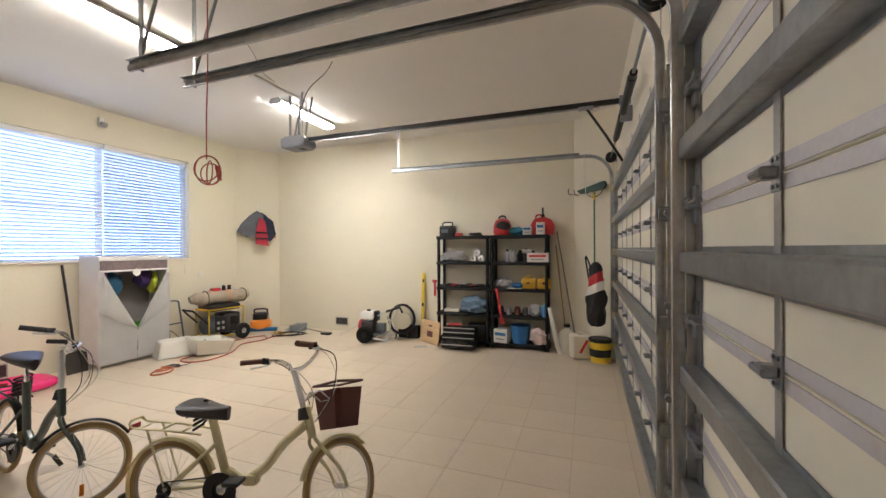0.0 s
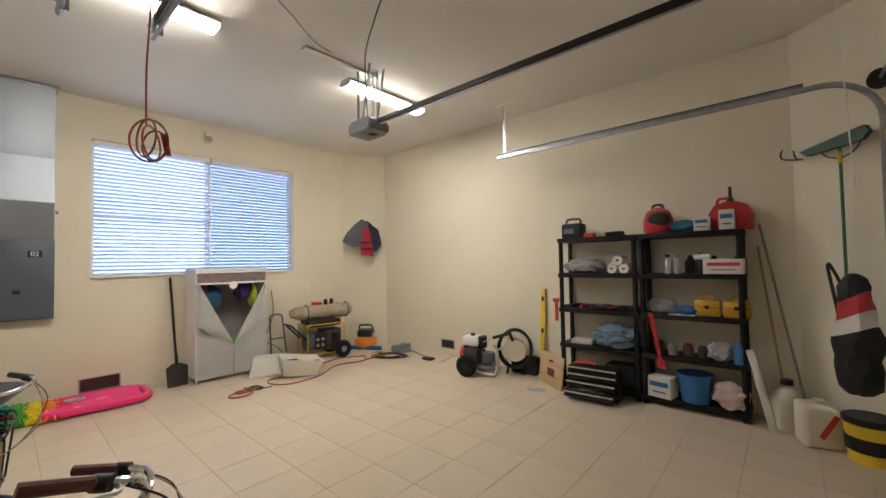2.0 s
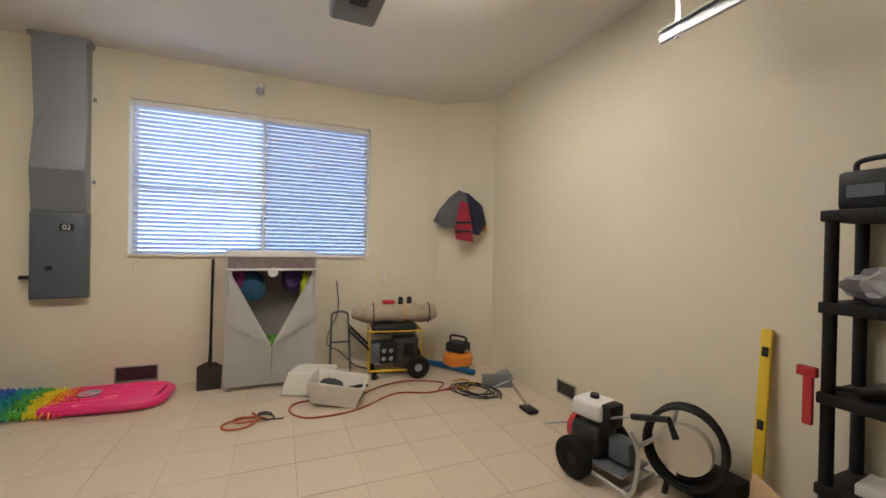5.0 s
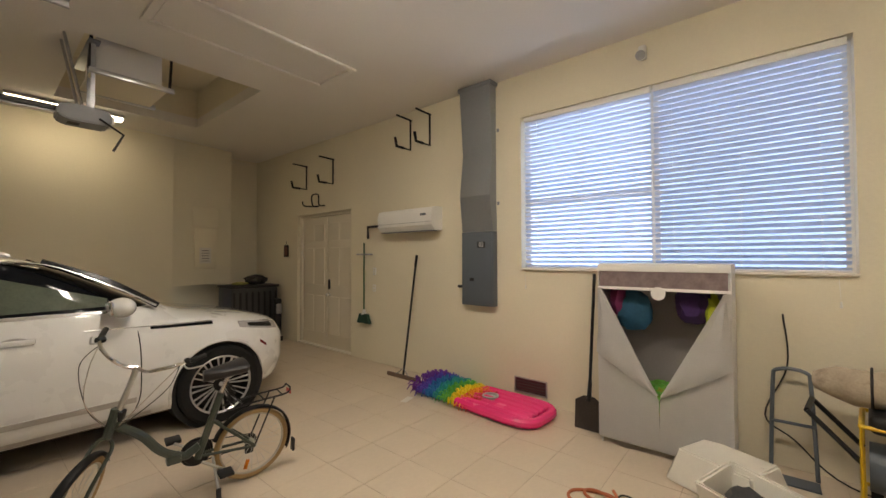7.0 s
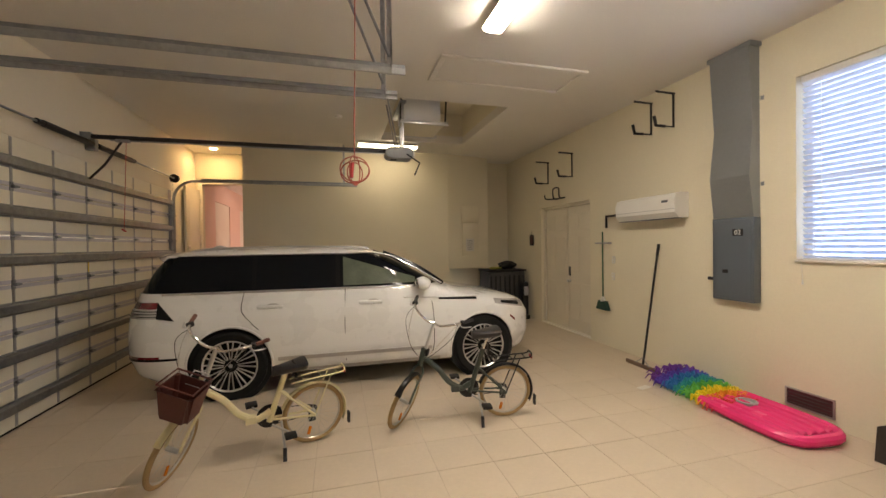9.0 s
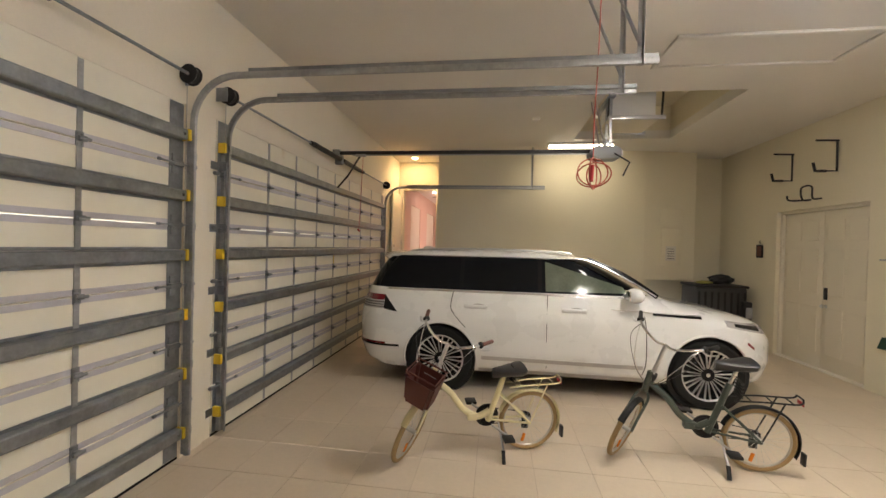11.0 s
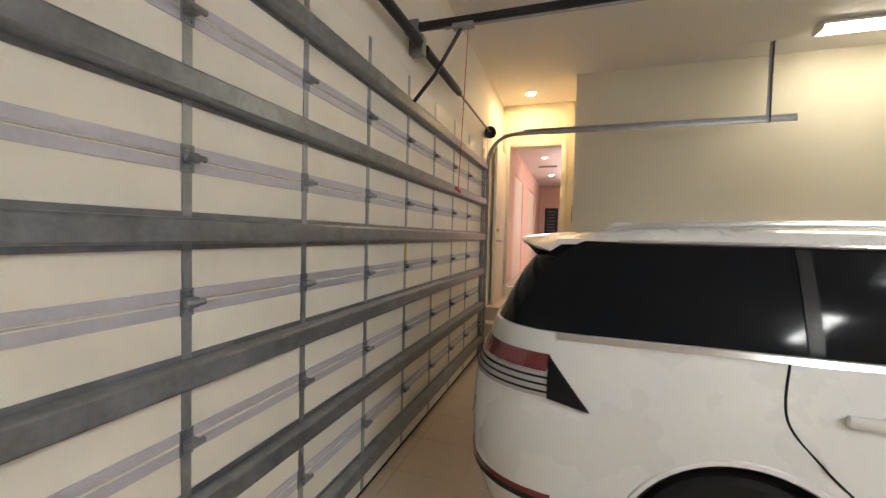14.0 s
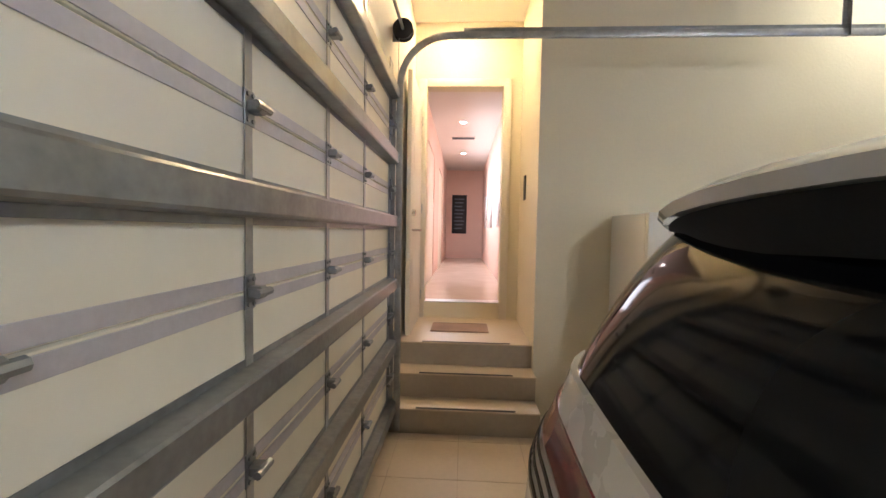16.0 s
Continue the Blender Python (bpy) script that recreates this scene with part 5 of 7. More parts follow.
single("white_rag", lumpy(0.10, 0.09, 0.10, 0.3, 3, 7), PAPER, "crumpled white rag behind the cloth", "cloth", -0.97, YB + 0.12, on_shelf(4))


def labelled_box(x, y, z, w, d, h, label, band=BLUE, rz=0):
    b = thing("cardboard_box", label, "box", x, y, z, rz)
    part("carton", box(-w / 2, w / 2, -d / 2, d / 2, 0, h, 0.004), CARD, b)
    part("label", box(-w * 0.4, w * 0.4, -d / 2 - 0.0015, -d / 2, h * 0.55, h * 0.78), band, b)
    part("print", box(-w * 0.3, w * 0.3, -d / 2 - 0.0015, -d / 2, h * 0.25, h * 0.32), PANEL_GREY, b)
    return b


labelled_box(-0.74, YB - 0.06, on_shelf(4), 0.14, 0.12, 0.15, "small white carton with a blue label")
labelled_box(-0.52, YB - 0.10, on_shelf(4), 0.13, 0.12, 0.20, "taller white carton with a blue label")
t = thing("fuel_can", "red plastic fuel can with a black spout", "fuel can", -0.50, YB + 0.06, on_shelf(4))
part("can", prism([(-0.18, 0), (0.18, 0), (0.19, 0.16), (0.14, 0.25), (0.05, 0.29), (-0.05, 0.29), (-0.14, 0.25), (-0.19, 0.16)], -0.09, 0.09, "y"), RED, t)
part("spout", lathe([(0, 0.28), (0.035, 0.28), (0.03, 0.33), (0.018, 0.34), (0.013, 0.44), (0.02, 0.45), (0, 0.46)], 14), BLACK, t)
part("handle", tube(bmesh.new(), bend([(-0.12, 0, 0.26), (-0.1, 0, 0.33), (-0.02, 0, 0.335)]), 0.014, 8), RED, t)
# fourth level
single("plastic_bag", lumpy(0.24, 0.14, 0.10, 0.3, 2.6, 1), GREY_BAG, "crumpled grey plastic bag on the shelf", "bag", -2.05, YB, on_shelf(3))
for x, z in ((-1.66, 0.0), (-1.52, 0.0), (-1.59, 0.10)):
    t = thing("paper_towel_roll", "white paper towel roll lying on the shelf", "paper roll", x, YB - 0.02, on_shelf(3) + z + 0.056, group="paper rolls")
    part("roll", lathe([(0.018, -0.12), (0.056, -0.12), (0.056, 0.12), (0.018, 0.12)], 20, m=pose(0, 0, 0, 90)), PAPER, t)
for x, c in ((-1.07, BLACK), (-0.98, PANEL_GREY)):
    t = thing("spray_can", "spray can with a plastic cap on the shelf", "can", x, YB - 0.1, on_shelf(3), group="spray cans")
    part("can", lathe([(0, 0), (0.033, 0), (0.033, 0.16), (0.026, 0.175), (0, 0.175)], 16), ALU if c is BLACK else GREY_BAG, t)
    part("cap", lathe([(0, 0.175), (0.024, 0.175), (0.022, 0.21), (0, 0.21)], 14), c, t)
for x, h in ((-0.88, 0.20), (-0.78, 0.22), (-0.66, 0.19), (-0.44, 0.24)):
    single("black_jug", lathe([(0, 0), (0.055, 0), (0.058, h * 0.6), (0.03, h * 0.82), (0.022, h), (0, h)], 16), BLACK, "black plastic jug on the shelf", "jug", x, YB + 0.06, on_shelf(3), group="black jugs")
labelled_box(-0.56, YB - 0.10, on_shelf(3), 0.34, 0.18, 0.15, "wide white carton of nails with a printed label", RED)
single("tape_roll", lathe([(0.0, 0), (0.028, 0), (0.028, 0.14), (0, 0.14)], 16, m=pose(0, 0, 0.028, 0, 90)), WHITE, "white rolled tube lying on the carton", "roll", -0.82, YB - 0.10, on_shelf(3) + 0.15)
# third level
for k in range(9):
    x = -2.22 + k * 0.095
    t = single("hand_tool", tube(bmesh.new(), bend([(-0.09, -0.05 + 0.02 * (k % 3), 0.02), (0.0, 0.0, 0.03 + 0.012 * (k % 2)), (0.10, 0.04 - 0.02 * (k % 4), 0.02)], 4), [0.012 + 0.006 * (k % 3)] * 9, 8), (TOOLS, BLACK, RED, TOOLS)[k % 4], "hand tool lying on the shelf", "tool", x, YB - 0.08 + 0.03 * (k % 3), on_shelf(2), 30 * k, group="hand tools")
single("tool_tray", box(-0.38, 0.38, -0.12, 0.12, 0, 0.035, 0.008), TOOLS, "low dark tray of tools on the shelf", "tray", -1.85, YB + 0.08, on_shelf(2))
single("plastic_bag", lumpy(0.15, 0.12, 0.085, 0.32, 2.8, 5), GREY_BAG, "crumpled clear plastic bag on the shelf", "bag", -1.16, YB, on_shelf(2))
single("blue_tool_bag", lumpy(0.12, 0.1, 0.05, 0.25, 3, 6), BLUE, "small blue cloth pouch on the shelf", "pouch", -0.90, YB - 0.06, on_shelf(2))
single("flat_paper", box(-0.12, 0.12, -0.07, 0.07, 0, 0.006), CARD, "white paper sheet on the shelf", "paper", -0.95, YB - 0.12, on_shelf(2), 8)
for x in (-0.72, -0.47):
    t = thing("drill_case", "yellow plastic tool case with a carry handle", "case", x, YB - 0.04, on_shelf(2), group="yellow cases")
    part("case", box(-0.115, 0.115, -0.08, 0.08, 0, 0.17, 0.02), DRILLCASE, t)
    part("handle", tube(bmesh.new(), bend([(-0.05, 0, 0.16), (-0.04, 0, 0.205), (0.04, 0, 0.205), (0.05, 0, 0.16)]), 0.011, 8), DRILLCASE, t)
    part("seam", box(-0.117, 0.117, -0.082, 0.082, 0.095, 0.099), BLACK, t)
    part("latch", box(-0.02, 0.02, -0.087, -0.08, 0.08, 0.115, 0.003), BLACK, t)
# second level
single("folded_tarp", lumpy(0.26, 0.17, 0.15, 0.25, 3.2, 2, 4), CLOTH_BLUE, "pale blue folded tarpaulin stuffed on the shelf", "tarp", -1.66, YB - 0.04, on_shelf(1))
single("white_papers", box(-0.13, 0.13, -0.1, 0.1, 0, 0.05, 0.004), CARD, "stack of white papers on the shelf", "paper", -2.08, YB, on_shelf(1), 5)
for k in range(4):
    single("glass_jar", lathe([(0, 0), (0.05, 0), (0.052, 0.09), (0.04, 0.105), (0.04, 0.13), (0, 0.13)], 16), (TOOLS, GREY_BAG, BROWN, TOOLS)[k], "dark jar of small parts on the shelf", "jar", -1.2 + k * 0.14, YB - 0.04 * (k % 2), on_shelf(1), group="jars")
single("plastic_bag", lumpy(0.12, 0.1, 0.10, 0.3, 3, 8), GREY_BAG, "clear plastic bag of parts on the shelf", "bag", -0.62, YB - 0.05, on_shelf(1))
single("blue_bottle", lathe([(0, 0), (0.05, 0), (0.05, 0.17), (0.03, 0.2), (0, 0.2)], 16), BLUE, "blue plastic bottle on the shelf", "bottle", -0.46, YB - 0.12, on_shelf(1))
t = thing("hand_saw", "bright red hand saw hanging from the shelf edge", "saw", -1.27, 6.42, 1.02)
part("blade", prism([(0.0, 0.0), (0.05, 0.0), (0.13, -0.52), (0.10, -0.52)], -0.004, 0.0, "y"), RED, t)
part("handle", prism([(0.07, -0.50), (0.15, -0.50), (0.17, -0.60), (0.09, -0.60)], -0.012, 0.0, "y"), RED, t)
t = thing("caulk_gun", "red metal clamp hanging from the shelf post", "clamp", -2.335, 6.43, 0.98)
part("bar", box(-0.035, 0.005, -0.03, -0.002, -0.14, 0.14, 0.006), RED, t)
part("jaw", box(-0.06, 0.02, -0.035, 0.0, 0.10, 0.15, 0.006), RED, t)
# lowest level
labelled_box(-1.16, YB - 0.10, on_shelf(0), 0.24, 0.2, 0.22, "white and blue printed carton on the lowest shelf", BLUE, -12)
t = thing("blue_bucket", "blue plastic bucket on the lowest shelf", "bucket", -0.86, YB - 0.06, on_shelf(0))
part("pail", lathe([(0, 0), (0.13, 0), (0.165, 0.28), (0.172, 0.28), (0.172, 0.295), (0.16, 0.295), (0.13, 0.03), (0, 0.02)], 28), BLUE, t)
single("plastic_bag", lumpy(0.15, 0.13, 0.14, 0.3, 2.5, 9), mat("white_red_bag", (0.62, 0.48, 0.46), 0.4, vary=0.35, scale=7), "white plastic bag of rags on the lowest shelf", "bag", -0.55, YB - 0.1, on_shelf(0))
single("black_tub", box(-0.17, 0.17, -0.13, 0.13, 0, 0.26, 0.02), BLACK, "black plastic tub on the lowest shelf", "tub", -1.62, YB + 0.02, on_shelf(0))
# toolbox, crate, level and paper before the shelf
t = thing("toolbox", "black and grey tool chest with open drawers on the floor", "toolbox", -1.83, 6.22, 0, 4)
part("body", box(-0.28, 0.28, -0.05, 0.16, 0.02, 0.36, 0.012), BLACK, t)
for k, (z, pull) in enumerate(((0.05, 0.16), (0.15, 0.09), (0.23, 0.05), (0.30, 0.02))):
    dr = part("drawer", box(-0.27, 0.27, -0.05 - pull, -0.02, z, z + 0.065, 0.005), BLACK, t)
    part("drawer_edge", box(-0.27, 0.27, -0.056 - pull, -0.05 - pull, z + 0.045, z + 0.062, 0.002), ALU, dr, "bright drawer edge")
    part("foot", box(-0.27, -0.23, -0.04, 0.0, 0, 0.02), BLACK, t) if k == 0 else None
part("contents", lumpy(0.2, 0.06, 0.03, 0.5, 5, 3), TOOLS, t).matrix_basis = pose(0, -0.13, 0.09)
single("hand_drill", tube(bmesh.new(), bend([(-0.12, 0, 0.02), (0, 0.01, 0.03), (0.1, 0, 0.025)], 4), 0.022, 8), RED, "red hand tool lying on the tool chest", "tool", -1.92, 6.24, 0.365, 8)
PINE = mat("pale_plywood", (0.55, 0.38, 0.21), 0.7, vary=0.15, scale=3, fine=30, stain=(6, (0.35, 0.2, 0.1), 0.6, 0.8))
t = thing("wooden_crate", "pale wooden crate panel with dark stamped letters leaning on the shelf", "crate", -2.46, 6.36, 0, -38)
t.matrix_basis = pose(-2.46, 6.36, 0, -8, 0, -32)
for k in range(3):
    part("board", box(-0.27, 0.27, 0, 0.018, k * 0.135, k * 0.135 + 0.131, 0.002), PINE, t)
part("stamp", box(-0.07, 0.09, -0.0015, 0, 0.12, 0.22), BROWN, t)
part("hand_hole", box(-0.05, 0.05, -0.0015, 0, 0.30, 0.325), BLACK, t)
t = thing("spirit_level", "long yellow spirit level leaning on the wall", "spirit level", -2.71, 6.765, 0)
t.matrix_basis = pose(-2.72, 6.69, 0, -4, 0, 0)
part("beam", box(-0.03, 0.03, -0.012, 0.012, 0, 1.22, 0.003), YELLOW, t)
for z in (0.2, 0.6, 1.05):
    part("vial", box(-0.018, 0.018, -0.014, -0.012, z, z + 0.06), BLACK, t)
single("leaflet", box(-0.11, 0.11, -0.06, 0.06, 0, 0.003), mat("printed_leaflet", (0.35, 0.38, 0.38), 0.4, vary=0.4, scale=10), "glossy printed leaflet lying on the tiles", "leaflet", -2.50, 6.10, 0.0006, 20)
single("black_case", box(-0.2, 0.2, -0.08, 0.08, 0, 0.24, 0.02), BLACK, "black case standing by the wall", "case", -2.98, 6.68, 0, 0)
# broom sticks and jugs between the shelf and the corner
WOODEN = mat("worn_wooden_pole", (0.36, 0.24, 0.12), 0.6, vary=0.2)
for x0, x1, zt, m_, lab in ((-0.10, -0.30, 1.72, WOODEN, "long wooden pole leaning on the wall"), (0.05, -0.28, 1.95, mat("grey_pole", (0.22, 0.2, 0.17), 0.5), "dark pole leaning on the wall")):
    single("pole", tube(bmesh.new(), [(0, 0, 0), (x1 - x0, 6.77 - 6.5, zt)], 0.012, 8), m_, lab, "pole", x0, 6.5, 0.012, group="poles")
single("board_strip", box(-0.03, 0.03, -0.01, 0.01, 0, 0.75, 0.002), CARD, "white wooden strip leaning on the shelf", "board", -0.22, 6.36, 0.0, ry=-12)
MILK = mat("translucent_jug", (0.66, 0.60, 0.48), 0.4, vary=0.08)
t = thing("plastic_jug", "tall pale plastic jug with a dark cap on the floor", "jug", -0.12, 6.58, 0)
part("jug", lathe([(0, 0), (0.12, 0), (0.125, 0.26), (0.10, 0.33), (0.045, 0.37), (0.045, 0.40), (0, 0.40)], 20), MILK, t)
part("cap", lathe([(0, 0.40), (0.05, 0.40), (0.05, 0.45), (0, 0.45)], 16), BLACK, t)
t = thing("plastic_jug", "square pale plastic jug with a red strap on the floor", "jug", 0.08, 6.28, 0, 20)
part("jug", box(-0.14, 0.14, -0.11, 0.11, 0, 0.36, 0.035, 3), MILK, t)
part("strap", box(-0.02, 0.02, -0.114, -0.11, -0.06, 0.16), RED, t).matrix_basis = pose(0, 0, 0.15, 0, 30, 0)
part("cap", lathe([(0, 0.36), (0.04, 0.36), (0.04, 0.39), (0, 0.39)], 14), MILK, t)
t = thing("paint_bucket", "yellow plastic bucket with a black lid and label", "bucket", 0.37, 6.16, 0)
part("pail", lathe([(0, 0), (0.135, 0), (0.155, 0.30), (0, 0.30)], 28), YELLOW, t)
part("lid", lathe([(0, 0.30), (0.162, 0.30), (0.165, 0.34), (0.15, 0.35), (0, 0.345)], 28), BLACK, t)
part("label", lathe([(0.1445, 0.09), (0.1505, 0.20), (0.1535, 0.20), (0.1475, 0.09)], 28), BLACK, t)
# rake, golf bag and hooks on the slanting corner wall
t = thing("rake", "green leaf rake hanging upside down on the corner wall", "rake", 0.30, 6.49, 0, -39)
RAKE_GREEN = mat("green_rake_plastic", (0.012, 0.06, 0.03), 0.5)
part("handle", tube(bmesh.new(), [(0.05, -0.06, 1.0), (0.05, -0.06, 2.55)], 0.012, 8), mat("green_pole", (0.05, 0.16, 0.08), 0.5, vary=0.3), t)
part("collar", tube(bmesh.new(), [(0.05, -0.06, 2.42), (0.05, -0.06, 2.52)], 0.018, 8), YELLOW, t)
part("head", prism([(-0.26, 2.60), (0.24, 2.69), (0.27, 2.63), (0.22, 2.57), (-0.2, 2.545)], -0.085, -0.035, "y"), RAKE_GREEN, t)
for s in (-1, 1):
    part("brace", tube(bmesh.new(), bend([(0.05, -0.06, 2.46), (0.05 + s * 0.1, -0.06, 2.50), (0.05 + s * 0.16, -0.06, 2.58)]), 0.006, 6), BLACK_METAL, t)
t = thing("wall_hook", "black double wall hook on the corner wall", "hook", 0.07, 6.72, 2.55, -39, "wall hooks")
part("hook", tube(bmesh.new(), bend([(0, 0, 0.0), (-0.02, -0.2, 0.0), (-0.02, -0.22, 0.06), (-0.02, -0.2, 0.09)]), 0.007, 6), BLACK_METAL, t)
part("hook", tube(bmesh.new(), bend([(0, 0, 0.0), (0.1, -0.2, -0.02), (0.1, -0.23, 0.05)]), 0.007, 6), BLACK_METAL, t)
t = thing("golf_bag", "black red and white sports bag hanging by the door track", "bag", 0.31, 6.02, 0.55, -30)
BAG_R = [(0.0, 0.07), (0.04, 0.105), (0.2, 0.125), (0.42, 0.118), (0.56, 0.105), (0.7, 0.10), (0.82, 0.09), (0.9, 0.06), (0.93, 0.02)]


def bag_band(z0, z1, slant):
    """One colour band of the bag, its cut edges sloping."""
    bm = bmesh.new()
    rows = []
    for i in range(11):
        row = []
        for k in range(24):
            a = 2 * math.pi * k / 24
            z = z0 + (z1 - z0) * i / 10
            z = min(0.93, max(0.0, z + slant * math.cos(a) * (1 if 0.05 < z < 0.9 else 0)))
            rad = lerp_table(BAG_R, z)[0]
            rad *= 1 + 0.32 * noise.noise(Vector((math.cos(a) * 2, math.sin(a) * 2, z * 6)))
            row.append(bm.verts.new((rad * 1.1 * math.cos(a), rad * 0.9 * math.sin(a), z)))
        rows.append(row)
    for p, q in zip(rows, rows[1:]):
        for k in range(24):
            bm.faces.new((p[k], p[(k + 1) % 24], q[(k + 1) % 24], q[k]))
    bm.faces.new(rows[0][::-1])
    bm.faces.new(rows[-1])
    return bm


part("body", bag_band(0.0, 0.47, 0.06), BLACK, t)
part("white_panel", bag_band(0.472, 0.60, 0.06), CARD, t, "white panel")
part("red_panel", bag_band(0.602, 0.74, 0.06), RED, t, "red panel")
part("top", bag_band(0.742, 0.93, 0.06), BLACK, t)
part("strap", tube(bmesh.new(), bend([(-0.09, 0.02, 0.85), (-0.16, 0.0, 1.0), (-0.12, 0.05, 0.5), (-0.12, 0.0, 0.25)]), 0.012, 6), BLACK, t)

# ---- window wall ----
t = thing("electrical_panel", "dark grey electrical panel below a sheet metal duct", "electrical panel", WX, 1.805, 0)
part("cabinet", box(0, 0.10, -0.235, 0.235, 1.055, 1.975, 0.006), PANEL_GREY, t)
part("cover", box(0.10, 0.112, -0.215, 0.215, 1.075, 1.955, 0.004), PANEL_GREY, t)
part("latch", box(0.112, 0.124, -0.10, -0.04, 1.36, 1.40, 0.004), BLACK, t)
for k, y in enumerate((-0.0, 0.062)):
    part("number_plate", box(0.112, 0.1135, y + 0.012, y + 0.068, 1.775, 1.85), BLACK, t)
writing("02", 0.075, WHITE, t, pose(0.1142, 0.071, 1.812, 90, 0, 90))
part("side_knob", rod((0.05, -0.33, 1.28), (0.05, -0.255, 1.28), 0.02), BLACK, t)
d = thing("metal_duct", "galvanised sheet metal duct running up the wall to the ceiling", "duct", WX, 1.805, 0)
bm = bmesh.new()
ring = lambda z, x1, y0, y1: [bm.verts.new(p) for p in ((0, y0, z), (x1, y0, z), (x1, y1, z), (0, y1, z))]
r = [ring(1.98, 0.09, -0.23, 0.23), ring(2.42, 0.15, -0.225, 0.225), ring(2.95, 0.10, -0.21, 0.225), ring(3.815, 0.15, -0.225, 0.225)]
for a, b in zip(r, r[1:]):
    for k in range(4):
        j = (k + 1) % 4
        bm.faces.new((a[k], a[j], b[j]))
        bm.faces.new((a[k], b[j], b[k]))
bm.faces.new(r[0])
bm.faces.new(r[-1])
part("duct", bm, DUCT, d, smooth=False)
part("flange", box(0, 0.158, -0.25, 0.25, 3.77, 3.815, 0.002), DUCT, d)
for z in (2.3, 3.2):
    part("screw_strap", box(0, 0.012, 0.242, 0.27, z, z + 0.04), GALV, d)

t = thing("air_conditioner", "white split air conditioner on the wall", "air conditioner", WX, 0.62, 2.2)
part("body", prism([(0, -0.17), (0.16, -0.17), (0.22, -0.10), (0.23, 0.05), (0.20, 0.13), (0.12, 0.155), (0, 0.155)], -0.54, 0.54, "y"), WHITE, t)
part("flap", box(0.06, 0.19, -0.5, 0.5, -0.178, -0.171), PANEL_GREY, t)
part("seam", box(0.226, 0.231, -0.54, 0.54, -0.06, -0.055), GREY_BAG, t)
part("indicator", box(0.228, 0.233, 0.34, 0.44, 0.03, 0.06), PANEL_GREY, t)
t = thing("tool_rack_bar", "black bent wall bracket by the air conditioner", "bracket", WX, -0.13, 2.1, group="wall hooks")
part("bar", tube(bmesh.new(), [(0, 0.15, 0.05), (0.06, 0.15, 0.05), (0.06, -0.22, 0.05), (0.06, -0.22, -0.14)], 0.02, 8), BLACK_METAL, t)


def j_hook(y, z, s=1.0):
    h = thing("wall_hook", "large black steel storage hook screwed to the wall", "hook", WX, y, z, group="storage hooks")
    part("hook", tube(bmesh.new(), [(0.0, 0, 0.22 * s), (0.02, 0, 0.22 * s), (0.02, 0, -0.22 * s), (0.30 * s, 0, -0.22 * s), (0.33 * s, 0, -0.10 * s)], 0.014, 8), BLACK_METAL, h)
    part("arm", tube(bmesh.new(), [(0.0, 0, 0.22 * s), (0.30 * s, 0, 0.225 * s)], 0.014, 8), BLACK_METAL, h)
    part("sleeve", tube(bmesh.new(), [(0.16 * s, 0, -0.22 * s), (0.30 * s, 0, -0.22 * s), (0.33 * s, 0, -0.10 * s)], 0.02, 8), BLACK, h, "rubber sleeve")


for y, z in ((0.95, 3.46), (0.57, 3.46), (-1.37, 3.2), (-2.24, 3.2)):
    j_hook(y, z)
t = thing("wall_hook", "small black looped hook above the double door", "hook", WX, -1.75, 2.62, group="wall hooks")
part("loop", tube(bmesh.new(), bend([(0, -0.1, 0), (0.12, -0.1, 0.0), (0.14, -0.1, 0.18), (0.14, 0.1, 0.18), (0.12, 0.1, 0.0), (0, 0.1, 0)], 4), 0.013, 8), BLACK_METAL, t)
part("arm", tube(bmesh.new(), bend([(0, -0.1, 0), (0.2, -0.25, 0.0), (0.22, -0.28, 0.08)], 4), 0.013, 8), BLACK_METAL, t)

BRISTLE = mat("dark_green_bristles", (0.015, 0.05, 0.035), 0.9, vary=0.4, fine=120, bump=1.0)
t = thing("broom", "green-handled broom hanging head down on the wall", "broom", WX + 0.05, -0.46, 0)
part("handle", tube(bmesh.new(), [(0, 0, 0.78), (0, 0, 1.9)], 0.012, 8), mat("green_handle", (0.05, 0.13, 0.06), 0.5, vary=0.2), t)
part("ferrule", lathe([(0, 0.82), (0.02, 0.82), (0.045, 0.74), (0, 0.74)][::-1], 12), WHITE, t)
part("bristles", prism([(-0.15, 0.60), (0.15, 0.60), (0.09, 0.75), (-0.09, 0.75)], -0.03, 0.03, "x"), BRISTLE, t)
part("holder", box(-0.05, 0.03, -0.16, 0.16, 1.70, 1.725, 0.004), GREY_BAG, t)
t = thing("squeegee", "long-handled floor squeegee leaning on the wall", "squeegee", -6.40, 0.72, 0)
t.matrix_basis = pose(-6.40, 0.72, 0)
part("handle", tube(bmesh.new(), [(0, 0, 0.05), (-0.30, -0.03, 1.68)], 0.015, 8), BLACK_METAL, t)
part("yoke", tube(bmesh.new(), [(0.02, -0.12, 0.045), (0, 0, 0.14), (0.02, 0.12, 0.045)], 0.006, 6), GALV, t)
part("blade", box(-0.01, 0.03, -0.30, 0.28, 0.0, 0.05, 0.006), mat("rusty_blade", (0.16, 0.10, 0.07), 0.7, vary=0.3), t)
part("grip", tube(bmesh.new(), [(-0.272, -0.027, 1.53), (-0.302, -0.03, 1.69)], 0.019, 8), BLACK, t)
single("paper_scrap", box(-0.09, 0.09, -0.04, 0.04, 0, 0.003), PAPER, "white paper strip on the tiles", "paper", -5.86, 1.33, 0.0006, 15)

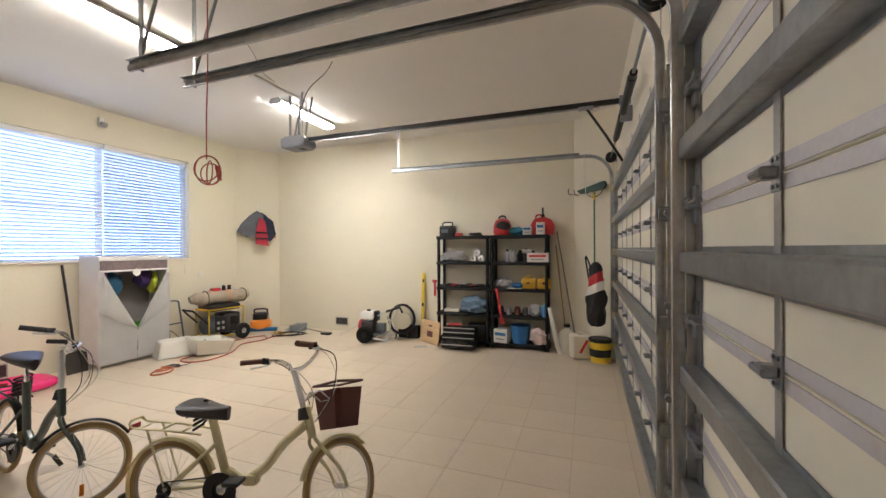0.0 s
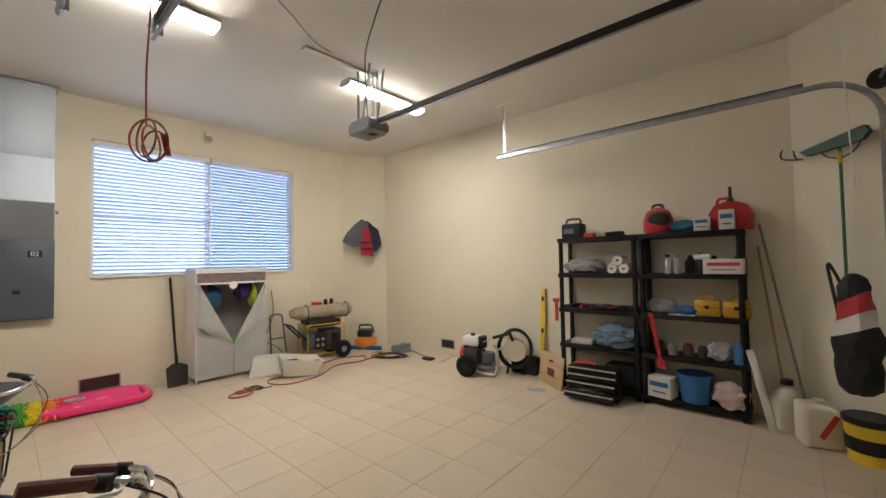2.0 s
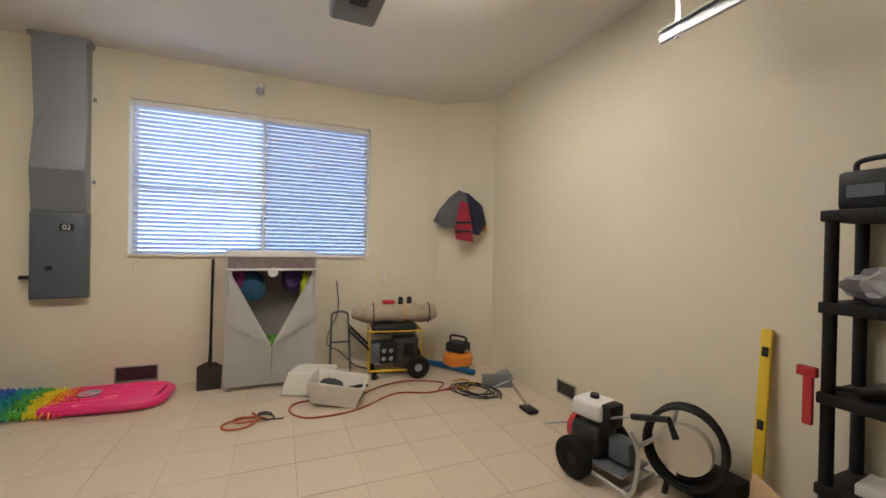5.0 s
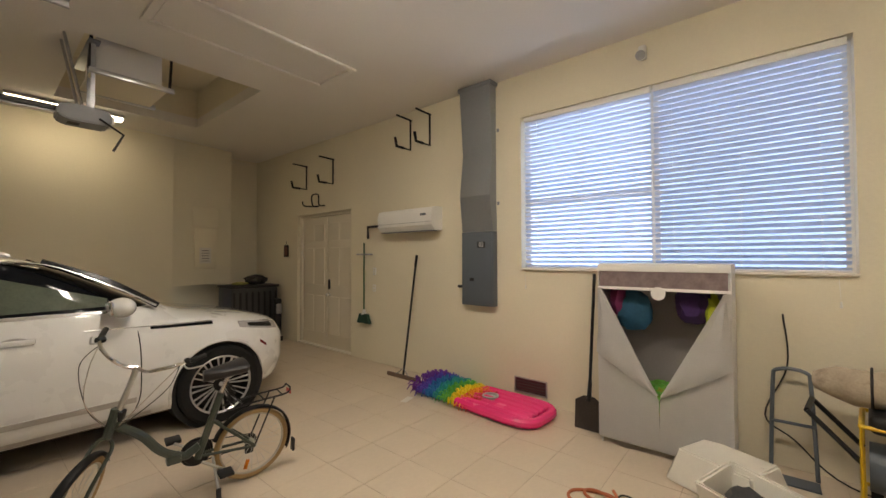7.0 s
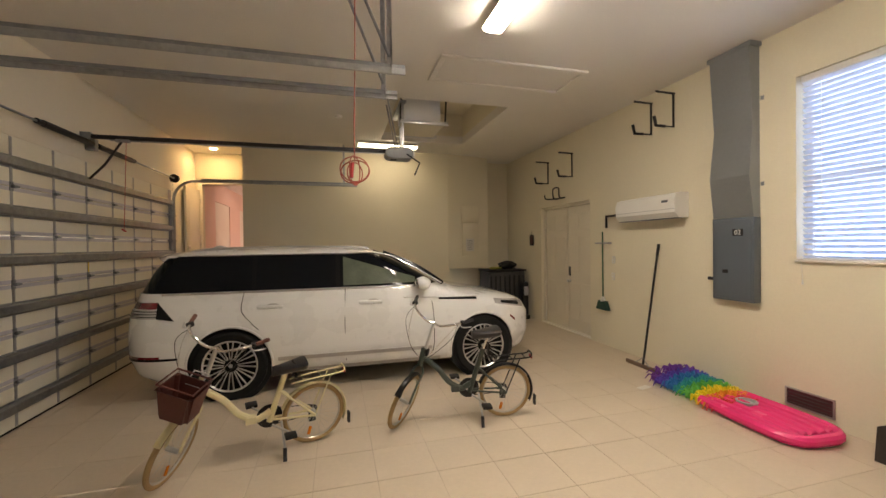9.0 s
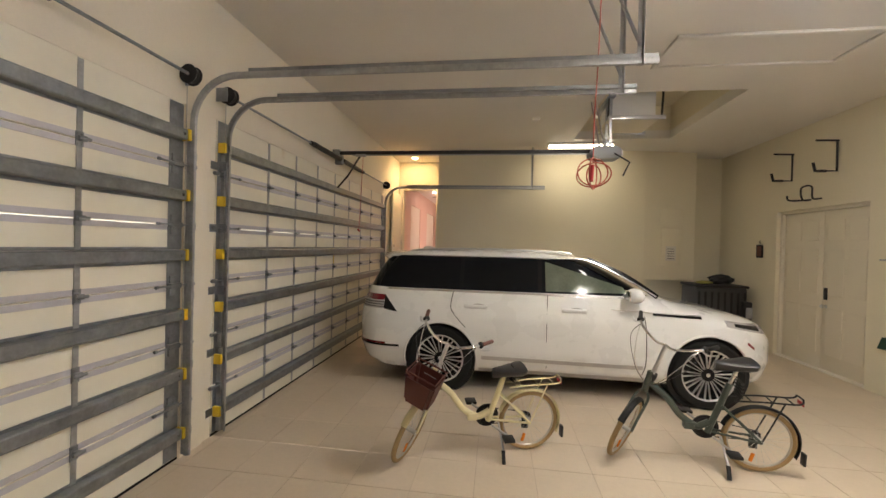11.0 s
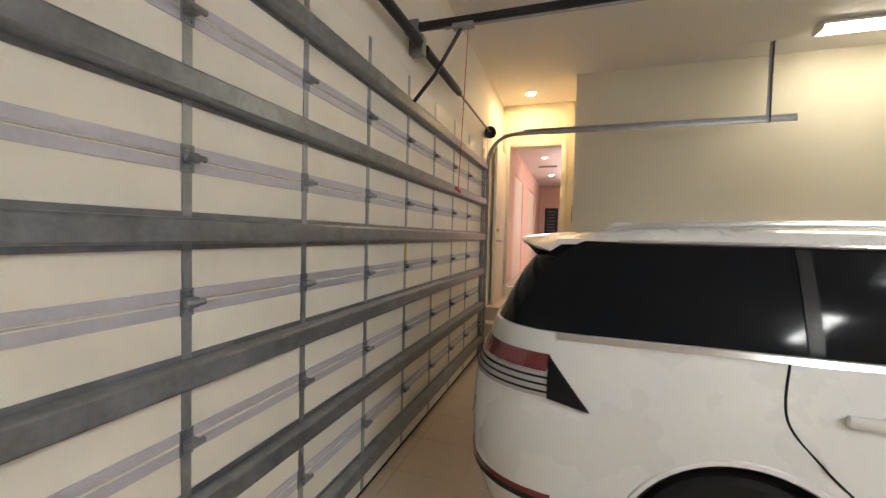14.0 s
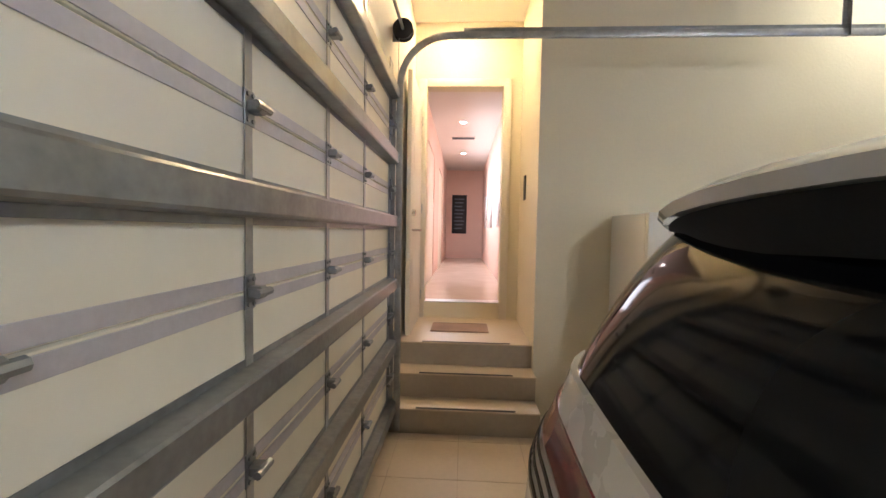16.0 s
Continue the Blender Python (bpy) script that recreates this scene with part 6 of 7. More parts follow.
# inflatable lounger with a rainbow fringe
PINK = mat("pink_inflatable_vinyl", (0.85, 0.03, 0.20), 0.25, vary=0.06, coat=0.3)
lg = thing("pool_float", "deflated pink pool float with a rainbow fringe on the floor", "pool float", -6.42, 1.42, 0, 0)
for k in range(5):
    y = -0.20 + k * 0.10
    bm = bmesh.new()
    tube(bm, bend([(0.60, y, 0.06), (0.9, y * 1.02, 0.065), (1.3, y * 1.05, 0.06), (1.46, y * 0.95, 0.05)], 5), [0.052] * 15 + [0.04], 10)
    part("air_tube", bm, PINK, lg)
part("outer_rim", tube(bmesh.new(), bend([(0.6, -0.27, 0.06), (1.3, -0.29, 0.06), (1.5, -0.2, 0.055), (1.53, 0, 0.055), (1.5, 0.2, 0.055), (1.3, 0.29, 0.06), (0.6, 0.27, 0.06)], 5), 0.050, 10), PINK, lg)
part("cup_holder", lathe([(0, 0.10), (0.085, 0.10), (0.095, 0.125), (0.075, 0.13), (0.06, 0.11), (0, 0.11)], 24, m=Matrix.Translation((0.86, 0.0, 0))), GREY_BAG, lg, "grey cup holder")
cols = ((0.16, 0.03, 0.30), (0.10, 0.05, 0.42), (0.02, 0.16, 0.45), (0.02, 0.30, 0.28), (0.10, 0.42, 0.06), (0.80, 0.62, 0.02), (0.85, 0.28, 0.02), (0.75, 0.04, 0.06))
for k, c in enumerate(cols):
    fm = mat("fringe_colour_%d" % k, c, 0.7, vary=0.2)
    x0 = -0.06 + k * 0.118
    bm = bmesh.new()
    for j in range(110):
        y = random.uniform(-0.29, 0.29)
        x = x0 + random.uniform(-0.05, 0.06)
        ztop = (0.20 - 0.09 * k / 8) * math.sqrt(max(0.05, 1 - (y / 0.34) ** 2)) * random.uniform(0.8, 1.1)
        dx, dy = random.uniform(-0.07, 0.05), random.uniform(-0.05, 0.05) + y * 0.15
        z1 = max(0.012, ztop - random.uniform(0.04, 0.10))
        tube(bm, [(x, y, ztop * 0.8), (x + dx * 0.5, y + dy * 0.6, ztop), (x + dx, y + dy, z1)], [0.010, 0.010, 0.004], 4)
    bx(bm, x0 - 0.05, x0 + 0.06, -0.27, 0.27, 0.0, 0.10 - 0.004 * k, 0.02, 1)
    part("fringe", bm, fm, lg)
lg.matrix_basis = pose(-6.36, 1.34, 0, 0, 0, 86)

for y0, y1, z0, z1, wall, lab in ((2.27, 2.68, 0.08, 0.26, "w", "dark recessed wall vent with a metal frame"), (-4.72, -4.42, 0.12, 0.28, "n", "dark recessed wall vent in the wall")):
    if wall == "w":
        t = thing("wall_vent", lab, "vent", WX, (y0 + y1) / 2, (z0 + z1) / 2, 0, "wall vents")
    else:
        t = thing("wall_vent", lab, "vent", (y0 + y1) / 2, SY, (z0 + z1) / 2, -90, "wall vents")
    w, h = (y1 - y0) / 2, (z1 - z0) / 2
    for a, b, c, e in ((-w, w, h - 0.015, h), (-w, w, -h, -h + 0.015), (-w, -w + 0.015, -h, h), (w - 0.015, w, -h, h)):
        part("frame", box(0, 0.014, a, b, c, e, 0.002), CLADDING, t)
    part("backing", box(0.001, 0.004, -w + 0.015, w - 0.015, -h + 0.015, h - 0.015), mat("vent_dark", (0.08, 0.03, 0.035), 0.8) if wall == "w" else TOOLS, t)
    for k in range(4):
        part("slat", box(0.004, 0.010, -w + 0.015, w - 0.015, -h + 0.03 + k * (h * 2 - 0.05) / 4, -h + 0.036 + k * (h * 2 - 0.05) / 4), TOOLS, t)

t = thing("security_sensor", "small white motion sensor high above the window", "sensor", WX, 3.70, 3.62)
part("body", box(0, 0.05, -0.035, 0.035, -0.07, 0.07, 0.015), WHITE, t)
part("lamp_head", lathe([(0, 0), (0.03, 0), (0.045, 0.07), (0, 0.08)], 16, m=pose(0.05, 0, -0.02, 0, 120)), GREY_BAG, t)


def plate(y, z, label, wall_x=WX):
    t = thing("wall_outlet", label, "outlet", wall_x, y, z, group="outlets")
    part("plate", box(0, 0.007, -0.036, 0.036, -0.058, 0.058, 0.003), WHITE, t)
    for s in (-1, 1):
        part("socket", box(0.007, 0.009, -0.015, 0.015, s * 0.026 - 0.013, s * 0.026 + 0.013, 0.002), WALL, t)


plate(5.33, 1.22, "white wall outlet plate")
plate(-0.25, 1.44, "white switch plate beside the broom")
plate(-0.26, 1.17, "white outlet plate beside the broom")
t = thing("framed_notice", "small dark framed notice hanging by the double door", "notice", WX, -3.0, 1.80)
part("frame", box(0, 0.02, -0.085, 0.085, -0.12, 0.12, 0.004), BLACK, t)
part("panel", box(0.02, 0.022, -0.06, 0.06, -0.09, 0.09), BROWN, t)
part("nail_loop", tube(bmesh.new(), [(0.01, -0.03, 0.12), (0.01, 0, 0.2), (0.01, 0.03, 0.12)], 0.003, 5), BLACK, t)

# ---- fabric wardrobe ----
FABRIC = mat("white_nonwoven_fabric", (0.80, 0.78, 0.76), 0.85, vary=0.06, scale=4, fine=90, bump=0.3)
# back and inner shelf get a much darker grey than the white outer fabric
INNER_GREY = mat("grey_wardrobe_inside", (0.30, 0.27, 0.26), 0.85, vary=0.1)
wd = thing("fabric_wardrobe", "white fabric wardrobe with its front flaps folded open", "wardrobe", -6.24, 3.88, 0, 0)
wd.matrix_basis = pose(-6.235, 3.895, 0, 0, 0, 0)
W2, HT, DP = 0.49, 1.585, 0.44
part("side", box(-DP, 0, -W2, -W2 + 0.008, 0.07, HT), FABRIC, wd)
part("side", box(-DP, 0, W2 - 0.008, W2, 0.07, HT), FABRIC, wd)
part("back", box(-DP, -DP + 0.008, -W2 + 0.009, W2 - 0.009, 0.07, HT), INNER_GREY, wd)
part("top", box(-DP, 0.0, -W2, W2, HT, HT + 0.012, 0.004), FABRIC, wd)
part("valance", box(0.001, 0.012, -W2, W2, HT - 0.055, HT + 0.008, 0.003), FABRIC, wd)
part("mesh_window", box(0.002, 0.006, -W2 + 0.02, W2 - 0.02, HT - 0.19, HT - 0.055), mat("clear_vinyl_strip", (0.22, 0.17, 0.17), 0.15, vary=0.3, scale=12), wd, "clear vinyl strip")
part("crossbar", box(0.001, 0.012, -W2, W2, HT - 0.215, HT - 0.19, 0.003), FABRIC, wd)
part("shelf_inside", box(-DP + 0.01, -0.02, -W2 + 0.01, W2 - 0.01, 0.30, 0.315), INNER_GREY, wd)
for s in (-1, 1):
    f = bmesh.new()
    n = 16
    rows = []
    for i in range(n + 1):
        u = i / n
        z = 0.07 + (HT - 0.215 - 0.07) * u
        inner = 0.002 if z < 0.50 else 0.002 + (W2 - 0.05) * min(1, (z - 0.50) / 0.86)
        row = []
        for j in range(7):
            v = j / 6
            y = inner + (W2 - inner) * v
            wav = 0.012 * math.sin(v * 5 + u * 7 + s) * (1 - v)
            row.append(f.verts.new((0.004 + 0.02 * (1 - v) * (0.3 + u) + wav + 0.012, s * y, z)))
        rows.append(row)
    for a, b in zip(rows, rows[1:]):
        for j in range(6):
            f.faces.new((a[j], a[j + 1], b[j + 1], b[j]))
    bmesh.ops.solidify(f, geom=list(f.faces), thickness=0.004)
    part("front_panel", f, FABRIC, wd)
    fl = bmesh.new()
    rows = []
    for i in range(9):
        u = i / 8
        z = 0.52 + 0.80 * u
        e = 0.01 + (W2 - 0.05) * u * 0.99
        wd_ = 0.02 + 0.27 * max(0.0, min(u / 0.62, (1 - u) / 0.38))
        row = []
        for j in range(6):
            v = j / 5
            row.append(fl.verts.new((0.034 + 0.03 * math.sin(v * 3) + 0.010 * math.sin(6 * v + 5 * u), s * (e + wd_ * v * 0.75), z - 0.22 * v * wd_ / 0.3)))
        rows.append(row)
    for a, b in zip(rows, rows[1:]):
        for j in range(5):
            fl.faces.new((a[j], a[j + 1], b[j + 1], b[j]))
    bmesh.ops.solidify(fl, geom=list(fl.faces), thickness=0.003)
    part("folded_flap", fl, FABRIC, wd, "folded-back flap")
    part("pole", rod((-0.02, s * (W2 - 0.02), 0), (-0.02, s * (W2 - 0.02), HT), 0.009), WHITE, wd)
    part("pole", rod((-DP + 0.02, s * (W2 - 0.02), 0), (-DP + 0.02, s * (W2 - 0.02), HT), 0.009), WHITE, wd)
part("base_bar", rod((-0.01, -W2, 0.055), (-0.01, W2, 0.055), 0.011), WHITE, wd)
part("zip_tab", lathe([(0, 0), (0.055, 0), (0.055, 0.006), (0, 0.006)], 16, m=pose(0.014, 0.0, HT - 0.235, 0, 90)), FABRIC, wd)
for y, z, sx, c, lab in ((-0.24, 1.0, 0.15, (0.015, 0.08, 0.15), "blue child's life vest hanging in the wardrobe"), (0.22, 1.10, 0.13, (0.05, 0.02, 0.11), "purple backpack hanging in the wardrobe"), (-0.36, 1.12, 0.08, (0.20, 0.03, 0.12), "wine red garment hanging in the wardrobe"), (0.36, 1.0, 0.06, (0.45, 0.5, 0.03), "yellow garment hanging in the wardrobe")):
    single("hanging_garment", lumpy(0.10, sx, 0.19, 0.25, 2.5, y * 10), mat("garment_cloth", c, 0.8, vary=0.3, scale=8), lab, "garment", -6.235 - 0.2, 3.895 + y, z, group="wardrobe contents")
single("hanger_bar", rod((0, -0.47, 0), (0, 0.47, 0), 0.008), ALU, "metal hanging rail in the wardrobe", "rail", -6.435, 3.895, 1.46)
single("soft_toys", lumpy(0.17, 0.26, 0.13, 0.35, 3.2, 5, 4), mat("green_toy_plush", (0.12, 0.38, 0.05), 0.9, vary=0.5, scale=6, stain=(5, (0.7, 0.2, 0.05), 0.55, 0.65)), "heap of bright green soft toys on the wardrobe shelf", "toys", -6.42, 3.92, 0.318)

# shovel by the wardrobe
t = thing("shovel", "square dark steel shovel leaning on the wall", "shovel", -6.40, 3.24, 0)
t.matrix_basis = pose(-6.40, 3.24, 0)
part("handle", tube(bmesh.new(), [(-0.05, 0, 0.30), (-0.29, -0.02, 1.48)], 0.016, 8), BLACK_METAL, t)
sb = bmesh.new()
prism([(-0.12, 0.0), (0.12, 0.0), (0.13, 0.26), (0.05, 0.31), (-0.05, 0.31), (-0.13, 0.26)], -0.004, 0.004, "x", sb)
part("blade", sb, mat("dark_worn_steel", (0.06, 0.05, 0.045), 0.5, metal=0.6, vary=0.3), t).matrix_basis = pose(0.02, 0, 0, 0, -11, 0)
part("socket", tube(bmesh.new(), [(-0.035, 0, 0.26), (-0.075, 0, 0.44)], [0.024, 0.018], 8), BLACK_METAL, t)

# ---- generator with a rolled tarpaulin ----
GY = mat("yellow_frame_enamel", (0.72, 0.46, 0.02), 0.4, vary=0.1)
CANVAS = mat("dirty_canvas", (0.42, 0.35, 0.26), 0.9, vary=0.25, scale=6, fine=70, bump=0.6, stain=(5, (0.14, 0.11, 0.08), 0.55, 0.75))
ge = thing("generator", "portable generator in a yellow tube frame on wheels", "generator", -6.22, 5.36, 0, -12)
ge.matrix_basis = pose(-6.28, 5.38, 0, 0, 0, -8)
for s, x in ((-1, -0.20), (1, 0.20)):
    part("frame_tube", tube(bmesh.new(), [(x, -0.33, 0.10), (x, -0.33, 0.60), (x, 0.33, 0.60), (x, 0.33, 0.10)], 0.016, 8, closed=True), GY, ge)
for y, z in ((-0.33, 0.10), (0.33, 0.10), (-0.33, 0.60), (0.33, 0.60)):
    part("cross_tube", rod((-0.20, y, z), (0.20, y, z), 0.016), GY, ge)
part("fuel_tank", box(-0.21, 0.21, -0.30, 0.28, 0.56, 0.68, 0.04, 3), BLACK, ge)
part("engine", box(-0.17, 0.16, -0.02, 0.30, 0.14, 0.50, 0.03), TOOLS, ge)
part("alternator", lathe([(0, -0.15), (0.15, -0.15), (0.16, 0.0), (0.15, 0.14), (0, 0.14)], 20, m=pose(0, -0.16, 0.30, 90)), PANEL_GREY, ge)
part("control_panel", box(0.165, 0.185, -0.20, 0.02, 0.18, 0.46, 0.008), BLACK, ge)
for k in range(4):
    part("socket", lathe([(0, 0), (0.028, 0), (0.026, 0.012), (0, 0.012)], 12, m=pose(0.185, -0.15 + 0.09 * (k % 2), 0.25 + 0.1 * (k // 2), 0, 90)), GREY_BAG, ge)
part("air_filter", box(0.14, 0.20, 0.10, 0.24, 0.28, 0.44, 0.02), BLACK, ge)
for s in (-1, 1):
    w = part("wheel", lathe([(0.05, -0.04), (0.12, -0.045), (0.145, -0.02), (0.145, 0.02), (0.12, 0.045), (0.05, 0.04)], 28), RUBBER, ge, "black rubber wheel")
    w.matrix_basis = pose(s * 0.26, 0.28, 0.145, 0, 90)
    part("hub", lathe([(0, -0.035), (0.07, -0.035), (0.07, 0.035), (0, 0.035)], 20), GREY_BAG, w)
    part("foot", box(s * 0.2 - 0.03, s * 0.2 + 0.03, -0.30, -0.24, 0, 0.09, 0.005), BLACK_METAL, ge)
    part("handle_arm", tube(bmesh.new(), [(s * 0.16, -0.33, 0.36), (s * 0.16, -0.58, 0.62)], 0.016, 8), BLACK_METAL, ge)
part("handle_grip", rod((-0.16, -0.58, 0.62), (0.16, -0.58, 0.62), 0.018), BLACK, ge)
rl = bmesh.new()
tube(rl, [(0.02 * math.sin(k), -0.55 + k * 0.1, 0.80 + 0.012 * math.sin(k * 1.9)) for k in range(12)], [0.06, 0.105, 0.12, 0.115, 0.125, 0.12, 0.125, 0.115, 0.12, 0.125, 0.12, 0.09], 16)
ro = single("rolled_tarpaulin", rl, CANVAS, "dirty rolled canvas strapped on the generator", "tarpaulin", 0, 0, 0)
ro.matrix_basis = ge.matrix_basis.copy()
for y in (-0.28, 0.12, 0.45):
    part("strap", tube(bmesh.new(), [(0.128 * math.cos(a), y, 0.80 + 0.128 * math.sin(a)) for a in [2 * math.pi * k / 20 for k in range(20)]], 0.008, 5, closed=True), BLACK if y != 0.12 else ORANGE, ro)
single("red_tool", box(-0.05, 0.05, -0.08, 0.08, 0, 0.05, 0.012), RED, "small red tool lying on the rolled canvas", "tool", -6.30, 5.30, 0.92, -8)
for y in (5.46, 5.58):
    single("black_tool", lathe([(0, 0), (0.035, 0), (0.03, 0.09), (0, 0.1)], 12), BLACK, "small black tool standing on the rolled canvas", "tool", -6.28, y, 0.915, group="small tools")
t = thing("hand_truck", "grey tube hand truck standing by the wall", "hand truck", -6.58, 4.72, 0)
part("frame", tube(bmesh.new(), bend([(0.08, -0.13, 0.03), (-0.02, -0.11, 0.66), (-0.03, -0.08, 0.78), (-0.03, 0.08, 0.78), (-0.02, 0.11, 0.66), (0.08, 0.13, 0.03)], 4), 0.014, 8), PANEL_GREY, t)
part("toe_plate", box(0.05, 0.2, -0.14, 0.14, 0.0, 0.012), PANEL_GREY, t)
part("crossbar", rod((0.03, -0.13, 0.4), (0.03, 0.13, 0.4), 0.012), PANEL_GREY, t)
single("power_lead", tube(bmesh.new(), bend([(0, 0, 1.2), (0.02, 0.02, 0.8), (0.05, -0.12, 0.4), (0.06, 0.05, 0.25), (0.10, 0.35, 0.012), (0.3, 1.0, 0.012)]), 0.006, 6), BLACK, "thin dark power cord hanging by the wall", "cord", -6.70, 4.68, 0.0)

# ---- compressor, vacuum hose, dustpan, cables ----
co = thing("air_compressor", "orange and black pancake air compressor on the floor", "compressor", -6.20, 6.28, 0, 35)
part("tank", lathe([(0, 0.04), (0.14, 0.04), (0.20, 0.08), (0.215, 0.14), (0.20, 0.20), (0.13, 0.235), (0, 0.24)], 32), ORANGE, co)
part("motor_cover", box(-0.14, 0.14, -0.12, 0.12, 0.235, 0.37, 0.03, 3), BLACK, co)
part("handle", tube(bmesh.new(), bend([(-0.12, 0, 0.36), (-0.11, 0, 0.44), (0.11, 0, 0.44), (0.12, 0, 0.36)]), 0.016, 8), BLACK, co)
part("gauge", lathe([(0, 0), (0.028, 0), (0.028, 0.03), (0, 0.03)], 16, m=pose(0.14, -0.05, 0.28, 0, 90)), CHROME, co)
for k in range(4):
    a = radians(45 + 90 * k)
    part("foot", rod((0.14 * math.cos(a), 0.14 * math.sin(a), 0), (0.13 * math.cos(a), 0.13 * math.sin(a), 0.07), 0.02), BLACK, co)
single("vacuum_hose", tube(bmesh.new(), [(-0.6 + 0.02 * k, 0.05 * math.sin(k * 0.08), 0.042) for k in range(48)], [0.040 if k % 2 else 0.034 for k in range(48)], 12), mat("blue_hose", (0.01, 0.12, 0.30), 0.45), "ribbed blue vacuum hose lying along the wall", "hose", -6.12, 6.16, 0, 38)
t = thing("drywall_scoop", "grey sheet metal scoop with a bent edge on the floor", "scoop", -5.55, 6.45, 0, -20)
part("pan", prism([(-0.22, 0.0), (0.22, 0.0), (0.20, 0.012), (-0.18, 0.012)], -0.2, 0.2, "y"), DUCT, t).matrix_basis = pose(0, 0.05, 0.03, 22, 0, 0)
part("side", box(0.18, 0.20, -0.15, 0.22, 0.0, 0.16, 0.004), DUCT, t)
t = thing("floor_scraper", "wooden-handled floor scraper lying on the tiles", "scraper", -5.1, 6.50, 0)
part("handle", tube(bmesh.new(), [(-0.25, 0.12, 0.03), (0.40, -0.10, 0.03)], 0.014, 8), CANVAS, t)
part("blade", box(0.36, 0.55, -0.18, -0.06, 0.0, 0.04, 0.01), BLACK_METAL, t)


def coil_pts(n, r, turns, wob, seed, zmax=0.03):
    rng = random.Random(seed)
    out = []
    ph = [rng.uniform(0, 6.28) for _ in range(4)]
    for k in range(n):
        a = 2 * math.pi * turns * k / n
        rr = r * (1 + wob * math.sin(a * 0.37 + ph[0]) + wob * 0.6 * math.sin(a * 1.7 + ph[1]))
        out.append((rr * math.cos(a) * 1.3 + 0.06 * math.sin(a * 0.23 + ph[2]), rr * math.sin(a), 0.008 + zmax * (0.5 + 0.5 * math.sin(a * 0.61 + ph[3]))))
    return out


single("cable_pile", tube(bmesh.new(), coil_pts(220, 0.17, 7, 0.35, 3), 0.007, 5), BLACK, "tangled black extension cable pile on the floor", "cable", -5.30, 6.12, 0.0, 25)
single("orange_cable", tube(bmesh.new(), coil_pts(60, 0.12, 1.6, 0.3, 5, 0.02), 0.007, 5), mat("yellow_orange_cord", (0.6, 0.35, 0.03), 0.5), "short yellow cord in the cable pile", "cable", -5.50, 6.05, 0.02, 10)
HOSE_RED = mat("red_air_hose", (0.36, 0.05, 0.03), 0.5, vary=0.15)
single("air_hose", tube(bmesh.new(), bend([(-5.55, 6.0, 0.01), (-5.45, 5.6, 0.01), (-5.55, 5.2, 0.01), (-5.25, 4.7, 0.01), (-5.22, 4.25, 0.01), (-5.45, 4.08, 0.01), (-5.65, 4.2, 0.01), (-5.6, 4.7, 0.01), (-5.85, 5.15, 0.01), (-5.9, 5.5, 0.01), (-5.7, 5.85, 0.01), (-5.48, 5.72, 0.012), (-5.45, 6.1, 0.014)], 8), 0.009, 6), HOSE_RED, "red rubber air hose looping over the tiles", "hose")
single("ratchet_strap", tube(bmesh.new(), coil_pts(70, 0.11, 2.2, 0.4, 9, 0.02), 0.011, 5), mat("orange_webbing", (0.42, 0.12, 0.05), 0.8), "orange ratchet strap lying on the tiles", "strap", -5.34, 3.66, 0, 80)
single("black_strap", tube(bmesh.new(), coil_pts(60, 0.07, 2.0, 0.3, 12, 0.02), 0.007, 5), BLACK, "black hooked end of the strap on the tiles", "strap", -5.36, 3.90, 0, 60)

# white laundry sink basin lying with its cabinet top
BASIN = mat("white_sink_plastic", (0.72, 0.69, 0.62), 0.4, vary=0.06, stain=(7, (0.3, 0.27, 0.22), 0.66, 0.8))


def basin(x, y, z, m_, label, flip):
    b = bmesh.new()
    top = [(-0.30, -0.24), (0.30, -0.24), (0.30, 0.24), (-0.30, 0.24)]
    lo = [(p * 0.78, q * 0.74) for p, q in top]
    H = 0.24
    rings = [[b.verts.new((p, q, H)) for p, q in top], [b.verts.new((p, q, 0)) for p, q in lo], [b.verts.new((p * 0.9, q * 0.88, H)) for p, q in top], [b.verts.new((p * 0.9, q * 0.9, 0.015)) for p, q in lo]]
    for k in range(4):
        j = (k + 1) % 4
        b.faces.new((rings[0][k], rings[0][j], rings[1][j], rings[1][k]))
        b.faces.new((rings[2][k], rings[2][j], rings[3][j], rings[3][k]))
        b.faces.new((rings[0][k], rings[0][j], rings[2][j], rings[2][k]))
    b.faces.new(rings[1])
    b.faces.new(rings[3])
    bmesh.ops.bevel(b, geom=list(b.edges), offset=0.012, segments=2, affect="EDGES")
    o = single("sink_basin", b, BASIN, label, "sink", x, y, z)
    o.matrix_basis = m_
    return o


basin(0, 0, 0, pose(-5.56, 4.55, 0.02, 0, 0, 72) @ pose(0, 0, 0, 0, 8, 0), "white plastic laundry sink lying open on the floor", False)
basin(0, 0, 0, pose(-6.02, 4.35, 0.245, 180, 0, 66) @ pose(0, 0, 0, 0, 0, 0), "white plastic laundry sink lying upside down", True)
single("dark_cloth", lumpy(0.15, 0.13, 0.09, 0.35, 3, 3), mat("dark_grey_cloth", (0.06, 0.06, 0.062), 0.9, vary=0.3, scale=9), "dark grey cloth lying in the sink", "cloth", -5.60, 4.50, 0.06, 20)
single("trowel", tube(bmesh.new(), [(0, 0, 0), (0.1, 0.12, 0.04), (0.14, 0.2, 0.05)], [0.012, 0.018, 0.012], 8), BLACK_METAL, "dark trowel lying in the sink", "trowel", -5.55, 4.66, 0.14)

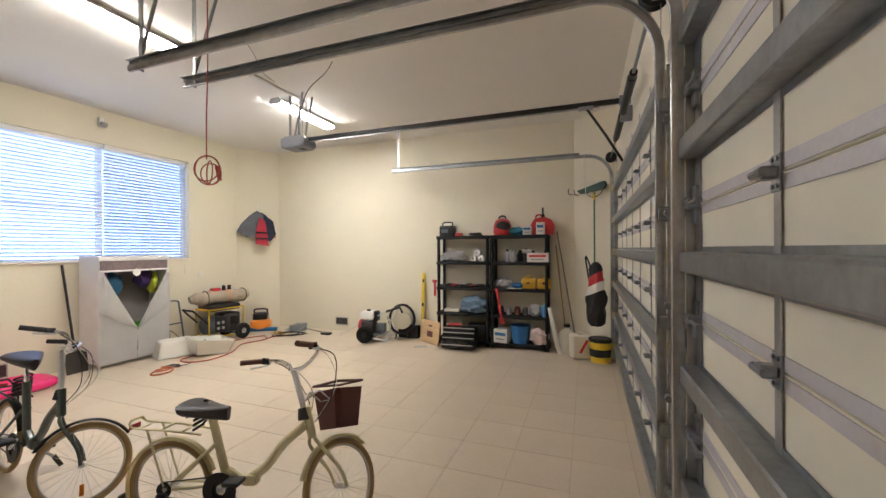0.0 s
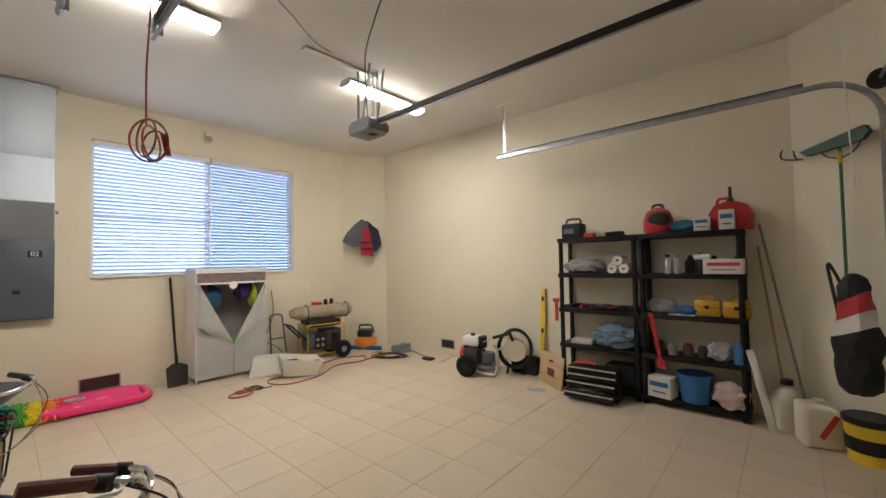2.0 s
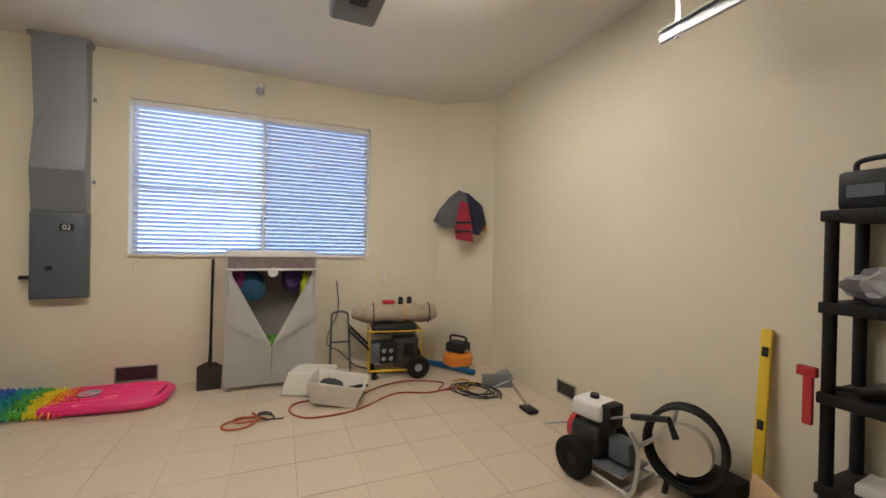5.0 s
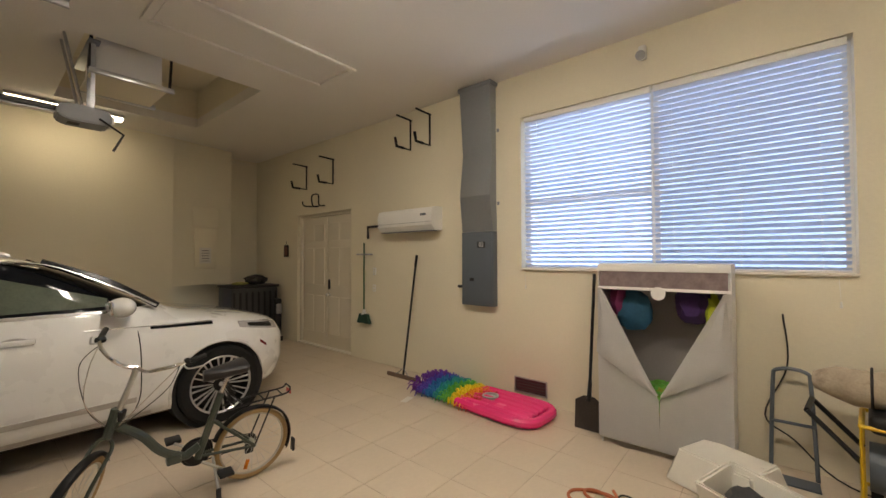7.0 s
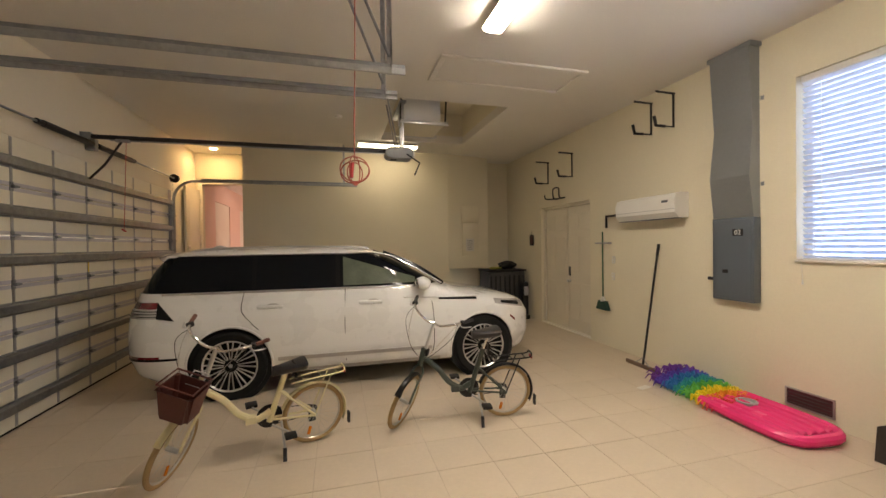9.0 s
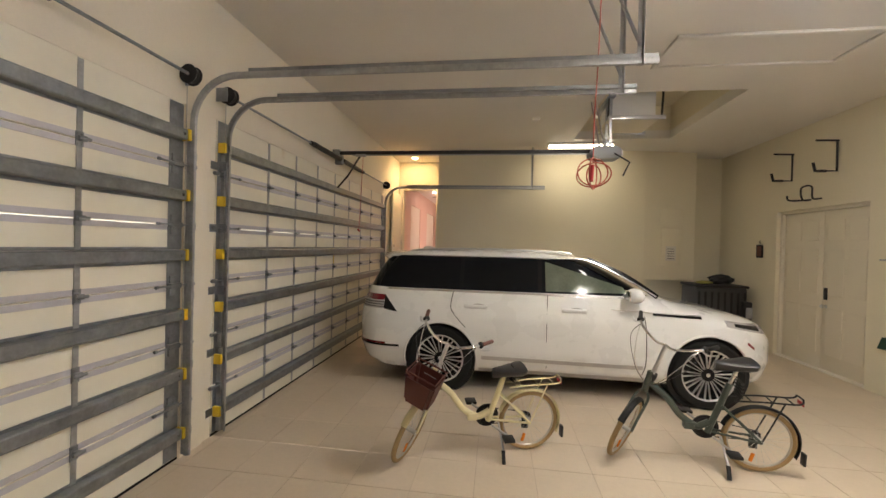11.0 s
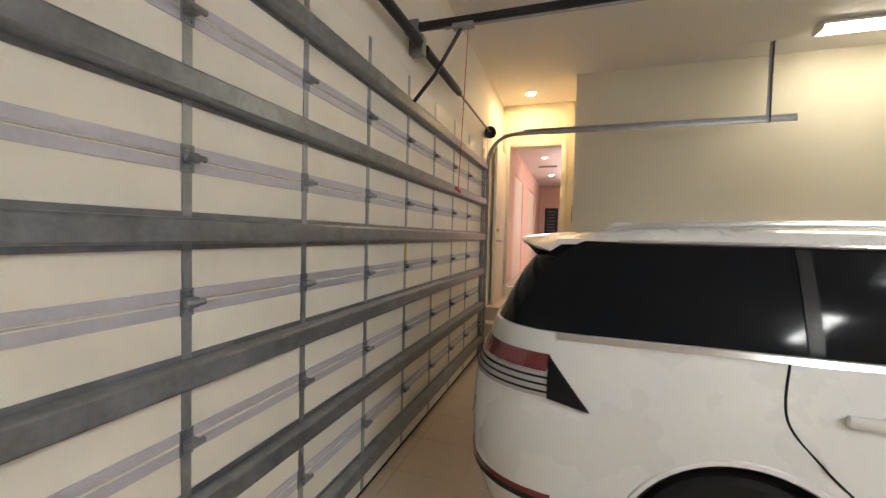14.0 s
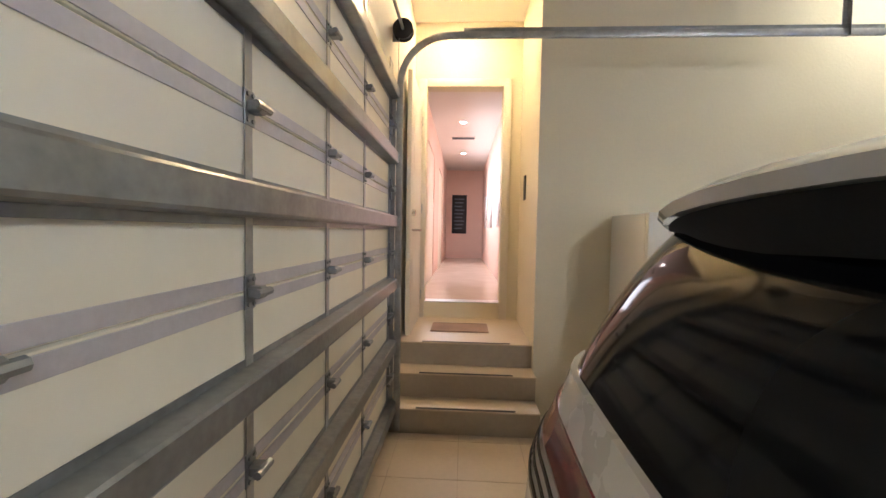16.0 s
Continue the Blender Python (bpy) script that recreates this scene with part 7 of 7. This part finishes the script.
# ---- pressure washer ----
pw = thing("pressure_washer", "petrol pressure washer with a grey tube frame on wheels", "pressure washer", -3.55, 6.25, 0, 0)
pw.matrix_basis = pose(-3.60, 6.25, 0, 0, 0, 12)
part("frame", tube(bmesh.new(), bend([(-0.05, -0.20, 0.10), (0.30, -0.20, 0.06), (0.42, -0.20, 0.08), (0.46, -0.20, 0.35), (0.40, -0.20, 0.48)], 5), 0.015, 8), ALU, pw)
part("frame", tube(bmesh.new(), bend([(-0.05, 0.20, 0.10), (0.30, 0.20, 0.06), (0.42, 0.20, 0.08), (0.46, 0.20, 0.35), (0.52, 0.20, 0.62)], 5), 0.015, 8), ALU, pw)
for x, z in ((0.0, 0.1), (0.36, 0.065), (0.45, 0.4)):
    part("cross_tube", rod((x, -0.20, z), (x, 0.20, z), 0.014), ALU, pw)
part("base_plate", box(-0.12, 0.34, -0.17, 0.17, 0.12, 0.14, 0.003), GALV, pw)
part("engine", box(-0.12, 0.12, -0.13, 0.13, 0.14, 0.36, 0.03), TOOLS, pw)
part("recoil_cover", lathe([(0, 0), (0.12, 0), (0.11, 0.05), (0.05, 0.07), (0, 0.07)], 24, m=pose(-0.12, 0, 0.27, 0, -90)), RED, pw, "red recoil cover")
part("fuel_tank", box(-0.13, 0.13, -0.12, 0.12, 0.40, 0.54, 0.035, 3), WHITE, pw, "cream fuel tank")
part("tank_cap", lathe([(0, 0.54), (0.035, 0.54), (0.033, 0.57), (0, 0.57)], 16), BLACK, pw)
part("air_filter", box(0.10, 0.19, -0.09, 0.09, 0.36, 0.54, 0.02), BLACK, pw)
part("pump", box(0.16, 0.32, -0.07, 0.07, 0.16, 0.32, 0.02), PANEL_GREY, pw)
for s in (-1, 1):
    w = part("wheel", lathe([(0.05, -0.04), (0.125, -0.045), (0.15, -0.02), (0.15, 0.02), (0.125, 0.045), (0.05, 0.04)], 28), RUBBER, pw, "black rubber wheel")
    w.matrix_basis = pose(0.0, s * 0.25, 0.15, 90)
    part("hub", lathe([(0, -0.03), (0.06, -0.03), (0.06, 0.03), (0, 0.03)], 18), BLACK, w)
hz = thing("pressure_hose", "black pressure hose coiled round a pale drum behind the washer", "hose", -3.06, 6.53, 0.37, 25)
for k in range(5):
    part("hose_loop", tube(bmesh.new(), [((0.24 - 0.012 * (k % 3)) * math.cos(a), -0.06 + k * 0.026, (0.27 - 0.012 * (k % 2)) * math.sin(a)) for a in [2 * math.pi * j / 36 for j in range(36)]], 0.013, 6, closed=True), BLACK, hz)
part("drum", lathe([(0, -0.05), (0.16, -0.05), (0.17, 0), (0.16, 0.05), (0, 0.05)], 28, m=pose(0, 0, -0.02, 90)), MILK, hz, "pale plastic drum")
part("stand", tube(bmesh.new(), [(-0.1, 0, -0.25), (-0.12, 0, -0.37)], 0.02, 6), BLACK_METAL, hz)
part("stand", tube(bmesh.new(), [(0.1, 0, -0.25), (0.12, 0, -0.37)], 0.02, 6), BLACK_METAL, hz)
wa = thing("spray_wand", "long metal spray wand resting on the pressure washer", "spray wand", 0, 0, 0)
part("lance", tube(bmesh.new(), [(-4.30, 6.33, 0.03), (-3.45, 6.22, 0.44), (-3.20, 6.22, 0.56)], 0.009, 8), ALU, wa)
part("grip", tube(bmesh.new(), [(-3.22, 6.22, 0.55), (-2.95, 6.22, 0.64), (-2.90, 6.22, 0.54)], 0.022, 8), BLACK, wa)

# ---- jackets on the slanting corner wall ----
jk = thing("hanging_jackets", "grey and red jackets hanging on a wall hook", "jacket", -6.42, 6.40, 2.5, 0)
jk.matrix_basis = pose(-6.43, 6.42, 0, 0, 0, 51)
NAVY = mat("navy_jacket", (0.02, 0.026, 0.05), 0.85, vary=0.25, scale=6)
GREYJ = mat("grey_jacket", (0.11, 0.115, 0.13), 0.85, vary=0.25, scale=6)
REDJ = mat("red_life_vest", (0.35, 0.02, 0.04), 0.8, vary=0.2, scale=6)


def cloth_sheet(pts, y, th, m_, name):
    b = prism(pts, y - th, y, "y")
    bmesh.ops.subdivide_edges(b, edges=list(b.edges), cuts=3, use_grid_fill=True)
    bmesh.ops.triangulate(b, faces=[f for f in b.faces if len(f.verts) > 4])
    for v in b.verts:
        v.co.y += 0.03 * noise.noise(v.co * 7) - 0.02
        v.co.x += 0.015 * noise.noise(v.co * 9 + Vector((3, 0, 0)))
    return part(name, b, m_, jk)


cloth_sheet([(-0.04, 2.48), (0.10, 2.46), (0.30, 2.28), (0.36, 2.02), (0.26, 1.86), (0.08, 1.90), (0.0, 2.2)], -0.03, 0.07, NAVY, "navy_jacket")
cloth_sheet([(-0.02, 2.50), (0.10, 2.42), (0.10, 1.98), (-0.02, 1.94), (-0.22, 1.96), (-0.40, 2.06), (-0.33, 2.20), (-0.16, 2.40)], -0.07, 0.08, GREYJ, "grey_jacket")
cloth_sheet([(0.02, 2.35), (0.12, 2.30), (0.17, 2.05), (0.20, 1.76), (-0.05, 1.80), (-0.04, 2.1)], -0.14, 0.06, REDJ, "red_vest")
part("hook", tube(bmesh.new(), [(0.0, 0.03, 2.62), (0.0, -0.03, 2.60), (0.0, -0.05, 2.50)], 0.012, 6), WHITE, jk)
for z in (1.90, 2.02):
    part("vest_belt", box(-0.045, 0.175, -0.232, -0.222, z, z + 0.03, 0.003), BLACK, jk)
part("orange_tag", box(0.30, 0.36, -0.08, -0.06, 1.93, 2.02, 0.004), ORANGE, jk)

# ---- cord hanging by the tracks ----
hc = thing("extension_lead", "red extension cord hanging coiled from the track", "cord", -2.52, 2.10, 2.27)
CORD = mat("dark_red_cord", (0.38, 0.075, 0.05), 0.5, vary=0.2)
part("drop", tube(bmesh.new(), bend([(-0.02, 0.03, CZ - 2.27), (-0.01, 0.02, 0.8), (0, 0.0, 0.4), (0, 0, 0.10)]), 0.005, 6), CORD, hc)
for k, (ry_, rz_, tilt) in enumerate(((0.11, 0.095, 10), (0.085, 0.11, 60), (0.12, 0.085, 150), (0.07, 0.08, 35))):
    part("coil", tube(bmesh.new(), [(ry_ * math.cos(a) * math.cos(radians(tilt)), ry_ * math.cos(a) * math.sin(radians(tilt)) + 0.012 * k, 0.03 + rz_ * math.sin(a) - 0.012 * k) for a in [2 * math.pi * n / 32 for n in range(32)]], 0.0052, 6, closed=True), CORD, hc)
part("plug", tube(bmesh.new(), [(0.02, 0.07, 0.06), (0.03, 0.09, -0.05)], 0.015, 8), RED, hc)

# ---- front corner: bench, bin, access panel ----
t = thing("access_panel", "white metal access panel with a printed notice on the chase", "panel", -5.45, CY - 0.12, 0, 11)
part("door", box(-0.21, 0.21, 0, 0.02, 1.46, 2.22, 0.004), WALL, t)
part("upper_plate", box(-0.24, 0.24, 0, 0.012, 2.25, 2.64, 0.004), WALL, t)
part("notice", box(-0.10, 0.12, 0.02, 0.0215, 1.56, 1.86), CARD, t)
for k in range(5):
    part("print_line", box(-0.06, 0.08, 0.0215, 0.0225, 1.60 + k * 0.05, 1.61 + k * 0.05), BLACK, t)
t = thing("waste_bin", "dark grey ribbed plastic waste bin in the corner", "bin", -6.22, -3.50, 0)
part("bin", box(-0.38, 0.52, -0.25, 0.38, 0.05, 1.08, 0.03), mat("dark_bin_plastic", (0.035, 0.035, 0.038), 0.5, vary=0.15), t)
for k in range(8):
    part("rib", box(-0.35 + k * 0.115, -0.31 + k * 0.115, 0.38, 0.395, 0.15, 1.0, 0.004), BLACK, t)
part("lid", box(-0.40, 0.54, -0.27, 0.41, 1.08, 1.13, 0.015), BLACK, t)
for s in (-0.25, 0.25):
    part("wheel", lathe([(0, -0.025), (0.09, -0.025), (0.09, 0.025), (0, 0.025)], 18, m=pose(s, 0.3, 0.09, 90)), RUBBER, t)
single("black_bag", lumpy(0.22, 0.17, 0.10, 0.25, 3, 2), BLACK, "black cloth bag lying on the bin", "bag", -6.30, -3.45, 1.13)
single("yellow_cloth", lumpy(0.16, 0.1, 0.03, 0.3, 4, 4), mat("yellow_green_cloth", (0.45, 0.42, 0.12), 0.9, vary=0.3), "yellow cloth lying on the bin", "cloth", -5.98, -3.42, 1.13)
t = thing("leaf_blower", "black and grey machine standing beside the bin", "machine", -6.52, -2.99, 0)
part("body", box(-0.07, 0.07, -0.06, 0.06, 0.1, 0.85, 0.03), BLACK, t)
part("grip", box(-0.05, 0.06, 0.06, 0.1, 0.55, 0.75, 0.02), GREY_BAG, t)
part("base", box(-0.09, 0.09, -0.08, 0.08, 0, 0.1, 0.02), BLACK, t)
t = thing("freezer", "white upright freezer behind the car", "freezer", -1.48, CY + 0.34, 0)
part("cabinet", box(-0.34, 0.34, -0.32, 0.28, 0.03, 1.70, 0.015), WHITE, t)
part("door", box(-0.34, 0.34, 0.285, 0.33, 0.06, 1.70, 0.012), WHITE, t)
part("handle", rod((0.28, 0.36, 0.9), (0.28, 0.36, 1.2), 0.012), WHITE, t)
part("hinge_cap", box(-0.32, -0.2, 0.2, 0.33, 1.70, 1.715), BLACK, t)
for x, y, z, k in ((-0.3, 0.1, 0, 0), (0.3, 0.1, 0, 0), (-0.3, -0.2, 0, 0), (0.3, -0.2, 0, 0)):
    part("foot", rod((x, y, 0), (x, y, 0.03), 0.02), BLACK, t)
t = thing("smoke_detector", "small white round smoke detector on the ceiling", "detector", -2.43, -1.395, CZ)
part("body", lathe([(0, -0.03), (0.05, -0.03), (0.06, -0.01), (0.06, 0), (0, 0)], 20), WHITE, t)

# ---- floor tiles ----
TS = 0.452
tile_bm = bmesh.new()
bx(tile_bm, 0.0019, TS - 0.0019, 0.0019, TS - 0.0019, -0.0038, 0.0, 0.0012, 1)
tile_mesh = mesh_of("tile", tile_bm, TILE)
far_tiles = bmesh.new()
count = 0
nx0, nx1 = math.floor((WX + 4.0) / TS), math.ceil((DX + 4.0) / TS)
ny0, ny1 = math.floor((CY - 1.0 - 3.2) / TS), math.ceil((SY - 3.2) / TS)
for j in range(ny1, ny0 - 1, -1):
    for i in range(nx0, nx1 + 1):
        x, y = -4.0 + i * TS, 3.2 + j * TS
        inside = x > WX - 0.1 and x + TS < DX + 0.1 and y + TS < SY + 0.1
        if count < 300 and inside and y > -1.2:
            share("tile", tile_mesh, floor, x, y, random.uniform(-0.0006, 0.0))
            count += 1
        else:
            x0, x1 = max(x + 0.0025, WX - 0.1), min(x + TS - 0.0025, DX + 0.1)
            y0, y1 = max(y + 0.0025, -4.7), min(y + TS - 0.0025, SY + 0.1)
            if x1 > x0 and y1 > y0:
                bx(far_tiles, x0, x1, y0, y1, -0.0038, random.uniform(-0.0006, 0.0))
tagged(part("tiles", far_tiles, TILE, floor, smooth=False), kind="stuff")
